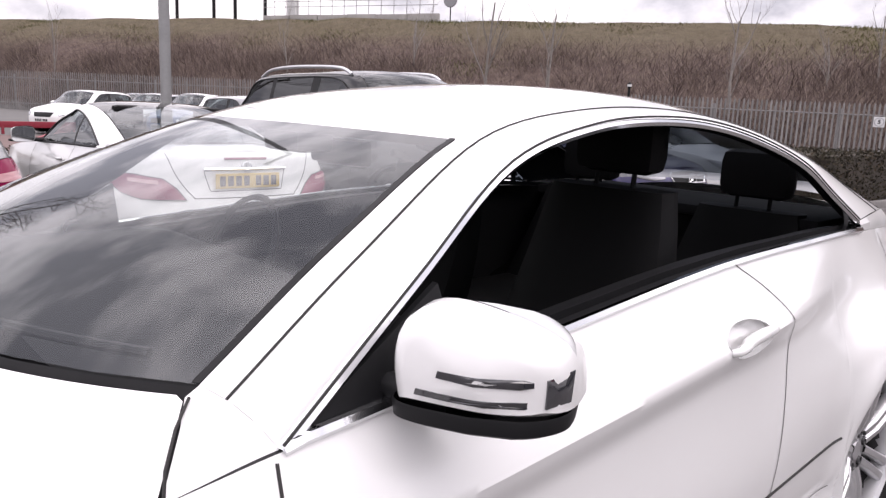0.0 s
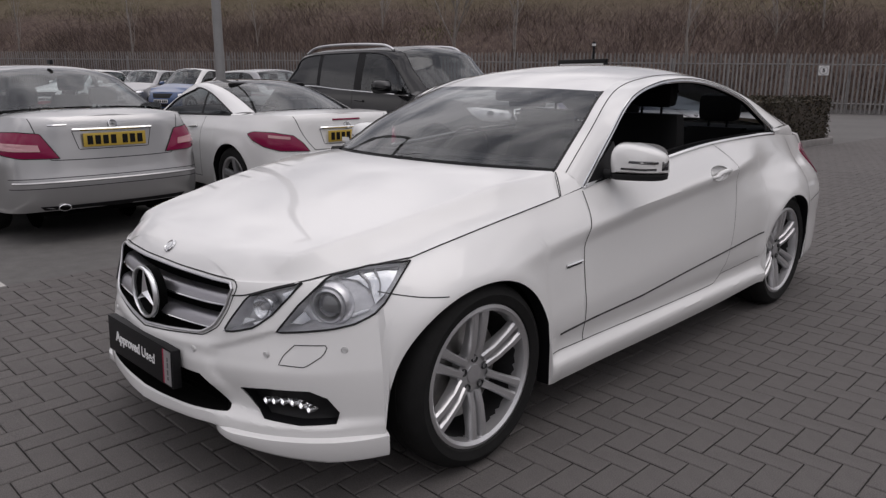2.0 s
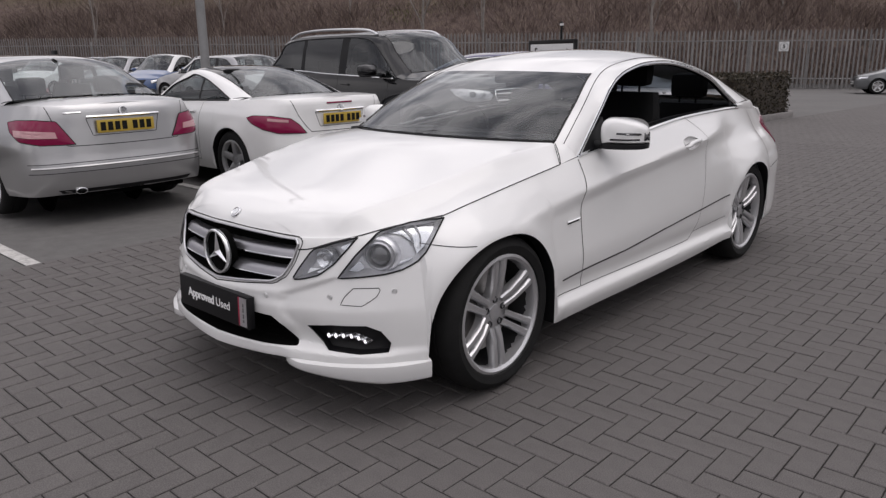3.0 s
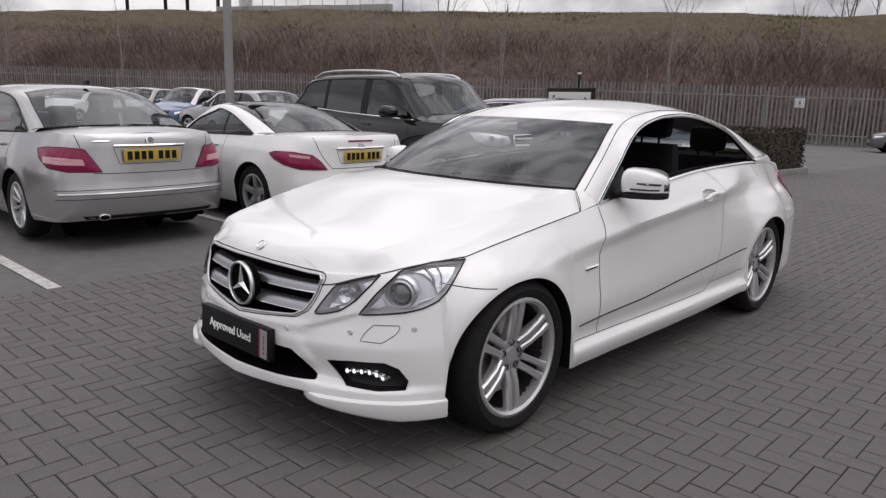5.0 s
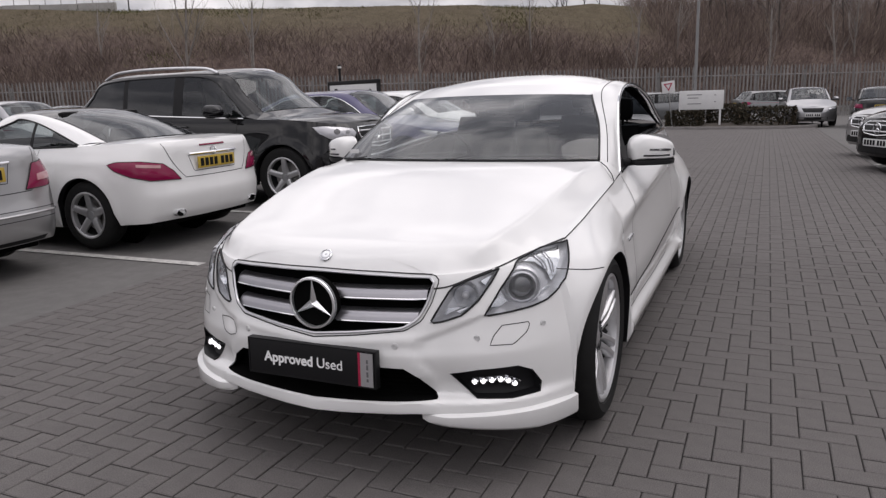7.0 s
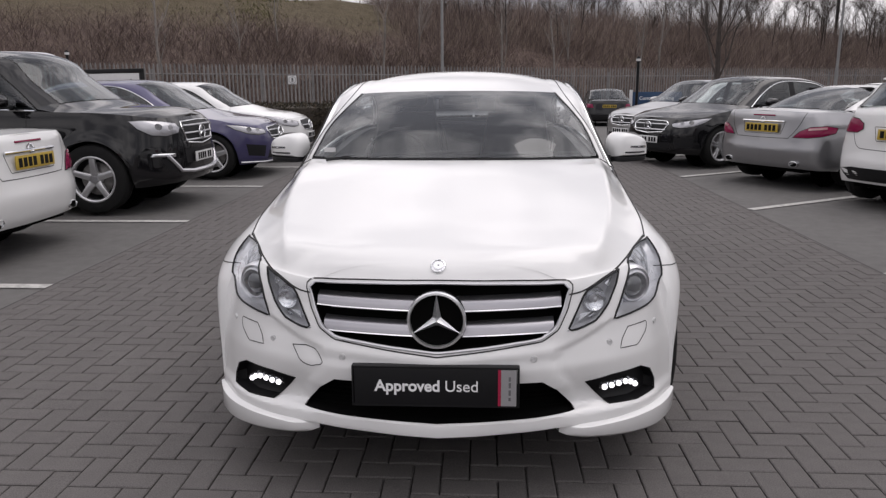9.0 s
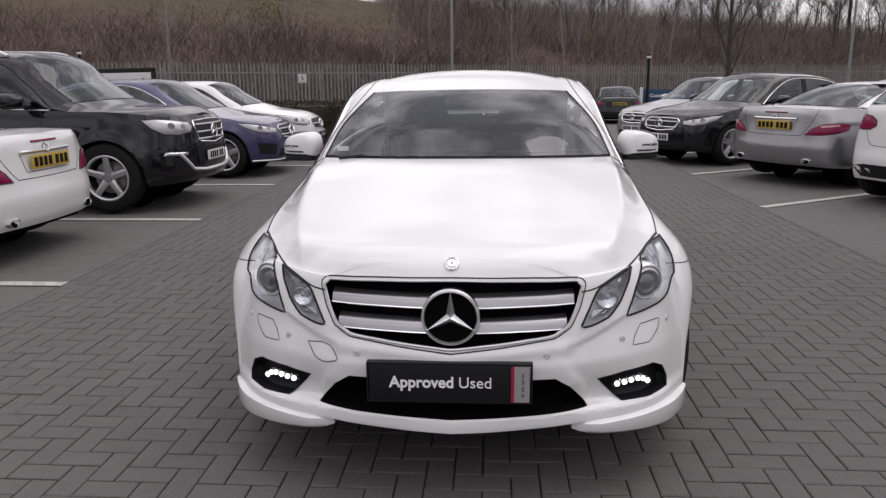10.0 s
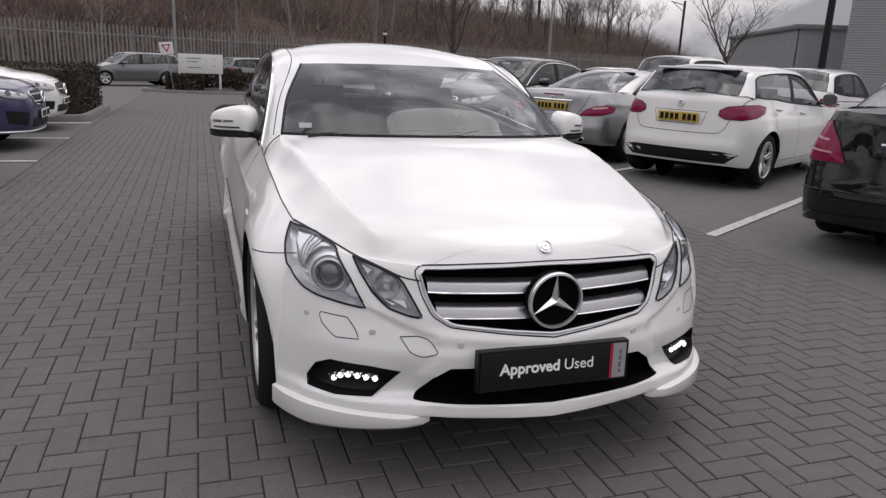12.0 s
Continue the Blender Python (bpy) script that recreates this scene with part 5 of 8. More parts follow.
H["bow_y"] = [(0.545, 0.285), (1.18, 0.13), (1.7, 0.0), (2.3, -0.08), (3.26, -0.16)]
H["bow_z"] = [(0.545, 0.020), (1.18, 0.014), (1.35, 0.028), (1.7, 0.050), (2.3, 0.060), (3.26, 0.03)]
H["panels"] = [(-9, -0.345, "front_bumper"), (-0.345, 0.60, "front_wing"), (0.60, 1.99, "door"), (1.99, 3.30, "rear_wing"), (3.30, 99, "rear_bumper")]
H["panes"] = [(2.64, 2.68, M_TRIM), (2.68, 99, M_GLASS)]
H["panes_far"] = [(-9, 2.0, M_CLEAR), (2.0, 2.64, M_CLEAR), (2.64, 2.68, M_TRIM), (2.68, 99, M_REAR)]
H["frame_r"], H["frame_mat"], H["belt_mat"] = 0.009, M_CHROME, M_CHROME
H["seat_y"], H["dash_z"] = 1.72, 0.98


GRILLE = [(0.0, 0.735), (0.25, 0.732), (0.405, 0.728), (0.421, 0.712), (0.402, 0.645), (0.374, 0.592), (0.325, 0.563), (0.16, 0.543), (0.0, 0.527)]
GRILLE = GRILLE + [(-a, b) for a, b in reversed(GRILLE[1:-1])]
INTAKE = [(0.0, 0.432), (0.335, 0.428), (0.385, 0.394), (0.443, 0.321), (0.22, 0.310), (0.0, 0.299)]
INTAKE = INTAKE + [(-a, b) for a, b in reversed(INTAKE[1:-1])]
LAMP_OUT = [(0.455, 0.788), (0.330, 0.780), (0.221, 0.758), (0.142, 0.680), (0.074, 0.594), (0.160, 0.600), (0.250, 0.609), (0.315, 0.622), (0.367, 0.644), (0.402, 0.680), (0.428, 0.730)]
LAMP_IN = [(0.601, 0.742), (0.536, 0.721), (0.475, 0.697), (0.416, 0.582), (0.458, 0.587), (0.515, 0.605), (0.555, 0.645), (0.589, 0.706)]
POCKET = [(-0.050, 0.405), (0.045, 0.417), (0.185, 0.417), (0.240, 0.394), (0.276, 0.345), (0.268, 0.310), (0.160, 0.306), (0.036, 0.316)]
HANDLE = [(1.730 + 0.096 * math.cos(a), 0.900 + 0.037 * math.sin(a)) for a in np.linspace(0, 2 * np.pi, 20, endpoint=False)]
H["holes"] = [("-y", 1, GRILLE), ("-y", 1, INTAKE)]
for sd in (1, -1):
    H["holes"] += [("q", sd, LAMP_OUT), ("-y", 1, [(a * sd, b) for a, b in LAMP_IN]), ("q", sd, POCKET), ("x", sd, HANDLE)]
hero_tree, hero_skin = build_car(hero, H)


def flip(poly, sd):
    return [(a * sd, b) for a, b in poly]


def hero_front():
    t = hero_tree
    # grille
    gr = part("grille", recess(t, GRILLE, "-y", 0.055, shrink=0.99), M_WELL, hero, "black radiator grille with two silver fins")
    part("grille_surround", bead(t, GRILLE, "-y", 0.0045, 1, 0.006, closed=True), M_SATIN, gr)
    part("grille_gap", ribbon(t, [(a * 1.035, 0.632 + (b - 0.632) * 1.10) for a, b in GRILLE], "-y", 0.004, closed=True, curve=False), M_GAP, gr)
    for z0, z1, xe in ((0.654, 0.700, 0.396), (0.578, 0.624, 0.372)):
        rows, ch = [], []
        for x in np.linspace(-xe, xe, 41):
            drop = 0.008 * (1 - abs(x) / xe)
            y = project(t, [(x, (z0 + z1) / 2)], "-y")[0][1]
            for dy, z in ((0.046, z1 - 0.004), (0.022, z1 - 0.008), (0.010, z1 - 0.016), (0.003, z0 + 0.018), (-0.002, z0 + 0.006), (0.030, z0 + 0.002)):
                rows.append((x, y + dy, z - drop))
            ch.append((x, y - 0.002, z0 + 0.004 - drop))
        part("grille_fin", (np.array(rows), [tuple(f) for f in grid_faces(41, 6)]), M_GRILLE, gr, "silver horizontal fin", angle=50)
        part("fin_edge", tube(ch, 0.0036, 6), M_CHROME, gr)
    disc = lathe([(0.0005, -0.002), (0.088, -0.002), (0.090, 0.0), (0.090, 0.03)], 40, "y")
    part("star_disc", moved(disc, Matrix.Translation((0, -0.843, 0.636))), M_WELL, gr)
    part("star_badge", moved(star_badge(0.093), Matrix.Translation((0, -0.849, 0.636))), M_STAR, gr, "chrome three-armed star in a ring")
    # bonnet badge
    q = project(t, [(0.0, -0.748)], "z", 1, 0.001)[0]
    qa, qb = project(t, [(0.0, -0.768), (0.0, -0.728)], "z")
    lean = math.degrees(math.atan2(qb[2] - qa[2], qb[1] - qa[1]))
    part("bonnet_badge", moved(lathe([(0.0005, 0.004), (0.020, 0.004), (0.023, 0.003), (0.025, 0.0)], 24, "z"), pose(*q, lean, 0, 0)), M_SATIN, hero, "small round badge")
    part("badge_ring", moved(lathe([(0.019, 0.004), (0.0205, 0.0065), (0.024, 0.005), (0.0255, 0.0)], 24, "z"), pose(*q, lean, 0, 0)), M_CHROME, hero)
    part("badge_star", moved(star_badge(0.0145), pose(*q, lean, 0, 0) @ Matrix.Translation((0, 0, 0.005)) @ pose(0, 0, 0, -90, 0, 0) @ Matrix.Diagonal((1, 0.15, 1, 1))), M_STAR, hero)
    # head lamps: outer projector lamp and inner main-beam lamp
    for sd in (1, -1):
        hl = part("head_lamp", recess(t, LAMP_OUT, "q", 0.060, sd, 0.80), M_HOUSING, hero, "twin rhomboid head lamp under clear lenses")
        inn = flip(LAMP_IN, sd)
        part("lamp_housing", recess(t, inn, "-y", 0.055, 1, 0.78), M_HOUSING, hl)
        part("lamp_seal", bead(t, LAMP_OUT, "q", 0.0035, sd, 0.002, closed=True), M_TRIM, hl)
        part("lamp_seal", bead(t, inn, "-y", 0.0035, 1, 0.002, closed=True), M_TRIM, hl)
        dv = np.array((-sd * math.sin(SLANT), math.cos(SLANT), 0))

        def deep(poly, axis, d, side=1):
            v, f = decal(t, poly, axis, side, off=0.0, depth=0.004, rings=3)
            return v + (dv if axis == "q" else np.array((0, 1.0, 0))) * d, f

        # projector in its bowl
        c0 = project(t, [(0.228, 0.672)], "q", sd)[0] + dv * 0.030
        ax = pose(c0[0], c0[1], c0[2], 0, 0, sd * 26)
        part("projector_ring", moved(lathe([(0.074, 0.030), (0.072, 0.002), (0.064, -0.008), (0.058, -0.002), (0.055, -0.010), (0.049, -0.013), (0.044, -0.004), (0.043, 0.02)], 36, "y"), ax), M_SATIN, hl)
        part("projector_lens", moved(lathe([(0.0005, -0.020), (0.015, -0.0185), (0.030, -0.012), (0.040, -0.001), (0.043, 0.010)], 30, "y"), ax), M_PROJ, hl, "dark projector lens")
        # bright reflector sweep above it, ribbed, and the indicator below
        part("reflector", deep([(0.420, 0.770), (0.300, 0.764), (0.240, 0.748), (0.300, 0.738), (0.345, 0.705), (0.360, 0.665), (0.385, 0.690), (0.410, 0.735)], "q", 0.044, sd), M_LAMP, hl, "bright reflector")
        for ra, rb in (((0.300, 0.762), (0.345, 0.700)), ((0.345, 0.764), (0.372, 0.690))):
            rv, rf = ribbon(t, [ra, ((ra[0] + rb[0]) / 2 + 0.012, (ra[1] + rb[1]) / 2), rb], "q", 0.006, sd, 0.004)
            part("reflector_rib", (rv + dv * 0.040, rf), M_LAMP_GREY, hl)
        part("reflector", deep([(0.150, 0.650), (0.105, 0.612), (0.145, 0.610), (0.170, 0.625)], "q", 0.040, sd), M_LAMP, hl)
        part("reflector", deep([(0.235, 0.618), (0.300, 0.628), (0.350, 0.650), (0.330, 0.652), (0.280, 0.636)], "q", 0.042, sd), M_LAMP, hl)
        c1 = project(t, [(sd * 0.508, 0.662)], "-y")[0]
        ax1 = pose(c1[0], c1[1] + 0.034, c1[2], 0, 0, sd * 18)
        part("main_beam_bowl", moved(lathe([(0.0005, 0.006), (0.018, 0.004), (0.034, -0.010), (0.038, -0.016), (0.042, -0.004), (0.043, 0.02)], 28, "y"), ax1), M_LAMP, hl)
        part("bulb_cap", moved(lathe([(0.0005, -0.018), (0.009, -0.016), (0.012, -0.006), (0.012, 0.008)], 16, "y"), ax1), M_SATIN, hl)
        for tri_ in ([(0.500, 0.625), (0.455, 0.602), (0.462, 0.625)], [(0.580, 0.722), (0.550, 0.705), (0.565, 0.690)], [(0.535, 0.630), (0.500, 0.606), (0.488, 0.612)]):
            part("facet", deep(flip(tri_, sd), "-y", 0.024), M_LAMP, hl)
        for pl, axs, sdd in ((LAMP_OUT, "q", sd), (inn, "-y", 1)):
            ln = part("lamp_lens", decal(t, pl, axs, sdd, off=0.003, depth=0.004, rings=5, bulge=0.006), M_LENS, hl, "clear lens")
            ln.visible_shadow = False
        # daytime lamp pocket
        fp = part("lamp_pocket", recess(t, POCKET, "q", 0.040, sd, 0.94), M_TRIM, hero, "black pocket with a daytime lamp")
        part("daytime_lamp", deep([(0.026, 0.359), (0.031, 0.378), (0.146, 0.379), (0.205, 0.350), (0.185, 0.336), (0.143, 0.362)], "q", 0.022, sd), M_LAMP, fp, "clear daytime lamp strip")
        for u, z in ((0.041, 0.369), (0.070, 0.370), (0.100, 0.371), (0.132, 0.370), (0.160, 0.362), (0.184, 0.348)):
            e0 = project(t, [(u, z)], "q", sd)[0] + dv * 0.020
            part("led_tube", moved(lathe([(0.0125, 0.004), (0.0118, -0.013), (0.0095, -0.014), (0.0085, 0.004)], 14, "y"), Matrix.Translation(e0)), M_LAMP, fp)
            part("led", moved(lathe([(0.0003, -0.001), (0.0055, -0.001), (0.0075, 0.001), (0.0078, 0.003)], 12, "y"), Matrix.Translation(e0)), M_DRL, fp, "lit white diode")
        # covers and parking sensors
        part("washer_cover", ribbon(t, [(0.136, 0.559), (0.240, 0.560), (0.228, 0.530), (0.172, 0.493), (0.087, 0.498), (0.103, 0.528)], "q", 0.003, sd, closed=True, curve=False), M_GAP, hero)
        for x, z in ((0.560, 0.524), (0.306, 0.505)):
            s0 = project(t, [(sd * x, z)], "-y", 1, 0.0)[0]
            part("parking_sensor", moved(lathe([(0.0003, -0.003), (0.007, -0.004), (0.0085, -0.001), (0.0105, -0.003), (0.012, 0.001)], 16, "y"), pose(*s0, 0, 0, sd * 35 * abs(x))), M_RADAR, hero)
        s1 = project(t, [(-0.555, 0.545)], "x", sd, 0.0)[0]
        part("parking_sensor", moved(lathe([(0.0003, -0.003), (0.007, -0.004), (0.0085, -0.001), (0.0105, -0.003), (0.012, 0.001)], 16, "y"), pose(*s1, 0, 0, sd * 52)), M_RADAR, hero)
        # bonnet edge over the lamps
        part("bonnet_gap", ribbon(t, [(0.421, 0.694), (0.470, 0.701), (0.536, 0.726), (0.601, 0.747), (0.648, 0.766), (0.700, 0.782), (0.748, 0.794)] if sd > 0 else [(-0.421, 0.694), (-0.470, 0.701), (-0.536, 0.726), (-0.601, 0.747), (-0.648, 0.766), (-0.700, 0.782), (-0.748, 0.794)], "-y", 0.005, 1, 0.0015), M_GAP, hero)
    part("tow_cover", ribbon(t, [(-0.483, 0.520), (-0.430, 0.526), (-0.396, 0.515), (-0.371, 0.474), (-0.418, 0.461), (-0.454, 0.473)], "-y", 0.003, closed=True, curve=False), M_GAP, hero)
    # lower intake
    li = part("lower_intake", recess(t, INTAKE, "-y", 0.060, shrink=0.98), M_WELL, hero, "black lower air intake")
    for z in np.linspace(0.325, 0.415, 6):
        w = np.interp(z, [0.321, 0.394, 0.428], [0.430, 0.375, 0.33])
        bg = bead(t, [(-w, z), (w, z)], "-y", 0.003, 1, 0.0)
        part("intake_bar", (bg[0] + np.array([0, 0.048, 0]), bg[1]), M_WELL, li)
    # front lip blades at the corners
    for sd in (1, -1):
        xs = np.linspace(0, 1, 26)
        ringp = curve3([(p[0], p[1]) for p in H["ring"][:9]], np.linspace(0, 1, 300))
        d = np.gradient(ringp, axis=0)
        nn = np.stack([d[:, 1], -d[:, 0]], -1)
        nn /= np.linalg.norm(nn, axis=1)[:, None]
        i0 = int(np.argmin(np.abs(ringp[:, 0] - 0.395)))
        i1 = int(np.argmin(np.abs(ringp[:, 1] + 0.462)))
        rows = []
        for f in xs:
            i = int(i0 + (i1 - i0) * f)
            p, n2 = ringp[i], nn[i]
            k = min(1.0, f * 7) ** 0.7
            zt = 0.276 - 0.012 * f
            zb = 0.250 - 0.058 * min(1, f * 1.5) ** 0.7
            k *= 1 - 0.55 * f * f
            for ins, z in ((0.030, zt + 0.004), (-0.020 * k, zt), (-0.034 * k, zt - 0.007 * k), (-0.036 * k, zb + 0.012), (-0.024 * k, zb), (0.10, zb + 0.006)):
                q = p - n2 * ins
                rows.append((sd * q[0], q[1], z))
        part("front_lip", (np.array(rows), [tuple(g) for g in grid_faces(26, 6, flip=sd > 0)]), M_WHITE, hero, angle=55)
    # dealer plate in a holder
    pl = part("name_plate", moved(box(0, 0, 0, 0.512, 0.016, 0.122, 0.004), pose(-0.004, -0.886, 0.430, -2, 0, 0)), M_TRIM, hero, "black dealer plate with white words")
    hold = join(box(0, 0.008, 0.0635, 0.526, 0.03, 0.006, 0.002), box(0, 0.008, -0.0635, 0.526, 0.03, 0.006, 0.002), box(-0.261, 0.008, 0, 0.006, 0.03, 0.133, 0.002), box(0.261, 0.008, 0, 0.006, 0.03, 0.133, 0.002))
    part("plate_holder", moved(hold, pose(-0.004, -0.886, 0.430, -2, 0, 0)), M_TRIM, pl)
    base = pose(-0.004, -0.886, 0.430, -2, 0, 0)
    for word, bold, wide, cx, lab in (("Approved", 0.0012, 0.206, -0.089, "bold white word"), ("Used", 0.0, 0.101, 0.083, "thin white word")):
        v, f = text_mesh(word, 0.050, bold)
        k = wide / np.ptp(v[:, 0])
        v = (v - [(v[:, 0].max() + v[:, 0].min()) / 2, 0, 0]) * [k, 1, k]
        part("lettering", moved((v, f), base @ Matrix.Translation((cx, -0.0095, 0.002))), M_WINK, pl, lab, smooth=False)
    part("plate_panel", moved(box(0.230, -0.008, 0, 0.048, 0.003, 0.118), base), M_SATIN, pl, "silver end panel")
    part("plate_stripe", moved(box(0.201, -0.008, 0, 0.009, 0.003, 0.118), base), M_CRIMSON, pl, "crimson stripe")
    for dz, h in ((0.030, 0.016), (0.010, 0.020), (-0.015, 0.020), (-0.036, 0.012)):
        part("emblem_bar", moved(box(0.233, -0.010, dz, 0.007, 0.002, h * 0.9), base), M_LAMP_GREY, pl, smooth=False)


def hero_sides():
    t = hero_tree
    v, _, _ = car_band(H, H["cols"], H["rows"])
    edge = v[-1]
    for sd in (1, -1):
        e = edge[(edge[:, 1] < 0.492) & (edge[:, 1] > -0.300)].copy()
        e[:, 0] *= sd
        e[:, 2] += 0.0012
        part("bonnet_gap", tube(e, 0.0024, 6), M_GAP, hero)
        part("bonnet_gap", tube([(sd * 0.785, 0.492, 0.914), (sd * 0.772, 0.50, 0.945), (sd * 0.742, 0.525, 0.978), (sd * 0.708, 0.556, 0.998)], 0.0022, 6), M_GAP, hero)
        part("bumper_gap", ribbon(t, [(-0.430, 0.712), (-0.33, 0.692), (-0.240, 0.682)], "x", 0.0035, sd), M_GAP, hero)
        part("door_gap", ribbon(t, [(0.630, 0.922), (0.613, 0.83), (0.578, 0.76), (0.560, 0.67), (0.560, 0.45), (0.563, 0.320)], "x", 0.005, sd), M_GAP, hero)
        part("door_gap", ribbon(t, [(1.840, 1.030), (1.895, 0.985), (1.945, 0.925), (1.960, 0.870), (1.955, 0.80), (1.930, 0.64), (1.88, 0.45), (1.82, 0.362)], "x", 0.003, sd), M_GAP, hero)
        part("sill_gap", ribbon(t, [(0.345, 0.322), (0.563, 0.320), (1.2, 0.318), (1.70, 0.320), (1.775, 0.332), (1.825, 0.362)], "x", 0.0035, sd), M_GAP, hero)
        part("side_moulding", bead(t, [(0.395, 0.389), (0.57, 0.402), (0.99, 0.418), (1.405, 0.452), (1.806, 0.480), (2.31, 0.516)], "x", 0.0038, sd, 0.001), M_GAP, hero, "dark line of the side moulding")
        vt = part("side_vent", bead(t, [(0.436, 0.656), (0.545, 0.660)], "x", 0.0055, sd, 0.003), M_CHROME, hero, "chrome strip over a slim vent")
        part("vent_slot", ribbon(t, [(0.440, 0.648), (0.541, 0.652)], "x", 0.007, sd, 0.002), M_INK, vt)
        part("skirt_groove", ribbon(t, [(1.825, 0.362), (2.05, 0.368), (2.29, 0.378)], "x", 0.003, sd), M_GAP, hero)
        # handle in its dish
        gp = curve3([(1.642, 0.886), (1.68, 0.893), (1.73, 0.900), (1.79, 0.904), (1.835, 0.905)], np.linspace(0, 1, 16))
        gr_ = np.concatenate([project(t, gp[:1], "x", sd, -0.004), project(t, gp[1:-1], "x", sd, 0.009), project(t, gp[-1:], "x", sd, -0.004)])
        hd = part("door_handle", tube(gr_, 0.006 + 0.0085 * np.sin(np.linspace(0.25, np.pi - 0.25, 16)), 10), M_WHITE, hero, "white pull handle")
        part("handle_dish", recess(t, HANDLE, "x", 0.030, sd, 0.55), M_WHITE, hd)
        # rear bumper gap and tail lamp wrapping the corner
        part("bumper_gap", ribbon(t, [(3.10, 0.60), (3.25, 0.62), (3.42, 0.63)], "x", 0.005, sd), M_GAP, hero)
        part("tail_lamp", decal(t, [(3.30, 0.90), (3.42, 0.93), (3.60, 0.93), (3.62, 0.74), (3.48, 0.74), (3.36, 0.82)], "x", sd, off=0.006, depth=0.02), M_TAIL, hero, "red tail lamp")
        door_mirror(hero, (sd * 0.900, 0.880, 1.030), sd, M_WHITE, 1.0, slots=True, yaw=27.0)
        # black sail in the window corner behind the mirror
        sail = [(sd * 0.782, 0.655, 0.938), (sd * 0.772, 0.96, 0.972), (sd * 0.735, 0.935, 1.10)]
        sv = np.array(sail + [(x - sd * 0.012, y, z) for x, y, z in sail])
        part("mirror_sail", (sv, [(0, 1, 2), (3, 5, 4), (0, 3, 4, 1), (1, 4, 5, 2), (2, 5, 3, 0)]), M_TRIM, hero)
    # wipers
    tip = lambda x: (x, 0.572 - 0.28 * (0.6 * (1 - (x / 0.703) ** 2) + 0.4 * (1 - (x / 0.703) ** 4)))
    for xa, xb in ((-0.56, 0.10), (0.02, 0.60)):
        pts = []
        for k, x in enumerate(np.linspace(xa, xb, 12)):
            _, y = tip(x)
            pts.append((x, y + 0.025 + 0.05 * k / 11, 1.033 + 0.022 * k / 11 - 0.05 * (abs(x) / 0.72) ** 3))
        w = part("wiper", tube(pts, 0.008, 6), M_TRIM, hero, "black wiper")
        part("wiper_arm", tube([(xa - 0.04, tip(xa)[1] - 0.02, 1.005), pts[2], pts[5], pts[6]], [0.014, 0.010, 0.008, 0.006], 6), M_TRIM, w)
    # mirror and sensor pod behind the screen, tax disc and permit
    part("sensor_pod", box(0.0, 1.13, 1.272, 0.16, 0.10, 0.05, 0.015), M_TRIM, hero)
    part("rear_view_mirror", box(0.0, 1.25, 1.245, 0.23, 0.035, 0.065, 0.015), M_TRIM, hero)
    part("permit", box(-0.60, 0.505, 1.048, 0.055, 0.004, 0.022), M_PLATE_W, hero)
    for sd in (1, -1):
        part("belt_stalk", tube([(sd * 0.60, 1.95, 0.80), (sd * 0.61, 1.94, 1.00)], 0.006, 6), M_SATIN, hero)


hero_front()
hero_sides()


# ---- the parked cars ----
def park(x, y, turn):
    return pose(x, y, gz(x, y), 0, 0, turn)


OUT = -90.0       # left row, tail towards the aisle
IN = 90.0         # left row, nose towards the aisle
R_OUT, R_IN = 119.0, -61.0   # angled right row


def silver_saloon(at):
    r = thing("saloon_car", "silver four-door saloon parked with its tail to the aisle", "car", "parked cars", at=at)
    d = (0.62, 1.62, 2.55)
    c = car_spec(M_SILVER, tail=3.79, roof=1.44, deck_z=1.07, ztail=1.02, belt0=0.93, belt1=0.985, rear_header=2.28, deck=3.02, doors=d, cols=150, rows=22, wheel="ten")
    t, _ = build_car(r, c)
    shut_lines(r, t, c, d)
    finish_rear(r, t, c, [(0.400, 0.690), (0.470, 0.800), (0.530, 0.890), (0.70, 0.905), (0.86, 0.900), (0.96, 0.880), (0.93, 0.80), (0.84, 0.725), (0.66, 0.693)], [(M_TAIL_W, [(0.545, 0.800), (0.72, 0.812), (0.88, 0.815), (0.87, 0.765), (0.72, 0.752), (0.53, 0.748)])], 0.83, 7,
                boot=[(0.62, 1.01), (0.57, 0.82), (0.52, 0.70), (0.40, 0.675)], pipes=[(0.45, 0.285, 0.035)], badge_z=0.955)
    for zz in (0.535, 0.455):
        part("bumper_seam", ribbon(t, [(-0.80, zz - 0.006), (-0.5, zz), (0.5, zz), (0.80, zz - 0.006)], "y", 0.006, curve=False), M_GAP, r)
    part("bumper_moulding", bead(t, [(-0.78, 0.495), (-0.5, 0.50), (0.5, 0.50), (0.78, 0.495)], "y", 0.012, 1, 0.002), M_SILVER, r)
    part("rear_valance", decal(t, [(-0.62, 0.30), (-0.55, 0.235), (0.55, 0.235), (0.62, 0.30)], "y", off=0.003, depth=0.02), M_TRIM, r)
    part("model_mark", bead(t, [(0.50, 0.955), (0.36, 0.957)], "y", 0.008, 1, 0.002), M_CHROME, r)
    for sd in (1, -1):
        door_mirror(r, (sd * 0.98, 0.80, 1.0), sd, M_SILVER, 0.9)
    part("aerial_fin", box(0, 2.35, 1.47, 0.03, 0.10, 0.045, 0.01), M_TRIM, r)
    return r


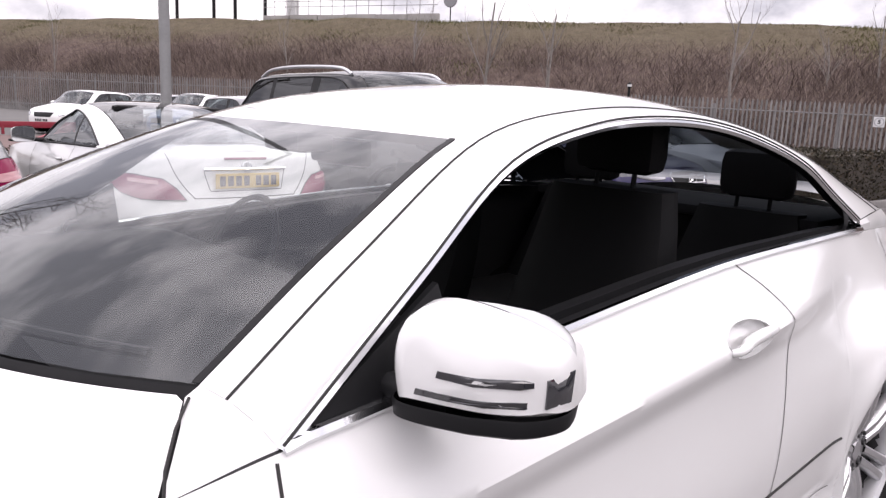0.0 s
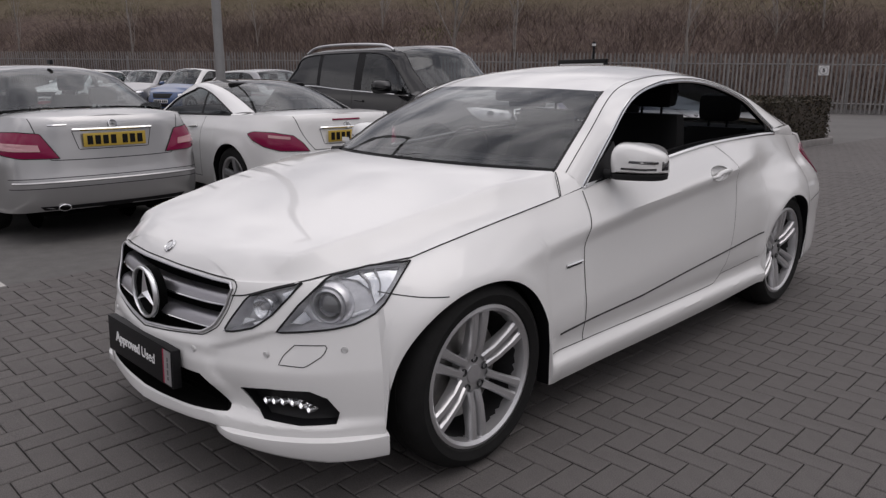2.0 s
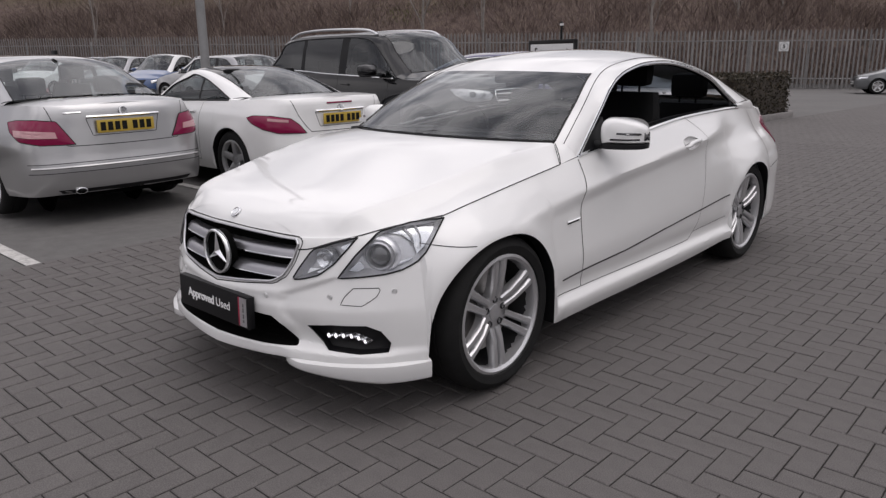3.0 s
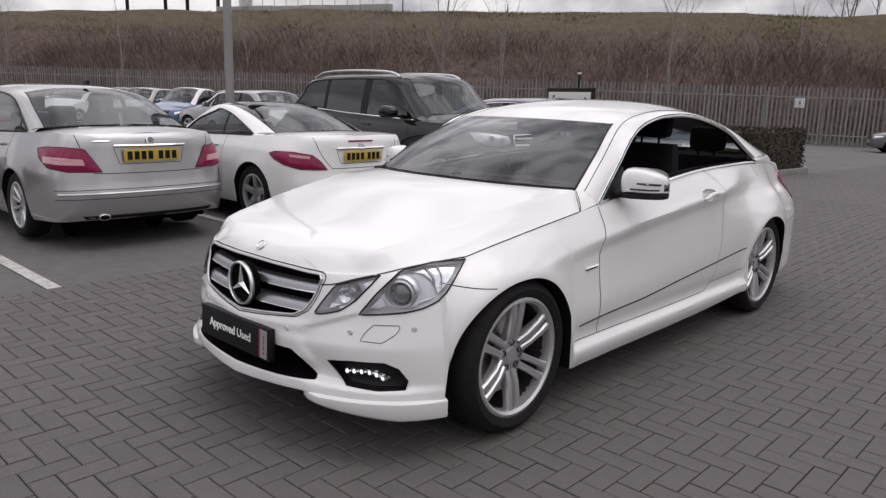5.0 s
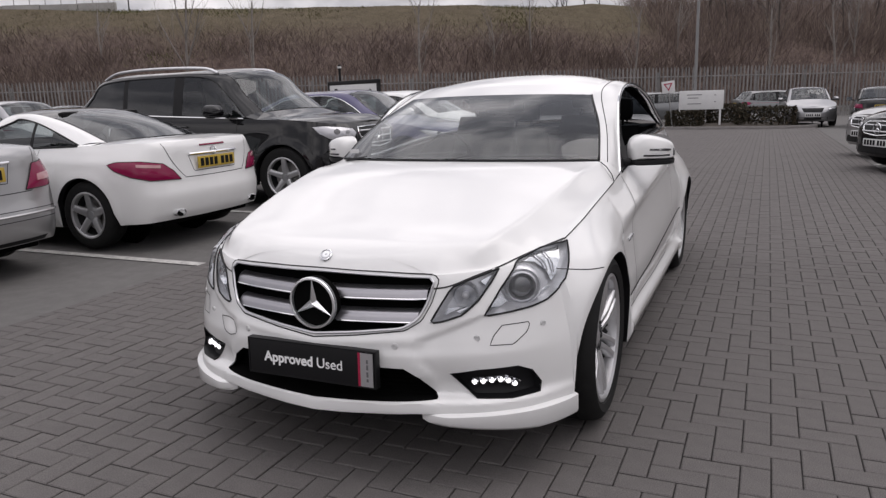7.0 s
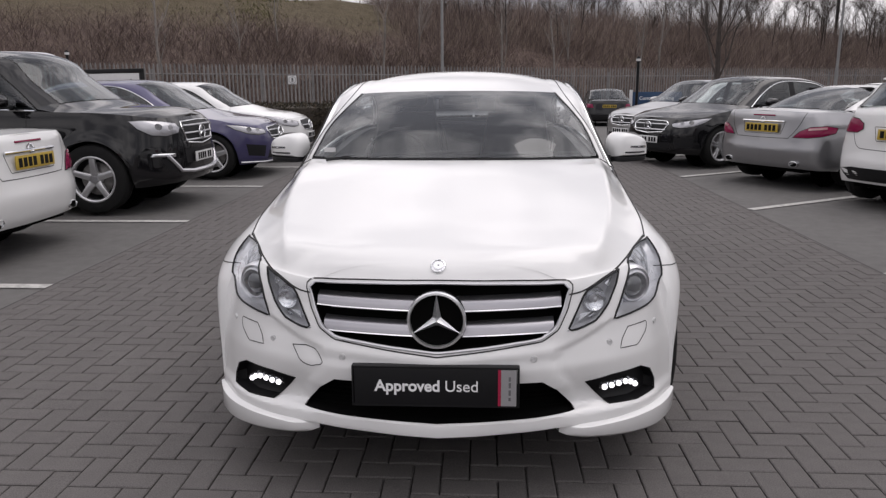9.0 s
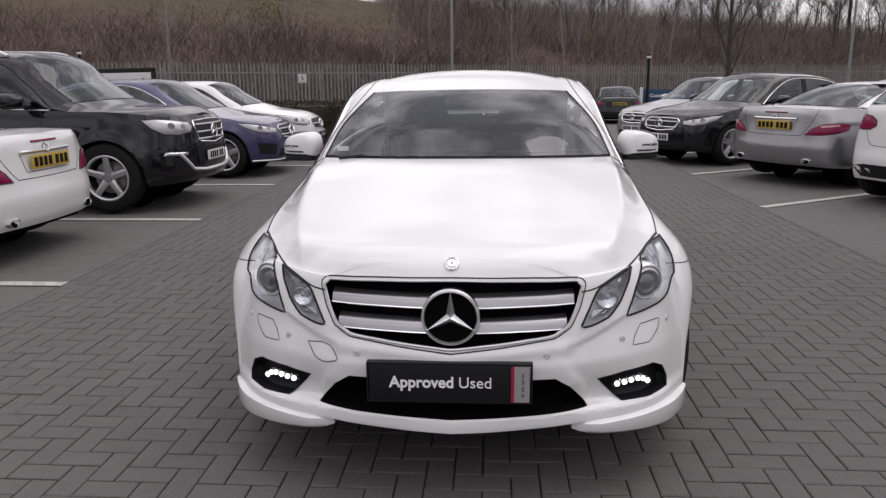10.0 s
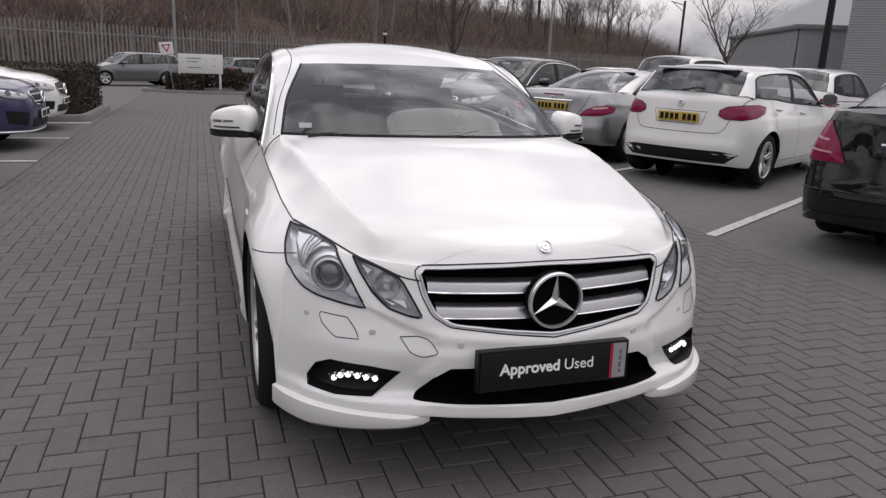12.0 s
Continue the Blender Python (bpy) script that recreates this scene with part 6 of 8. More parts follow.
def white_roadster(at, mat=M_WHITE, roof=M_BLACK, label="white two-seat roadster with a dark hard top, tail to the aisle", bars=7,
                   lamp=((0.415, 0.630), (0.48, 0.715), (0.57, 0.785), (0.76, 0.815), (0.95, 0.815), (1.02, 0.790), (0.97, 0.735), (0.86, 0.680), (0.70, 0.640))):
    r = thing("roadster_car", label, "car", "parked cars", at=at)
    c = car_spec(mat, base=2.43, nose=-0.85, tail=3.28, w=0.905, zf=0.70, zcowl=0.97, belt0=0.91, belt1=0.945, roof=1.30, cowl=0.55, header=1.12, rear_header=1.75, deck=2.45,
                 deck_z=1.00, ztail=0.975, hub=0.32, doors=(0.70, 1.80), cols=150, rows=22, rear_seats=False, roof_paint=roof, seat_y=1.55, seat_h=0.48,
                 rear_w=(0.62, 0.645, 0.68), panes=[(-9, 1.62, M_GLASS), (1.62, 1.68, M_TRIM), (1.68, 99, M_GLASS)])
    t, _ = build_car(r, c)
    shut_lines(r, t, c, (0.70, 1.80))
    finish_rear(r, t, c, lamp, [(M_TAIL_W, [(0.60, 0.772), (0.80, 0.790), (0.80, 0.765), (0.60, 0.745)])], 0.765, bars,
                boot=[(0.58, 0.965), (0.52, 0.80), (0.42, 0.66), (0.33, 0.64)], pipes=[(-0.52, 0.32, 0.045), (0.52, 0.32, 0.045)], badge_z=0.865, third=0.925)
    for sd in (1, -1):
        door_mirror(r, (sd * 0.99, 0.88, 0.98), sd, mat, 0.9)
    return r


def black_suv(at):
    r = thing("suv_car", "black five-door off-roader with silver roof rails, nose to the aisle", "car", "parked cars", at=at)
    d = (0.66, 1.72, 2.68)
    c = car_spec(M_BLACK, base=2.915, nose=-0.88, tail=3.92, w=0.955, zf=1.01, zcowl=1.19, belt0=1.11, belt1=1.18, roof=1.74, cowl=0.38, header=1.05, rear_header=3.10, deck=3.62,
                 deck_z=1.22, ztail=1.19, hub=0.375, floor=0.27, rim=0.245, doors=d, cols=150, rows=22, glass=M_PRIVACY, seat_h=0.62,
                 panes=[(-9, 1.66, M_GLASS), (1.66, 1.79, M_TRIM), (1.79, 2.62, M_PRIVACY), (2.62, 2.70, M_TRIM), (2.70, 99, M_PRIVACY)], belt_mat=M_CHROME, seat_y=1.6)
    t, _ = build_car(r, c)
    shut_lines(r, t, c, d)
    finish_front(r, t, c, [(0.0, 0.965), (0.38, 0.955), (0.42, 0.90), (0.35, 0.73), (0.0, 0.70)], [(0.42, 0.900), (0.45, 0.845), (0.62, 0.815), (0.78, 0.830), (0.90, 0.900), (0.96, 0.985), (0.84, 0.990), (0.62, 0.970), (0.46, 0.945)], 3, plate_z=0.56, bars=6)
    lamp_wrap(r, t, c, [(0.52, 0.625), (0.80, 0.635), (0.82, 0.600), (0.53, 0.585)], "q", M_LAMP, "fog_lamp", label="slim daytime lamp in a bright strip")
    skid = [(-0.66, 0.60), (-0.52, 0.43), (-0.30, 0.405), (0.30, 0.405), (0.52, 0.43), (0.66, 0.60)]
    part("skid_plate", bead(t, skid, "-y", 0.022, 1, 0.006), M_SATIN, r, "silver skid strip")
    both(r, "corner_intake", M_TRIM, lambda sd: decal(t, [(sd * 0.50, 0.56), (sd * 0.74, 0.57), (sd * 0.66, 0.44), (sd * 0.54, 0.44)], "-y", off=0.003, depth=0.02))
    part("lower_intake", decal(t, [(-0.42, 0.66), (-0.40, 0.50), (0.40, 0.50), (0.42, 0.66)], "-y", off=0.003, depth=0.02), M_TRIM, r)
    for sd in (1, -1):
        door_mirror(r, (sd * 1.06, 0.86, 1.21), sd, M_BLACK, 1.1)
        rail = curve3([(0.64, 1.12, 1.685), (0.65, 1.35, 1.755), (0.65, 2.2, 1.775), (0.64, 2.85, 1.745), (0.63, 3.12, 1.655)], np.linspace(0, 1, 24))
        g = tube(rail, 0.019, 8)
        part("roof_rail", g if sd > 0 else mirror(g), M_SATIN, r)
    return r


def saloon_front(at, mat, label, w=0.905, wheel="five", sport=True):
    """A newer saloon seen from its nose."""
    r = thing("saloon_car", label, "car", "parked cars", at=at)
    d = (0.68, 1.70, 2.62)
    c = car_spec(mat, base=2.84, nose=-0.80, tail=3.89, w=w, zf=0.76, zcowl=0.99, belt0=0.93, belt1=0.99, roof=1.44, cowl=0.50, header=1.18, rear_header=2.4, deck=3.2, hub=0.33, rim=0.235,
                 doors=d, cols=140, rows=20, wheel=wheel, belt_mat=M_CHROME, frame_mat=M_CHROME)
    t, _ = build_car(r, c)
    shut_lines(r, t, c, d)
    finish_front(r, t, c, [(0.0, 0.735), (0.33, 0.725), (0.40, 0.68), (0.32, 0.56), (0.0, 0.535)], [(0.44, 0.690), (0.45, 0.645), (0.60, 0.625), (0.78, 0.650), (0.94, 0.715), (1.03, 0.785), (0.90, 0.775), (0.68, 0.735)], 2,
                 fog=[(0.52, 0.46), (0.78, 0.50), (0.76, 0.33), (0.56, 0.30)], plate_z=0.43, bars=7)
    part("lower_intake", decal(t, [(-0.45, 0.39), (-0.50, 0.27), (0.50, 0.27), (0.45, 0.39)], "-y", off=0.003, depth=0.02), M_TRIM, r)
    if sport:
        part("front_splitter", bead(t, [(-0.80, 0.235), (-0.45, 0.225), (0.45, 0.225), (0.80, 0.235)], "-y", 0.012, 1, 0.012), M_SATIN, r)
    for sd in (1, -1):
        door_mirror(r, (sd * (w + 0.09), 0.92, 1.02), sd, mat, 0.9)
    return r


def hatch(at, mat, label, rear=True):
    """A compact five-door hatchback."""
    r = thing("hatchback_car", label, "car", "parked cars", at=at)
    d = (0.70, 1.72, 2.52)
    c = car_spec(mat, base=2.70, nose=-0.88, tail=3.41, w=0.89, zf=0.76, zcowl=1.00, belt0=0.93, belt1=1.03, roof=1.43, cowl=0.42, header=1.10, rear_header=2.85, deck=3.17, deck_z=1.10,
                 ztail=1.06, hub=0.32, rim=0.22, doors=d, cols=150, rows=22, deck_bow=0.06, wheel="twin5", glass=M_REAR, rear_w=(0.650, 0.680, 0.705),
                 panes=[(-9, 1.66, M_GLASS), (1.66, 1.78, M_TRIM), (1.78, 2.48, M_GLASS), (2.48, 2.54, M_TRIM), (2.54, 99, M_GLASS)])
    c["bow_y"] = [(0.42, 0.18), (1.10, 0.10), (1.9, 0.0), (2.85, -0.07), (3.17, -0.10)]
    t, _ = build_car(r, c)
    shut_lines(r, t, c, d)
    if rear:
        finish_rear(r, t, c, [(0.43, 0.845), (0.44, 0.905), (0.52, 0.950), (0.70, 0.970), (0.90, 0.975), (1.02, 0.950), (1.00, 0.885), (0.88, 0.830), (0.68, 0.800), (0.50, 0.805)], [], 0.80, 7, chrome=False,
                    boot=[(0.72, 1.03), (0.60, 0.80), (0.52, 0.66), (0.35, 0.63)], badge_z=0.96)
        part("rear_diffuser", decal(t, [(-0.74, 0.40), (-0.60, 0.29), (0.60, 0.29), (0.74, 0.40), (0.55, 0.43), (-0.55, 0.43)], "y", off=0.004, depth=0.02), M_TRIM, r)
        part("roof_spoiler", box(0, 2.96, 1.375, 1.02, 0.16, 0.026, 0.010), mat, r)
        part("rear_wiper", tube([(0.0, 3.36, 1.115), (-0.18, 3.33, 1.15), (-0.26, 3.32, 1.14)], 0.010, 6), M_TRIM, r)
    else:
        finish_front(r, t, c, [(0.0, 0.735), (0.33, 0.725), (0.40, 0.68), (0.30, 0.56), (0.0, 0.54)], [(0.44, 0.700), (0.45, 0.640), (0.60, 0.620), (0.80, 0.650), (0.96, 0.735), (1.05, 0.815), (0.90, 0.800), (0.66, 0.745)], 1,
                     fog=[(0.52, 0.46), (0.78, 0.48), (0.76, 0.35), (0.56, 0.33)], plate_z=0.45)
        part("lower_intake", decal(t, [(-0.45, 0.40), (-0.50, 0.29), (0.50, 0.29), (0.45, 0.40)], "-y", off=0.003, depth=0.02), M_TRIM, r)
    for sd in (1, -1):
        door_mirror(r, (sd * 0.985, 0.88, 1.03), sd, mat, 0.9)
    return r


def limousine(at):
    r = thing("limousine_car", "large black saloon with its tail to the aisle", "car", "parked cars", at=at)
    d = (0.70, 1.80, 2.85)
    c = car_spec(M_BLACK, base=3.035, nose=-0.90, tail=4.15, w=0.935, zf=0.76, zcowl=1.02, belt0=0.95, belt1=1.02, roof=1.47, cowl=0.45, header=1.15, rear_header=2.55, deck=3.35, deck_z=1.14,
                 ztail=1.10, hub=0.34, rim=0.235, doors=d, cols=140, rows=22)
    t, _ = build_car(r, c)
    shut_lines(r, t, c, d)
    finish_rear(r, t, c, [(0.50, 0.720), (0.58, 0.880), (0.70, 1.030), (0.82, 1.000), (0.93, 0.900), (1.00, 0.780), (0.96, 0.735), (0.75, 0.715)], [(M_TAIL_W, [(0.62, 0.80), (0.90, 0.81), (0.91, 0.795), (0.61, 0.785)]), (M_TAIL_W, [(0.66, 0.89), (0.84, 0.90), (0.85, 0.885), (0.655, 0.875)])],
                0.80, 7, boot=[(0.66, 1.03), (0.60, 0.80), (0.55, 0.66), (0.40, 0.64)], badge_z=0.98)
    part("bumper_strip", bead(t, [(-0.88, 0.50), (-0.5, 0.515), (0.5, 0.515), (0.88, 0.50)], "y", 0.008, 1, 0.004), M_TRIM, r)
    for sd in (1, -1):
        door_mirror(r, (sd * 1.03, 0.9, 1.05), sd, M_BLACK, 0.9)
    return r


def plain_car(x, y, turn, mat, label, **kw):
    """A car that stays far off."""
    r = thing("parked_car", label, "car", "cars in the distance", at=park(x, y, turn))
    d = (0.66, 1.66, min(2.56, kw.get("base", 2.76) - 0.2))
    c = car_spec(mat, doors=d, cols=84, rows=12, **kw)
    t, _ = build_car(r, c)
    shut_lines(r, t, c, d, handles=False)
    zf, zt = [p[2] for p in (c["ring"][0], c["ring"][-1])]
    lamp_set(r, t, [(0.52, zf - 0.05), (0.80, zf - 0.0), (0.80, zf - 0.09), (0.55, zf - 0.14)], "-y", M_LAMP, "head_lamp")
    part("grille", decal(t, [(-0.38, zf - 0.03), (-0.30, zf - 0.18), (0.30, zf - 0.18), (0.38, zf - 0.03)], "-y", rings=2), M_TRIM, r)
    part("lower_intake", decal(t, [(-0.5, 0.36), (-0.5, 0.26), (0.5, 0.26), (0.5, 0.36)], "-y", rings=2), M_TRIM, r)
    lamp_set(r, t, [(0.84, zt - 0.10), (0.84, zt - 0.25), (0.58, zt - 0.26), (0.62, zt - 0.12)], "y", M_TAIL, "tail_lamp")
    p = project(t, [(0, 0.44)], "-y", 1, 0.014)[0]
    plate(r, float(p[1]), 0.44, "front", 7, M_PLATE_W)
    p = project(t, [(0, zt - 0.2)], "y", 1, 0.016)[0]
    plate(r, float(p[1]) + 0.01, zt - 0.2, "rear", 7, M_YELLOW)
    for sd in (1, -1):
        door_mirror(r, (sd * 0.98, 0.86, 1.0), sd, mat, 0.85)
    return r


HATCH = dict(tail=3.45, rear_header=2.8, deck=3.16, deck_z=1.08, ztail=1.05, roof=1.46, deck_bow=0.05)
MINI = dict(tail=2.75, base=2.2, nose=-0.62, rear_header=2.05, deck=2.5, deck_z=1.08, ztail=1.05, roof=1.50, deck_bow=0.05, w=0.80)
ESTATE = dict(tail=3.85, rear_header=3.2, deck=3.55, deck_z=1.05, ztail=1.02, roof=1.47, deck_bow=0.05)
SUV = dict(tail=3.7, rear_header=2.95, deck=3.35, deck_z=1.22, ztail=1.18, zf=0.95, zcowl=1.16, belt0=1.08, belt1=1.16, roof=1.72, hub=0.36, floor=0.25, deck_bow=0.05)
plain_car(-5.3, 33.9, -65.0, M_GREY, "grey estate car parked along the fence", **ESTATE)
plain_car(3.0, 37.6, 115.0, M_GREY, "dark grey hatchback parked along the fence", **HATCH)
plain_car(2.9, 28.4, 4.0, M_GREYSILVER, "grey saloon facing the aisle near the island")
plain_car(5.2, 29.3, 176.0, M_BLACK, "black saloon seen from its tail near the hoarding")
plain_car(-28.8, 5.2, IN + 20, M_WHITE, "white hatchback in the far bay row", **HATCH)
plain_car(-25.7, 7.3, IN - 55, M_WHITE, "white hatchback in the far bay row", **HATCH)
plain_car(-27.9, 9.9, IN - 55, M_GREY, "dark grey saloon in the far bay row")
plain_car(-25.3, 9.6, IN - 55, M_GREYSILVER, "grey compact hatchback in the far bay row", **HATCH)
plain_car(-21.7, 9.5, IN - 60, M_BLUE, "blue compact car with pale pillars in the far bay row", pillar_paint=M_WHITE, roof_paint=M_WHITE, **MINI)
plain_car(-25.1, 13.3, IN - 55, M_WHITE, "white compact car in the far bay row", **MINI)
plain_car(-20.9, 12.5, IN - 55, M_GREY, "dark hatchback in the far bay row", **HATCH)
plain_car(-24.0, 18.6, IN - 25, M_GREY, "dark hatchback in the far bay row", **HATCH)
plain_car(-22.8, 21.0, IN - 25, M_GREYSILVER, "grey silver saloon in the far bay row")
plain_car(-19.7, 9.9, OUT + 15, M_SILVER, "silver saloon with red tail lamps in the middle bay row")
plain_car(-12.8, 8.6, IN, M_GREYSILVER, "grey hatchback behind the off-roader", **HATCH)
plain_car(12.3, 14.2, R_OUT, M_WHITE, "white off-roader in the second angled row", **SUV)
plain_car(12.2, 10.0, R_OUT, M_WHITE, "white hatchback in the second angled row", **HATCH)
plain_car(16.2, 21.6, R_OUT, M_RED, "maroon saloon in the second angled row")
plain_car(12.6, 18.4, R_OUT, M_WHITE, "white saloon in the second angled row")
plain_car(15.0, 8.8, R_OUT, M_GREY, "grey hatchback in the second angled row", **HATCH)

silver_saloon(park(-7.70, 0.62, OUT))
white_roadster(park(-6.80, 2.82, OUT))
black_suv(park(-4.05, 5.52, IN))
saloon_front(park(-3.87, 8.52, IN), M_PURPLE, "dark violet-blue saloon with a bright splitter, nose to the aisle")
hatch(park(-4.05, 11.0, IN), M_WHITE, "white hatchback parked with its nose to the aisle", rear=False)
hatch(park(7.42, 6.46, R_OUT), M_WHITE, "white hatchback parked at an angle, tail to the aisle")
white_roadster(park(4.55 + 0.875 * 2.43, 7.4 + 0.485 * 2.43, R_OUT), M_GREYSILVER, M_GREYSILVER, "grey silver two-seat roadster with its hard top up",
               lamp=((0.42, 0.655), (0.50, 0.735), (0.62, 0.790), (0.80, 0.805), (0.92, 0.780), (0.90, 0.715), (0.76, 0.675), (0.60, 0.655)))
saloon_front(park(3.6, 9.95, R_IN), M_BLACK, "black saloon with chrome window trim, nose to the aisle", wheel="twin5", sport=False)
saloon_front(park(3.7, 12.9, R_IN), M_SILVER, "light silver saloon parked with its nose to the aisle", sport=False)
limousine(park(7.34, 2.90, R_OUT))

# ---- fence ----
PALE, PITCH = 2.85, 0.205


def palisade(s0, s1):
    """Pointed steel pales on two rails, with posts."""
    f = thing("palisade_fence", "weathered grey steel palisade fence with pointed pales", "fence", kind="structure")
    vs, fs = [], []
    n = 0
    for i in range(int((s1 - s0) / PITCH)):
        s = s0 + i * PITCH
        x, y = fence_xy(s)
        z0 = gz(x, y) + 0.03
        h = PALE + random.uniform(-0.015, 0.015)
        lean = random.uniform(-0.008, 0.008)
        w = 0.045
        a, b = FENCE_D * w, FENCE_N * 0.012
        for (k, zz) in ((1.0, z0), (1.0, z0 + h - 0.12), (0.25, z0 + h)):
            for u, v in ((-1, 1), (0, -1), (1, 1)):
                q = np.array([x, y]) + a * u * k - b * v * -1 + FENCE_D * lean * (zz - z0)
                vs.append((q[0], q[1], zz))
        for r in range(2):
            fs += [(n + 3 * r, n + 3 * r + 1, n + 3 * r + 4, n + 3 * r + 3), (n + 3 * r + 1, n + 3 * r + 2, n + 3 * r + 5, n + 3 * r + 4)]
        n += 9
    p = part("pales", (np.array(vs), fs), M_FENCE, f, smooth=False)
    p["kind"] = "stuff"
    for hz in (0.5, 2.35):
        pts = [fence_xy(s, 0.03) for s in np.arange(s0, s1, 2.75)]
        part("fence_rail", tube([(x, y, gz(x, y) + hz) for x, y in pts], 0.032, 4), M_FENCE, f, smooth=False)
    s = s0
    while s < s1:
        x, y = fence_xy(s, 0.07)
        part("fence_post", box(x, y, gz(x, y) + 1.3, 0.12, 0.07, 2.6), M_FENCE, f, smooth=False)
        s += 2.75
    return f


palisade(-70.0, 95.0)


# ---- posts, signs, hedges ----
M_HEDGE = Mat("clipped hedge leaf")
hc = M_HEDGE.ramp(M_HEDGE.island(), [(0.0, (0.018, 0.016, 0.011)), (0.6, (0.040, 0.036, 0.023)), (1.0, (0.070, 0.052, 0.036))])
M_HEDGE = M_HEDGE.set(color=hc, rough=0.8, spec=0.2).m
M_TWIG = Mat("bramble twig")
tc = M_TWIG.ramp(M_TWIG.island(), [(0.0, (0.072, 0.054, 0.052)), (0.4, (0.142, 0.108, 0.098)), (0.8, (0.215, 0.168, 0.144)), (1.0, (0.31, 0.25, 0.21))])
M_TWIG = M_TWIG.set(color=tc, rough=0.95, spec=0.1).m
M_DRYGRASS = Mat("dry grass blade")
dc = M_DRYGRASS.ramp(M_DRYGRASS.island(), [(0.0, (0.075, 0.075, 0.036)), (0.5, (0.135, 0.128, 0.065)), (1.0, (0.215, 0.195, 0.115))])
M_DRYGRASS = M_DRYGRASS.set(color=dc, rough=0.95, spec=0.1).m
M_BARK = plain("grey birch bark", (0.20, 0.18, 0.165), 0.9, var=0.45, scale=5, bump=0.4, bscale=20)
M_BARK_DARK = plain("dark bark", (0.055, 0.045, 0.040), 0.95, var=0.35, scale=5, bump=0.4, bscale=20)
M_CLAD = plain("grey profiled cladding", (0.30, 0.31, 0.32), 0.5, 0.2, var=0.06, scale=0.4)
M_SIGNW = plain("white sign face", (0.62, 0.62, 0.62), 0.5, var=0.05)
M_SIGNB = plain("navy sign face", (0.012, 0.045, 0.11), 0.5)
M_REDP = plain("red painted barrier", (0.22, 0.015, 0.03), 0.5)
M_BROWN = plain("red-brown surfacing", (0.13, 0.085, 0.078), 0.9, var=0.2, scale=1.0, bump=0.2)
M_CONC = plain("weathered concrete", (0.30, 0.29, 0.275), 0.9, var=0.2, scale=0.7)
M_SOIL = plain("bare soil", (0.045, 0.036, 0.028), 0.95, var=0.4, scale=3, bump=0.5)


def lamp_post(x, y, h, r, label, mat=M_POST):
    p = thing("lamp_post", label, "lamp post", at=pose(x, y, gz(x, y)))
    part("pole", tube([(0, 0, 0), (0, 0, 1.0), (0, 0, 1.02), (0, 0, h)], [r * 1.25, r * 1.25, r, r * 0.75], 14), mat, p)
    part("base_plate", box(0, 0, 0.012, r * 5, r * 5, 0.024, 0.004), mat, p)
    part("access_door", box(0, -r * 1.22, 0.55, r * 1.2, 0.01, 0.4, 0.003), mat, p)
    part("lamp_head", box(0, -0.30, h + 0.02, 0.22, 0.62, 0.10, 0.03), mat, p)
    return p


lamp_post(-8.72, 4.25, 8.0, 0.075, "tall galvanised grey lamp post in the planting strip")
lamp_post(-2.10, 38.0, 8.0, 0.085, "tall grey lamp post by the island")
lamp_post(20.0, 40.4, 8.0, 0.085, "tall grey lamp post beside the fence")


def small_lamp(x, y, h):
    p = thing("path_lamp", "black slim post with a small lamp head", "lamp post", "path lamps", at=pose(x, y, gz(x, y)))
    part("pole", tube([(0, 0, 0), (0, 0, h - 0.25)], 0.06, 10), M_TRIM, p)
    part("lamp_head", lathe([(0.05, h - 0.26), (0.09, h - 0.22), (0.09, h - 0.08), (0.03, h)], 12, "z"), M_TRIM, p)
    part("lamp_glass", lathe([(0.092, h - 0.20), (0.094, h - 0.10)], 12, "z"), M_PLATE_W, p)


small_lamp(-17.9, 28.8, 3.2)
small_lamp(6.7, 29.3, 2.75)
black_pole = lamp_post(15.2, 13.6, 7.5, 0.10, "tall black post near the showroom", M_TRIM)


def speed_sign():
    x, y = fence_xy(0.35, -0.10)
    a = math.degrees(math.atan2(FENCE_D[1], FENCE_D[0]))
    s = thing("speed_sign", "square white speed limit sign fixed on the fence", "sign", at=pose(x, y, gz(x, y) + 2.06, 0, 0, a))
    part("plate", box(0, 0, 0, 0.46, 0.02, 0.46, 0.006), M_SIGNW, s)
    part("ring", moved(lathe([(0.172, -0.014), (0.185, -0.016), (0.197, -0.014), (0.197, 0.0), (0.172, 0.0)], 28, "y"), Matrix.Translation((0, 0, 0))), M_LAMP_GREY, s)
    part("numeral", moved(text_mesh("5", 0.25, 0.010), Matrix.Translation((0, -0.014, 0))), M_INK, s, smooth=False)


speed_sign()


def entrance_sign():
    s = thing("direction_sign", "black framed board with a white entrance panel", "sign", at=pose(-9.05, 14.9, gz(0, 14.9), 0, 0, -26))
    part("frame", join(box(0, 0.02, 1.79, 2.5, 0.08, 0.10, 0.01), box(-1.2, 0.02, 1.0, 0.10, 0.08, 1.60, 0.01), box(1.2, 0.02, 1.0, 0.10, 0.08, 1.60, 0.01), box(0, 0.02, 0.95, 2.3, 0.08, 0.08, 0.01)), M_TRIM, s)
    part("panel", box(0, 0, 1.36, 2.3, 0.03, 0.74, 0.004), M_SIGNW, s, "white panel")
    part("lettering", moved(text_mesh("Entrance", 0.34, 0.004), Matrix.Translation((-0.30, -0.02, 1.50))), M_INK, s, smooth=False)
    part("arrow", moved(text_mesh(">", 0.34, 0.006), Matrix.Translation((0.92, -0.02, 1.50))), M_INK, s, smooth=False)


entrance_sign()


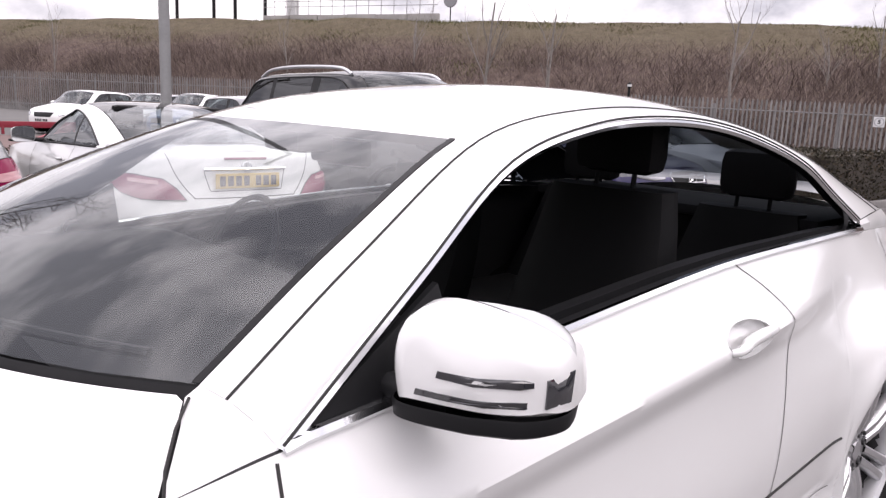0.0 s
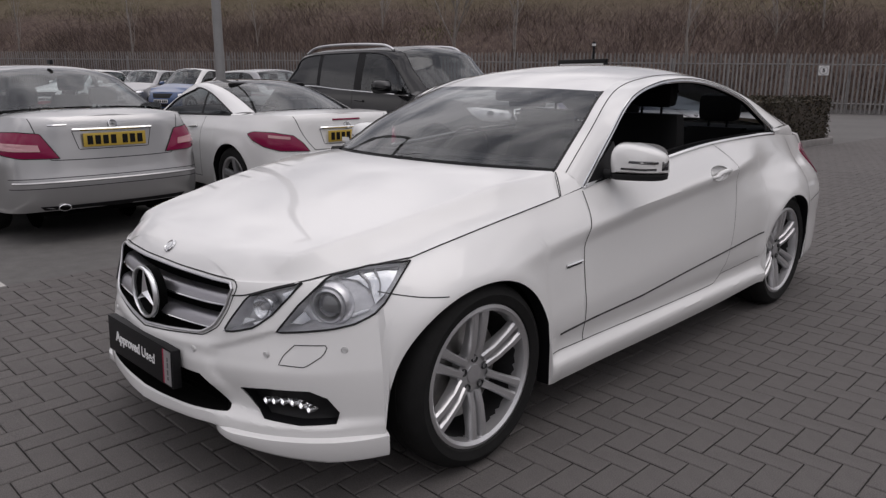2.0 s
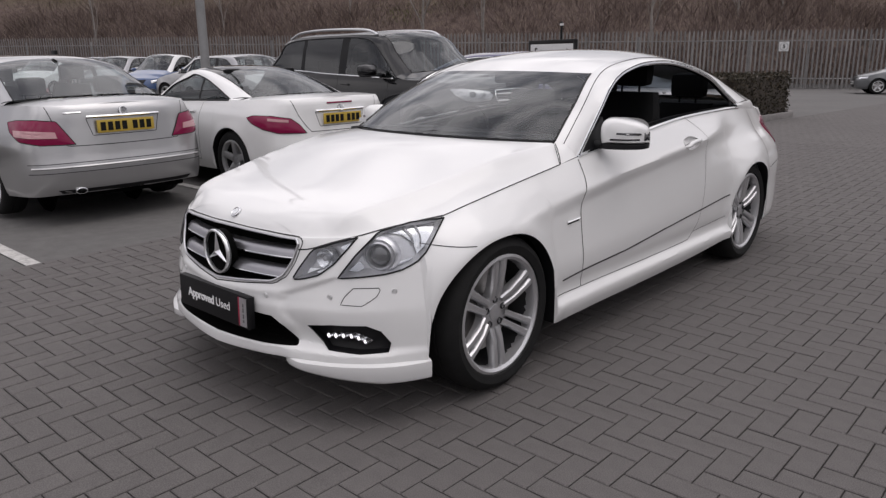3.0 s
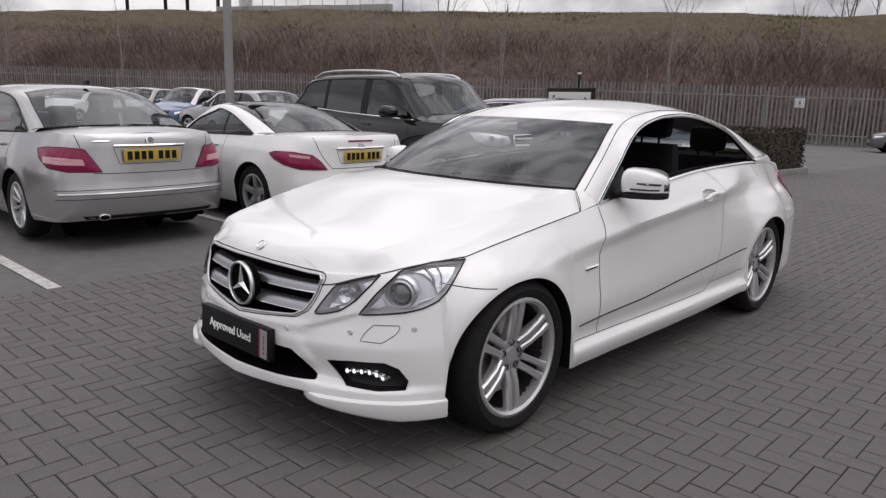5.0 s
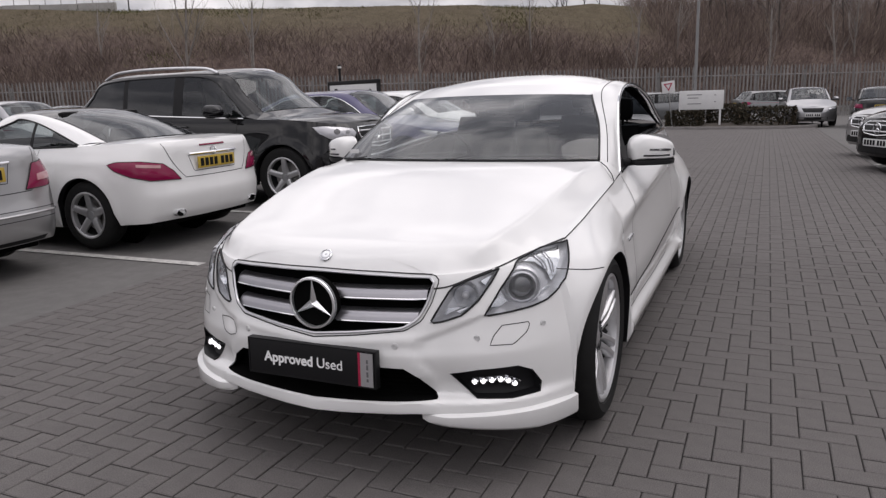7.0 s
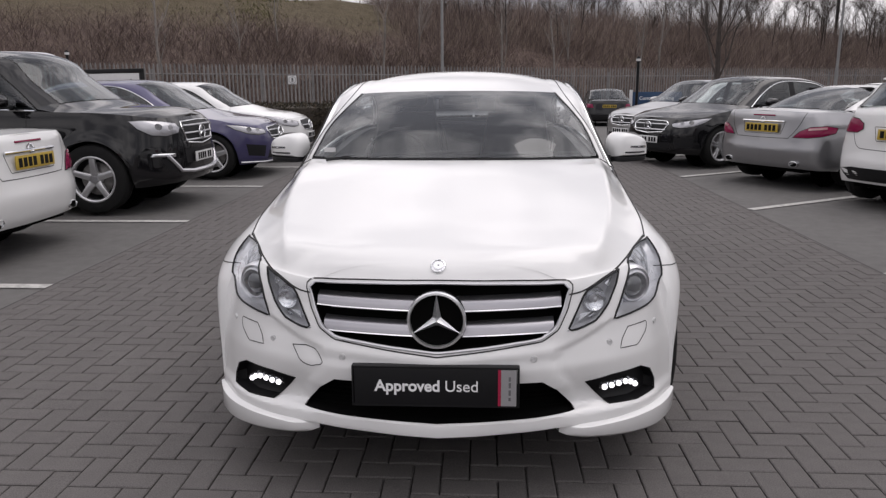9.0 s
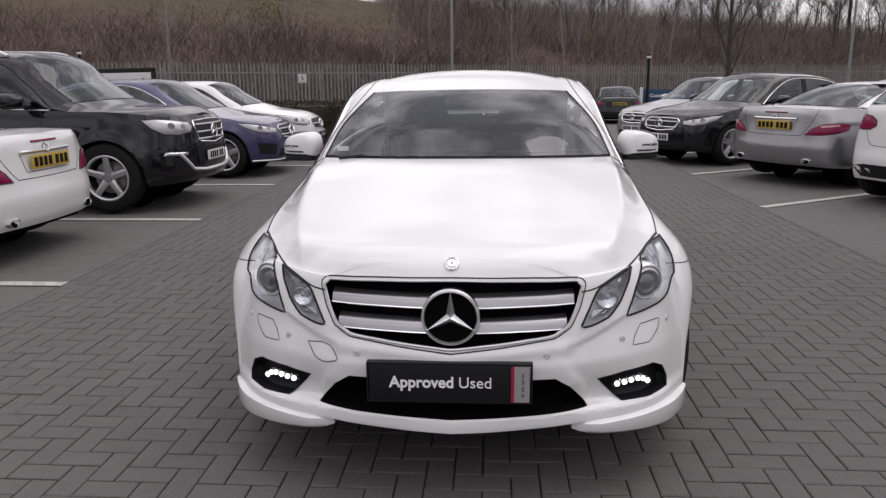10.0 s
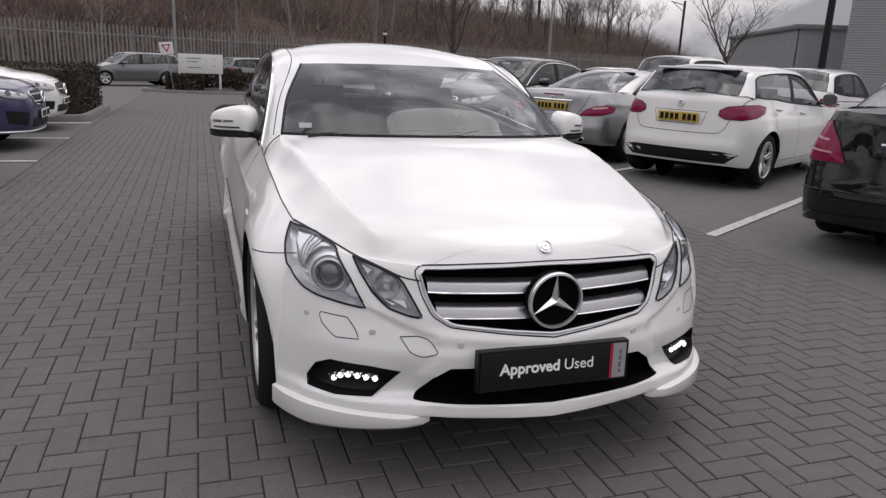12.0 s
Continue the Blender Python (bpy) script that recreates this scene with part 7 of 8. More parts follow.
def parking_hoarding():
    s = thing("parking_hoarding", "low navy blue hoarding with white words", "sign", at=pose(7.75, 30.2, gz(0, 30.2), 0, 0, -13))
    part("panel", box(0, 0, 0.80, 2.10, 0.05, 0.95, 0.01), M_SIGNB, s)
    part("post", box(-1.10, 0, 0.68, 0.14, 0.10, 1.36, 0.01), M_PLATE_W, s)
    part("post", box(1.08, 0, 0.62, 0.06, 0.06, 1.24, 0.01), M_TRIM, s)
    part("lettering", moved(text_mesh("Customer Parking", 0.20, 0.003), Matrix.Translation((0.0, -0.03, 1.0))), M_WINK, s, smooth=False)


parking_hoarding()


def leaf_mass(name, boxes, count, size, mat, root, seed):
    """Many small leaf blades filling boxes (x0, x1, y0, y1, z0, z1), thickest at the skin."""
    rng = np.random.default_rng(seed)
    vs = []
    for x0, x1, y0, y1, z0, z1 in boxes:
        n = count
        u = rng.random((n, 3))
        side = rng.integers(0, 5, n)
        u[side == 0, 2] = 1 - rng.random((side == 0).sum()) * 0.12
        u[side == 1, 0] = 1 - rng.random((side == 1).sum()) * 0.06
        u[side == 2, 0] = rng.random((side == 2).sum()) * 0.06
        u[side == 3, 1] = rng.random((side == 3).sum()) * 0.06
        u[side == 4, 1] = 1 - rng.random((side == 4).sum()) * 0.06
        p = np.stack([x0 + (x1 - x0) * u[:, 0], y0 + (y1 - y0) * u[:, 1], z0 + (z1 - z0) * u[:, 2]], -1)
        p += rng.normal(0, 0.025, p.shape)
        a, b = rng.normal(0, 1, (n, 3)), rng.normal(0, 1, (n, 3))
        a /= np.linalg.norm(a, axis=1)[:, None]
        b -= (a * b).sum(1)[:, None] * a
        b /= np.linalg.norm(b, axis=1)[:, None]
        sz = size * (0.6 + 0.8 * rng.random(n))[:, None]
        vs.append(np.stack([p - a * sz, p + b * sz * 0.5, p + a * sz, p - b * sz * 0.5], 1).reshape(-1, 3))
    v = np.vstack(vs)
    f = np.arange(len(v)).reshape(-1, 4)
    return part(name, (v, f), mat, root, smooth=False)


def hedge_box(name, label, x0, x1, y0, y1, h, count, seed):
    z = gz(0, (y0 + y1) / 2)
    r = thing(name, label, "hedge")
    part("inner_mass", box((x0 + x1) / 2, (y0 + y1) / 2, z + h / 2, x1 - x0 - 0.12, y1 - y0 - 0.12, h - 0.08, 0.05), M_SOIL, r)
    lf = leaf_mass("leaves", [(x0, x1, y0, y1, z + 0.02, z + h)], count, 0.030, M_HEDGE, r, seed)
    lf["kind"] = "stuff"
    return r


hedge_box("box_hedge", "clipped dark brown-green hedge at the end of the bay row", -8.6, -3.25, 13.2, 16.6, 0.98, 34000, 3)
hedge_box("low_hedge", "low dark shrubs in the planting strip between bay rows", -10.6, -8.95, -8.0, 3.4, 0.55, 9000, 4)
hedge_box("low_hedge", "low dark shrubs in the planting strip between bay rows", -10.6, -8.95, 5.0, 13.0, 0.50, 5000, 5)


def kerb_run(pts, name="kerb", h=0.11, w=0.13, label="concrete kerb"):
    q = np.array(pts, float)
    d = np.gradient(q, axis=0)
    d /= np.linalg.norm(d, axis=1)[:, None]
    nn = np.stack([-d[:, 1], d[:, 0]], -1) * w / 2
    rows = []
    for p, n2 in zip(q, nn):
        z = gz(p[0], p[1]) - 0.03
        for k, zz in ((-1, z), (-1, z + h), (-0.8, z + h + 0.02), (0.8, z + h + 0.02), (1, z + h), (1, z)):
            rows.append((*(p + n2 * k), zz))
    ob = new(name, mesh_of(name, np.array(rows), grid_faces(len(q), 6), M_KERB))
    return tagged(ob, label, "kerb", "kerbs", "structure")


kerb_run([(-8.6, 12.45), (-5.0, 12.45), (-3.45, 12.45), (-3.18, 12.62), (-3.12, 13.0), (-3.15, 16.4), (-3.3, 16.85), (-3.8, 17.0), (-8.6, 17.0)], label="pale concrete kerb round the hedge bed")


def island():
    r = thing("planted_island", "raised planted island with low dark shrubs and a kerb", "planting bed")
    a = np.linspace(0, 2 * np.pi, 48, endpoint=False)
    xs = 0.0 + 3.1 * np.sign(np.cos(a)) * np.abs(np.cos(a)) ** 0.8
    ys = 28.2 + 2.3 * np.sin(a) + 0.16 * xs * -0.6
    kerb_run([*zip(xs, ys), (xs[0], ys[0])], label="dark concrete kerb round the island")
    zz = gz(0, 28.2)
    c = np.array([(0.0, 28.2, zz + 0.16)])
    v = np.vstack([np.stack([xs * 0.98, ys, np.full(48, zz + 0.08)], -1), c])
    part("soil", (v, [(i, (i + 1) % 48, 48) for i in range(48)]), M_SOIL, r)
    for bx in ((-2.2, -0.9, 27.0, 28.6, 0.55), (0.3, 2.4, 27.2, 28.8, 0.65), (-0.8, 0.6, 28.4, 29.6, 0.75)):
        leaf_mass("shrub", [(bx[0], bx[1], bx[2], bx[3], zz + 0.1, zz + 0.1 + bx[4])], 2600, 0.06, M_HEDGE, r, int(bx[0] * 10) + 50)
    return r


island()


def info_board():
    s = thing("info_board", "white board on two legs standing in the island", "sign", at=pose(-0.95, 27.4, gz(0, 27.4) + 0.05, 0, 0, 2))
    part("panel", box(0, 0, 1.02, 1.62, 0.06, 0.72, 0.008), M_SIGNW, s)
    for sx in (-0.78, 0.70):
        part("leg", box(sx, 0.02, 0.42, 0.075, 0.07, 0.95, 0.006), M_SIGNW, s)
    for z, w, x in ((1.22, 0.55, -0.25), (1.10, 0.40, -0.30), (0.88, 0.50, -0.25), (1.20, 0.06, 0.50), (0.95, 0.06, 0.50)):
        part("text_bar", box(x, -0.034, z, w, 0.004, 0.035), M_LAMP_GREY, s, smooth=False)
    t = thing("give_way_sign", "white give way triangle sign on a leaning thin post", "sign", at=pose(-1.95, 27.0, gz(0, 27.0) + 0.05, 0, -7, 0))
    part("post", tube([(0, 0.03, 0), (0, 0.03, 1.75)], 0.025, 8), M_POST, t)
    part("plate", box(0, 0, 1.55, 0.48, 0.02, 0.44, 0.006), M_SIGNW, t)
    tri = [(-0.17, 1.69), (0.17, 1.69), (0.0, 1.40)]
    inn = [(-0.10, 1.65), (0.10, 1.65), (0.0, 1.48)]
    part("triangle", prism(tri, -0.006, "y", -0.011), M_CRIMSON, t, smooth=False)
    part("triangle_field", prism(inn, -0.004, "y", -0.018), M_SIGNW, t, smooth=False)


info_board()


def red_barrier(p0, p1):
    q0, q1 = np.array(p0, float), np.array(p1, float)
    l = np.linalg.norm(q1 - q0)
    r = thing("red_barrier", "low red painted barrier rail on short posts", "barrier", "red barriers", at=pose(*q0, 0, 0, 0, math.degrees(math.atan2(*(q1 - q0)[::-1]))))
    part("rail", box(l / 2, 0, 0.30, l, 0.07, 0.20, 0.02), M_REDP, r)
    for k in np.arange(0.3, l, 1.8):
        part("post", box(k, 0, 0.12, 0.08, 0.08, 0.24, 0.01), M_REDP, r)


red_barrier((-24.6, 1.5), (-24.8, 7.5))
red_barrier((-24.8, 7.5), (-13.6, 3.5))
bay = new("brown_surface", mesh_of("brown_surface", *prism([(-24.5, -3), (-13.0, -3), (-13.0, 3.2), (-24.6, 7.2)], 0.006, "z", -0.028), M_BROWN))
tagged(bay, "red-brown surfaced yard behind the barrier", "paving", kind="structure")

# ---- railway things on the bank ----


def bank_z(s, off):
    x, y = fence_xy(s, off)
    return x, y, gz(x, y) + bank_height(s, off)


def rail_deck():
    r = thing("rail_parapet", "pale concrete parapet with a metal handrail on the bank", "parapet")
    x0, y0, z0 = bank_z(-47.0, 18.0)
    ang = math.degrees(math.atan2(FENCE_D[1], FENCE_D[0]))
    m = pose(x0, y0, z0 - 0.4, 0, 0, ang)
    for k in range(6):
        part("parapet_panel", moved(box(1.45 + k * 2.9, 0, 0.40 + 0.03 * (k % 2), 2.84, 0.3, 0.85, 0.02), m), M_CONC, r)
    for hz in (1.55, 2.0, 2.45):
        part("handrail", moved(tube([(0, 0, hz), (17.2, 0, hz)], 0.03, 6), m), M_POST, r)
    for k in np.arange(0, 17.3, 1.2):
        part("rail_post", moved(tube([(k, 0, 0.7), (k, 0, 2.48)], 0.03, 6), m), M_POST, r)
    part("cabinet", moved(box(2.6, 0.8, 2.0, 0.9, 0.7, 3.6, 0.03), m), M_PLATE_W, r)
    part("signal_disc", moved(lathe([(0.001, -0.05), (0.55, -0.05), (0.6, 0.0), (0.55, 0.05), (0.001, 0.05)], 20, "y"), m @ Matrix.Translation((18.3, 0, 1.9))), M_LAMP_GREY, r)
    part("signal_post", moved(tube([(18.3, 0.1, 0), (18.3, 0.1, 1.9)], 0.05, 6), m), M_TRIM, r)


rail_deck()
for s, h in ((-58.0, 8.0), (-53.5, 8.5), (-51.0, 8.0), (-47.6, 8.5), (62.0, 7.5), (95.0, 8.5)):
    x, y, z = bank_z(s, 19.0)
    p = thing("line_mast", "dark steel railway mast on the bank", "mast", "railway masts", at=pose(x, y, z - 0.5))
    part("mast", box(0, 0, h / 2, 0.26, 0.26, h, 0.02), M_TRIM, p)
    if s > 0:
        part("arm", tube([(0, 0, h - 0.6), (-2.4, 0, h - 0.2)], 0.06, 6), M_TRIM, p)
        part("stay", tube([(0, 0, h - 1.6), (-2.0, 0, h - 0.3)], 0.04, 6), M_TRIM, p)


# ---- bare trees ----
def tree_mesh(seed, height, spread, depth, dens=1.0, trunk=0.09, fork=0.32, reach=1.0):
    """A leafless tree: trunk and twigs as separate geometry."""
    rng = random.Random(seed)
    trunk_geo, limb_geo = [], []

    def grow(p, d, length, r, level):
        n = 5 if level < 2 else 3
        pts = [p]
        q, dd = Vector(p), Vector(d)
        for _ in range(n):
            dd = (dd + Vector((rng.uniform(-1, 1), rng.uniform(-1, 1), rng.uniform(-0.3, 0.9))) * (0.10 if level == 0 else 0.20)).normalized()
            q = q + dd * (length / n)
            pts.append(tuple(q))
        rr = np.linspace(r, r * (0.45 if level < depth else 0.3), len(pts))
        (trunk_geo if level == 0 else limb_geo).append(tube(pts, rr, 7 if level == 0 else (4 if level < 2 else 3), cap=False))
        if level >= depth:
            return
        kids = int(rng.uniform(4, 7) * dens) if level == 0 else int(rng.uniform(3, 5.5) * dens)
        for i in range(kids):
            f = rng.uniform(fork if level == 0 else 0.2, 1.0)
            k = min(len(pts) - 2, int(f * n))
            base = Vector(pts[k]).lerp(Vector(pts[k + 1]), f * n - k if f * n - k <= 1 else 1.0)
            a = rng.uniform(0, 2 * math.pi)
            out = Vector((math.cos(a), math.sin(a), 0))
            nd = (dd * (1.1 - 0.25 * spread) + out * spread * rng.uniform(0.5, 1.0) + Vector((0, 0, 0.35))).normalized()
            grow(tuple(base), tuple(nd), length * rng.uniform(0.42, 0.68) * (reach if level == 0 else 1.0), max(0.006, float(np.interp(f, [0, 1], [r, r * 0.45])) * rng.uniform(0.35, 0.6)), level + 1)

    grow((0, 0, -0.2), (0, 0, 1), height * 0.72, trunk, 0)
    return join(*trunk_geo), join(*limb_geo)


def tree_kind(seed, height, spread, depth, mat, **kw):
    a, b = tree_mesh(seed, height, spread, depth, **kw)
    return mesh_of("trunk", *a, mat), mesh_of("crown", *b, mat)


def plant(kind, x, y, z, turn, scale, label, group):
    t = thing("bare_tree", label, "tree", group, at=pose(x, y, z, 0, 0, turn) @ Matrix.Scale(scale, 4))
    part("trunk", kind[0], None, t)
    part("crown", kind[1], None, t)
    return t


BIRCH = [tree_kind(k, 7.0, 0.75, 3, M_BARK, trunk=0.085, fork=0.15) for k in (11, 12, 13)]
WOOD = [tree_kind(k, 7.0, 0.95, 4, M_BARK_DARK, trunk=0.085, fork=0.06, dens=1.3) for k in (21, 22, 23, 24)]
for i, (s, off, sc) in enumerate(((-45.6, 4, 0.95), (-36, 6, 0.7), (-20.5, 5, 1.15), (-16.3, 4, 1.10), (-6.3, 4, 1.05), (-1.5, 7, 0.6), (1.0, 8, 0.75), (6.8, 4, 0.9), (11, 9, 0.7), (15.0, 4, 0.95),
                                  (19.6, 5, 0.9), (22.5, 8, 0.8), (26.1, 4, 0.95), (30, 7, 0.9), (-27, 8, 0.7), (-58, 5, 0.9))):
    x, y, z = bank_z(s, off)
    plant(BIRCH[i % 3], x, y, z, 70 * i, sc, "slender leafless birch growing on the bank", "birches on the bank")
rw = random.Random(5)
for i in range(100):
    s = rw.uniform(14, 76)
    off = rw.uniform(9, 30)
    x, y, z = bank_z(s, min(off, 22))
    plant(WOOD[i % 4], x, y, z, rw.uniform(0, 360), rw.uniform(0.45, 0.85) * (1 + max(0, s - 40) / 150), "leafless dark tree in the wood along the bank", "wood along the bank")
for i in range(6):
    x, y, z = bank_z(rw.uniform(4.5, 9), rw.uniform(19, 26))
    plant(WOOD[i % 4], x, y, z, rw.uniform(0, 360), rw.uniform(0.42, 0.6), "leafless dark tree in the wood along the bank", "wood along the bank")
big = tree_kind(31, 9.0, 0.9, 4, M_BARK_DARK, trunk=0.17, fork=0.22, dens=1.1)
plant(big, 11.8, 35.2, gz(0, 35.2), 20, 1.0, "large leafless tree standing before the fence", "yard trees")
wide = tree_kind(37, 3.3, 1.25, 4, M_BARK_DARK, trunk=0.16, fork=0.70, dens=1.2, reach=2.2)
plant(wide, 21.0, 24.6, gz(0, 24.6), 140, 1.0, "leafless spreading tree beside the grey building", "yard trees")


# one more beyond the planting strip, beside the silver saloon
plant(wide, -26.0, -1.0, gz(0, 0), 60, 2.2, "leafless spreading tree standing behind the bay row", "yard trees")


# ---- scrub on the bank ----
def scrub(name, label, n, mat, lo, hi, width, where, seed):
    """Thin blades and canes standing in tufts over the bank."""
    rng = np.random.default_rng(seed)
    s, off = where(rng, n)
    tuft = rng.normal(0, 0.35, (n, 2))
    s, off = s + tuft[:, 0], np.clip(off + tuft[:, 1], 1.5, 22)
    base = FENCE_A + s[:, None] * FENCE_D + off[:, None] * FENCE_N
    top = spline([(-200, 8.9), (-45, 8.9), (-6, 8.6), (22, 7.2), (50, 6.2), (76, 5.2), (100, 3.4), (300, 2.6)], s)
    f = np.clip((off - 1.2) / 15.5, 0, 1)
    z = slope(base[:, 0], base[:, 1]) + top * f ** 0.85 - 0.25
    h = rng.uniform(lo, hi, n)
    lean = rng.normal(0, 0.75 if hi < 2 else 0.55, (n, 2)) * h[:, None]
    w = rng.uniform(0.6, 1.4, n)[:, None] * width
    d = np.broadcast_to(FENCE_D, (n, 2)) * w
    v = np.zeros((n, 5, 3))
    midp = base + lean * 0.4
    v[:, 0, :2], v[:, 0, 2] = base - d, z
    v[:, 1, :2], v[:, 1, 2] = base + d, z
    v[:, 2, :2], v[:, 2, 2] = midp + d * 0.7, z + h * 0.55
    v[:, 3, :2], v[:, 3, 2] = midp - d * 0.7, z + h * 0.55
    v[:, 4, :2], v[:, 4, 2] = base + lean, z + h
    i = (np.arange(n) * 5)[:, None]
    f4 = [tuple(q) for q in np.hstack([i, i + 1, i + 2, i + 3])]
    f3 = [tuple(q) for q in np.hstack([i + 3, i + 2, i + 4])]
    ob = new(name, mesh_of(name, v.reshape(-1, 3), f4 + f3, mat, smooth=False))
    return tagged(ob, label, "scrub", kind="stuff")


def everywhere(rng, n):
    return rng.uniform(-85, 110, n), 1.5 + 11.5 * rng.random(n) ** 1.2


def bushes(rng, n):
    c = np.stack([rng.uniform(-85, 110, 260), 2 + 8.0 * rng.random(260) ** 1.3], -1)
    k = rng.integers(0, 260, n)
    p = c[k] + rng.normal(0, 1, (n, 2)) * np.array([1.4, 0.9])
    return p[:, 0], p[:, 1]


def crest(rng, n):
    return rng.uniform(-85, 110, n), 17.3 - 9.5 * rng.random(n) ** 1.3


scrub("bramble_scrub", "tangled brown bramble canes over the bank", 70000, M_TWIG, 0.2, 0.8, 0.016, everywhere, 1)
scrub("thorn_bushes", "dense purple-brown thorn bushes on the lower bank", 90000, M_TWIG, 0.5, 1.7, 0.013, bushes, 2)
def thicket(rng, n):
    s = 10 + 72 * rng.random(n)
    return s, 9 + 12 * rng.random(n)


scrub("thicket", "dense leafless twigs of the thicket along the ridge", 40000, M_TWIG, 0.8, 2.9, 0.010, thicket, 4)
scrub("rough_grass", "tufts of dry olive grass on the upper bank", 70000, M_DRYGRASS, 0.08, 0.30, 0.030, crest, 3)


# ---- grey buildings ----
def clad_building(name, label, p0, p1, depth, h, roof):
    q0, q1 = np.array(p0, float), np.array(p1, float)
    l = float(np.linalg.norm(q1 - q0))
    ang = math.degrees(math.atan2(*(q1 - q0)[::-1]))
    b = thing(name, label, "building", "grey buildings", at=pose(*q0, gz(0, q0[1]) - 0.05, 0, 0, ang))
    n = int(h / 0.11)
    rows = []
    for i in range(n + 1):
        for dz, dy in ((0.0, 0.0), (0.05, 0.0), (0.062, -0.028), (0.098, -0.028)):
            z = min(h, i * 0.11 + dz)
            rows.append((0.0, dy, z))
            rows.append((l, dy, z))
    v = np.array(rows)
    part("clad_wall", (v, [tuple(f) for f in grid_faces(len(rows) // 2, 2, flip=True)]), M_CLAD, b, smooth=False)
    part("wall_core", box(l / 2, depth / 2 + 0.05, h / 2, l - 0.02, depth, h), M_CLAD, b, smooth=False)
    part("roof_edge", box(l / 2, depth / 2, h + 0.12, l + 0.3, depth + 0.4, 0.26, 0.03), M_LAMP_GREY, b)
    part("roof_rise", prism([(0, h + 0.2), (l, h + 0.2), (l / 2, h + 0.2 + roof)], depth, "y", 0.0), M_CLAD, b, smooth=False)
    return b, l


b1, l1 = clad_building("warehouse", "low grey metal clad warehouse beyond the yard", (38.0, 46.0), (29.5, 30.0), 14, 4.3, 0.04)
b2, l2 = clad_building("showroom", "tall grey metal clad showroom building", (26.2, 23.6), (34.0, 12.0), 16, 7.6, 0.3)
w = part("window", box(2.8, -0.03, 4.4, 1.1, 0.08, 1.0, 0.01), M_TRIM, b2)
part("pane", box(2.8, -0.075, 4.4, 0.95, 0.01, 0.85), M_PRIVACY, w)
part("door", box(1.2, -0.03, 1.1, 1.8, 0.08, 2.2, 0.01), M_LAMP_GREY, b1)

# ---- markings and paving ----


def line(x0, y0, x1, y1, w=0.10, z=-0.024):
    d = np.array([x1 - x0, y1 - y0])
    d /= np.linalg.norm(d)
    nn = np.array([-d[1], d[0]]) * w / 2
    q = [(x0 - nn[0], y0 - nn[1]), (x1 - nn[0], y1 - nn[1]), (x1 + nn[0], y1 + nn[1]), (x0 + nn[0], y0 + nn[1])]
    g = prism(q, 0.004, "z", z)
    m = new("bay_line", mesh_of("bay_line", *g, M_LINE, smooth=False))
    return tagged(m, "scuffed white painted bay line on asphalt", "road marking", "bay lines", "structure")


for yy in (-3.1, -0.63, 1.8, 4.3, 6.95, 9.35, 11.8):
    line(-2.92, yy, -7.6, yy)
for yy in (-0.6, 2.28, 5.12, 8.03, 10.9, 13.8):
    line(3.10, yy, 3.10 + 4.6 * 0.857, yy + 4.6 * 0.515)

# ---- paving: herringbone blocks ----
BL, BW, GAP = 0.200, 0.100, 0.005


def herringbone(x0, x1, y0, y1):
    """Centres and turns of blocks laid in herringbone."""
    out = []
    for i in range(int(x0 / BW) - 2, int(x1 / BW) + 3):
        for j in range(int(y0 / BW) - 2, int(y1 / BW) + 3):
            k = (i - j) % 4
            if k == 0:
                out.append((i * BW + BW, j * BW + BW / 2, 0))
            elif k == 3:
                out.append((i * BW + BW / 2, j * BW + BW, 1))
    return [(x, y, t) for x, y, t in out if x0 <= x <= x1 and y0 <= y <= y1]


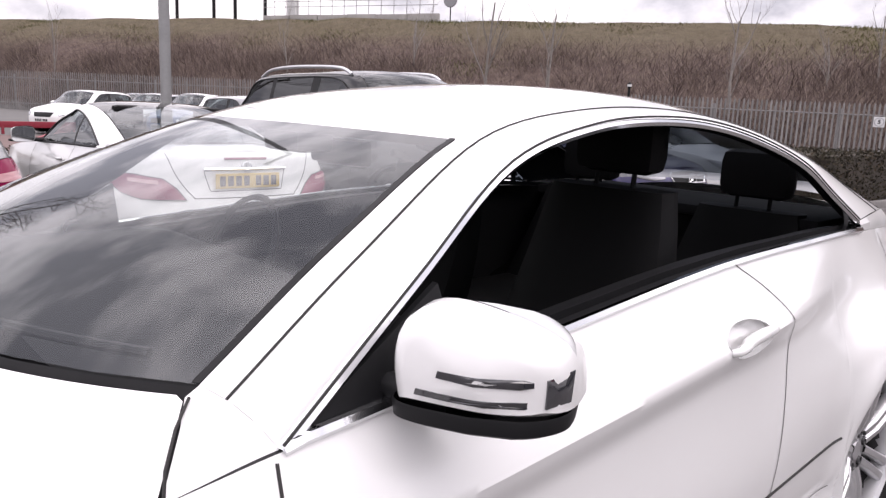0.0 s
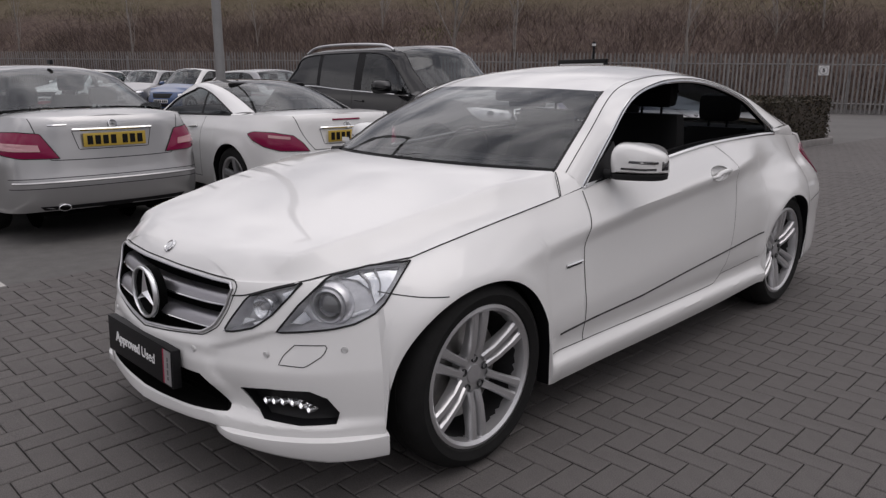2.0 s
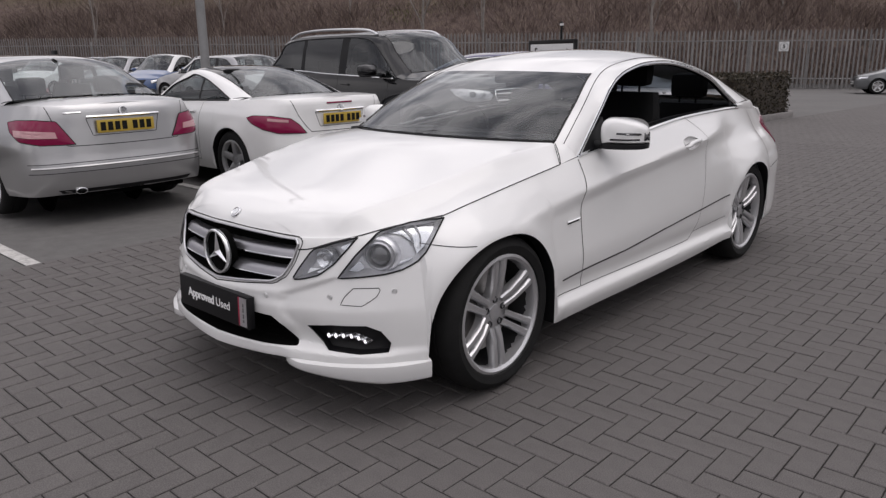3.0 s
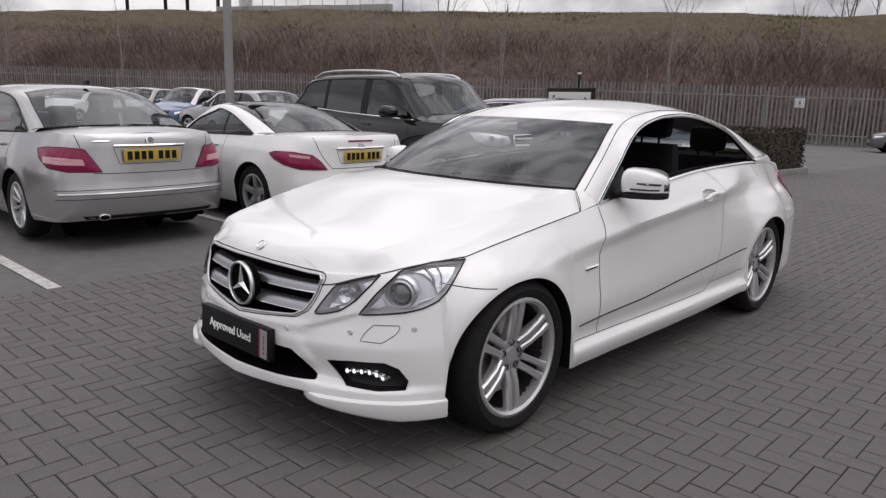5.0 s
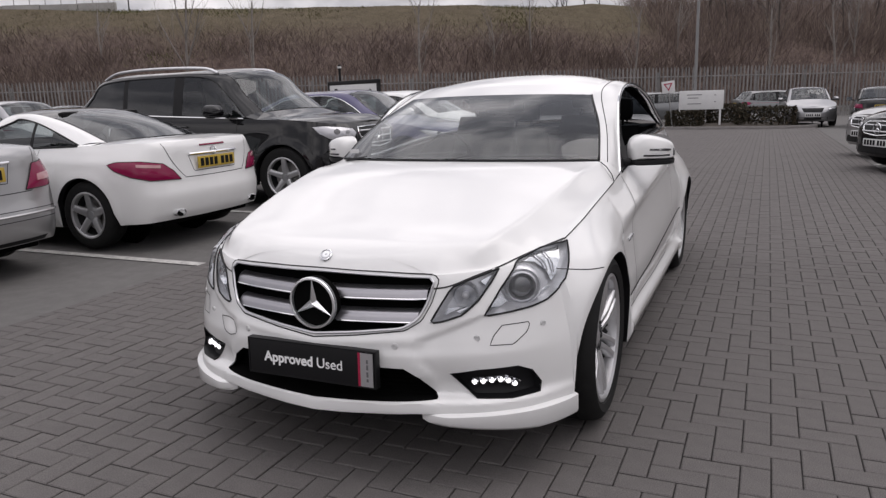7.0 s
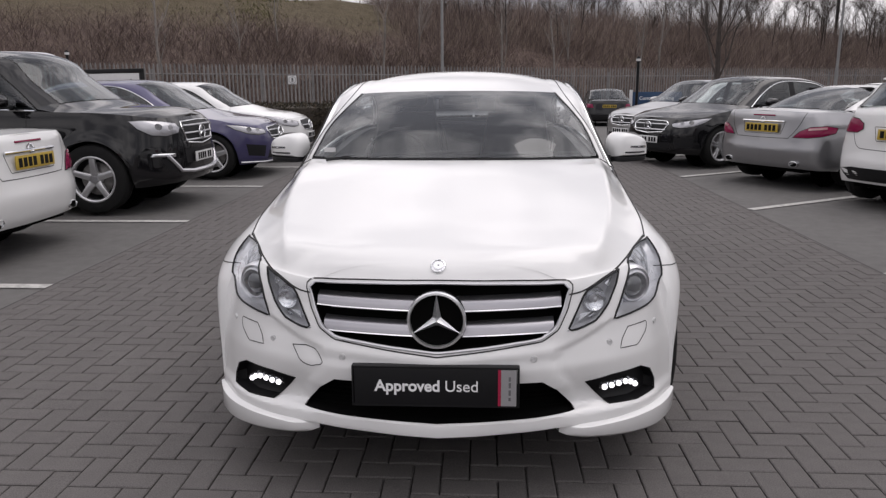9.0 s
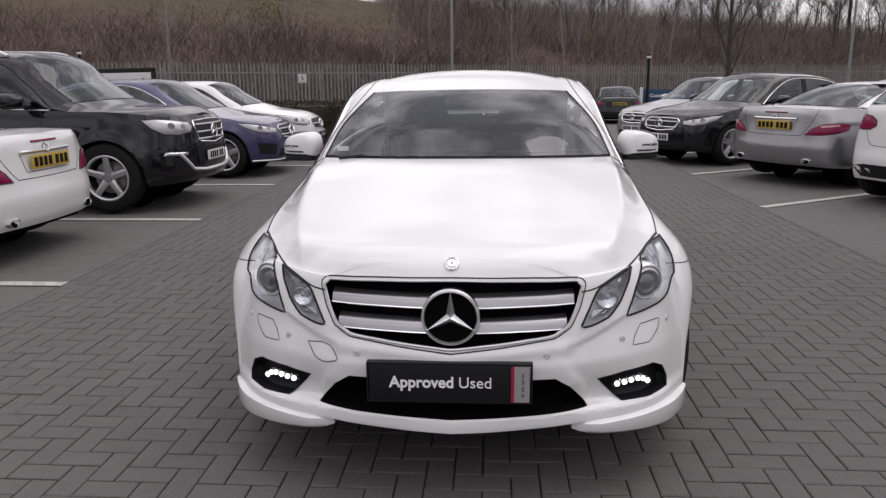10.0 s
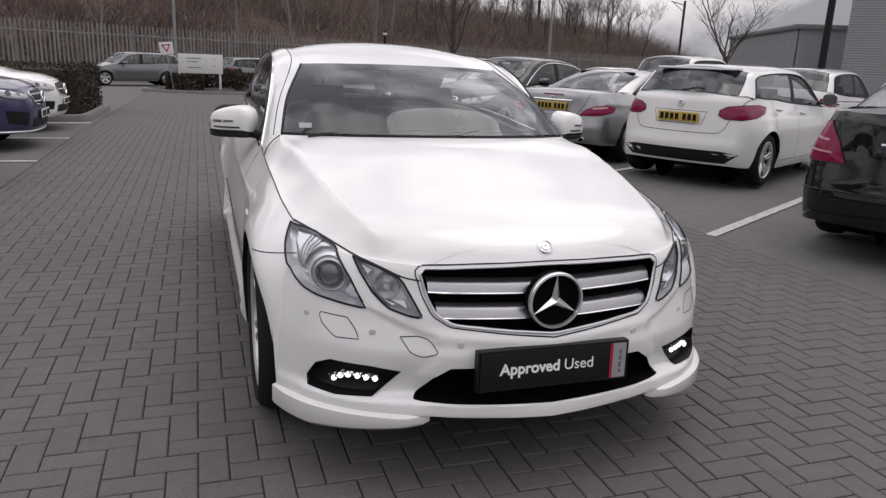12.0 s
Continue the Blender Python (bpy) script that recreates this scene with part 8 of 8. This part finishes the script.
def block_mesh(turn):
    a, b = ((BL - GAP) / 2, (BW - GAP) / 2) if not turn else ((BW - GAP) / 2, (BL - GAP) / 2)
    v = []
    for k, z in ((0.0, -0.02), (0.0, -0.003), (0.005, 0.0)):
        v += [(-a + k, -b + k, z), (a - k, -b + k, z), (a - k, b - k, z), (-a + k, b - k, z)]
    f = [tuple(q) for q in grid_faces(3, 4, wrap=True)] + [(8, 9, 10, 11)]
    return np.array(v), f


pave = thing("paving", "grey-brown concrete block paving laid in herringbone", "paving", kind="structure")
EDGE0, EDGE1 = -2.86, 3.02
blocks = [b for b in herringbone(EDGE0 - 0.09, EDGE1 + 0.09, -6.5, 34.0)]
base_m = [block_mesh(0), block_mesh(1)]
jx = np.array([(-2.9, -7, -0.012), (3.06, -7, -0.012), (3.06, 10, -0.012), (-2.9, 10, -0.012), (3.06, 34.2, -0.012 - 0.0165 * 24.2), (-2.9, 34.2, -0.012 - 0.0165 * 24.2)])
part("joint_bed", (jx, [(0, 1, 2, 3), (3, 2, 4, 5)]), M_JOINT, pave, smooth=False)


def is_near(x, y):
    return 1.0 < x < 2.2 and -1.6 < y < 2.4


rest = [b for b in blocks if not is_near(b[0], b[1])]
tri = [np.array(m[0]) for m in base_m]
fc = np.array([list(f) for f in base_m[0][1]])
allv = np.zeros((len(rest), 12, 3))
for i, (x, y, t) in enumerate(rest):
    allv[i] = tri[t] + (x, y, gz(x, y) + random.uniform(-0.0015, 0.0015))
allv[:, :, 0] = np.clip(allv[:, :, 0], EDGE0, EDGE1)   # blocks cut along the border
allf = (fc[None] + (np.arange(len(rest)) * 12)[:, None, None]).reshape(-1, 4)
pb = part("paving_blocks", (allv.reshape(-1, 3), allf), M_PAVER, pave, smooth=False)
pb["kind"] = "stuff"
shared = [mesh_of("paving_block", *m, M_PAVER, smooth=False) for m in base_m]
for x, y, t in blocks:
    if is_near(x, y):
        b = part("paving_block", shared[t], None, pave)
        b.location = (x, y, gz(x, y) + random.uniform(-0.0015, 0.0015))
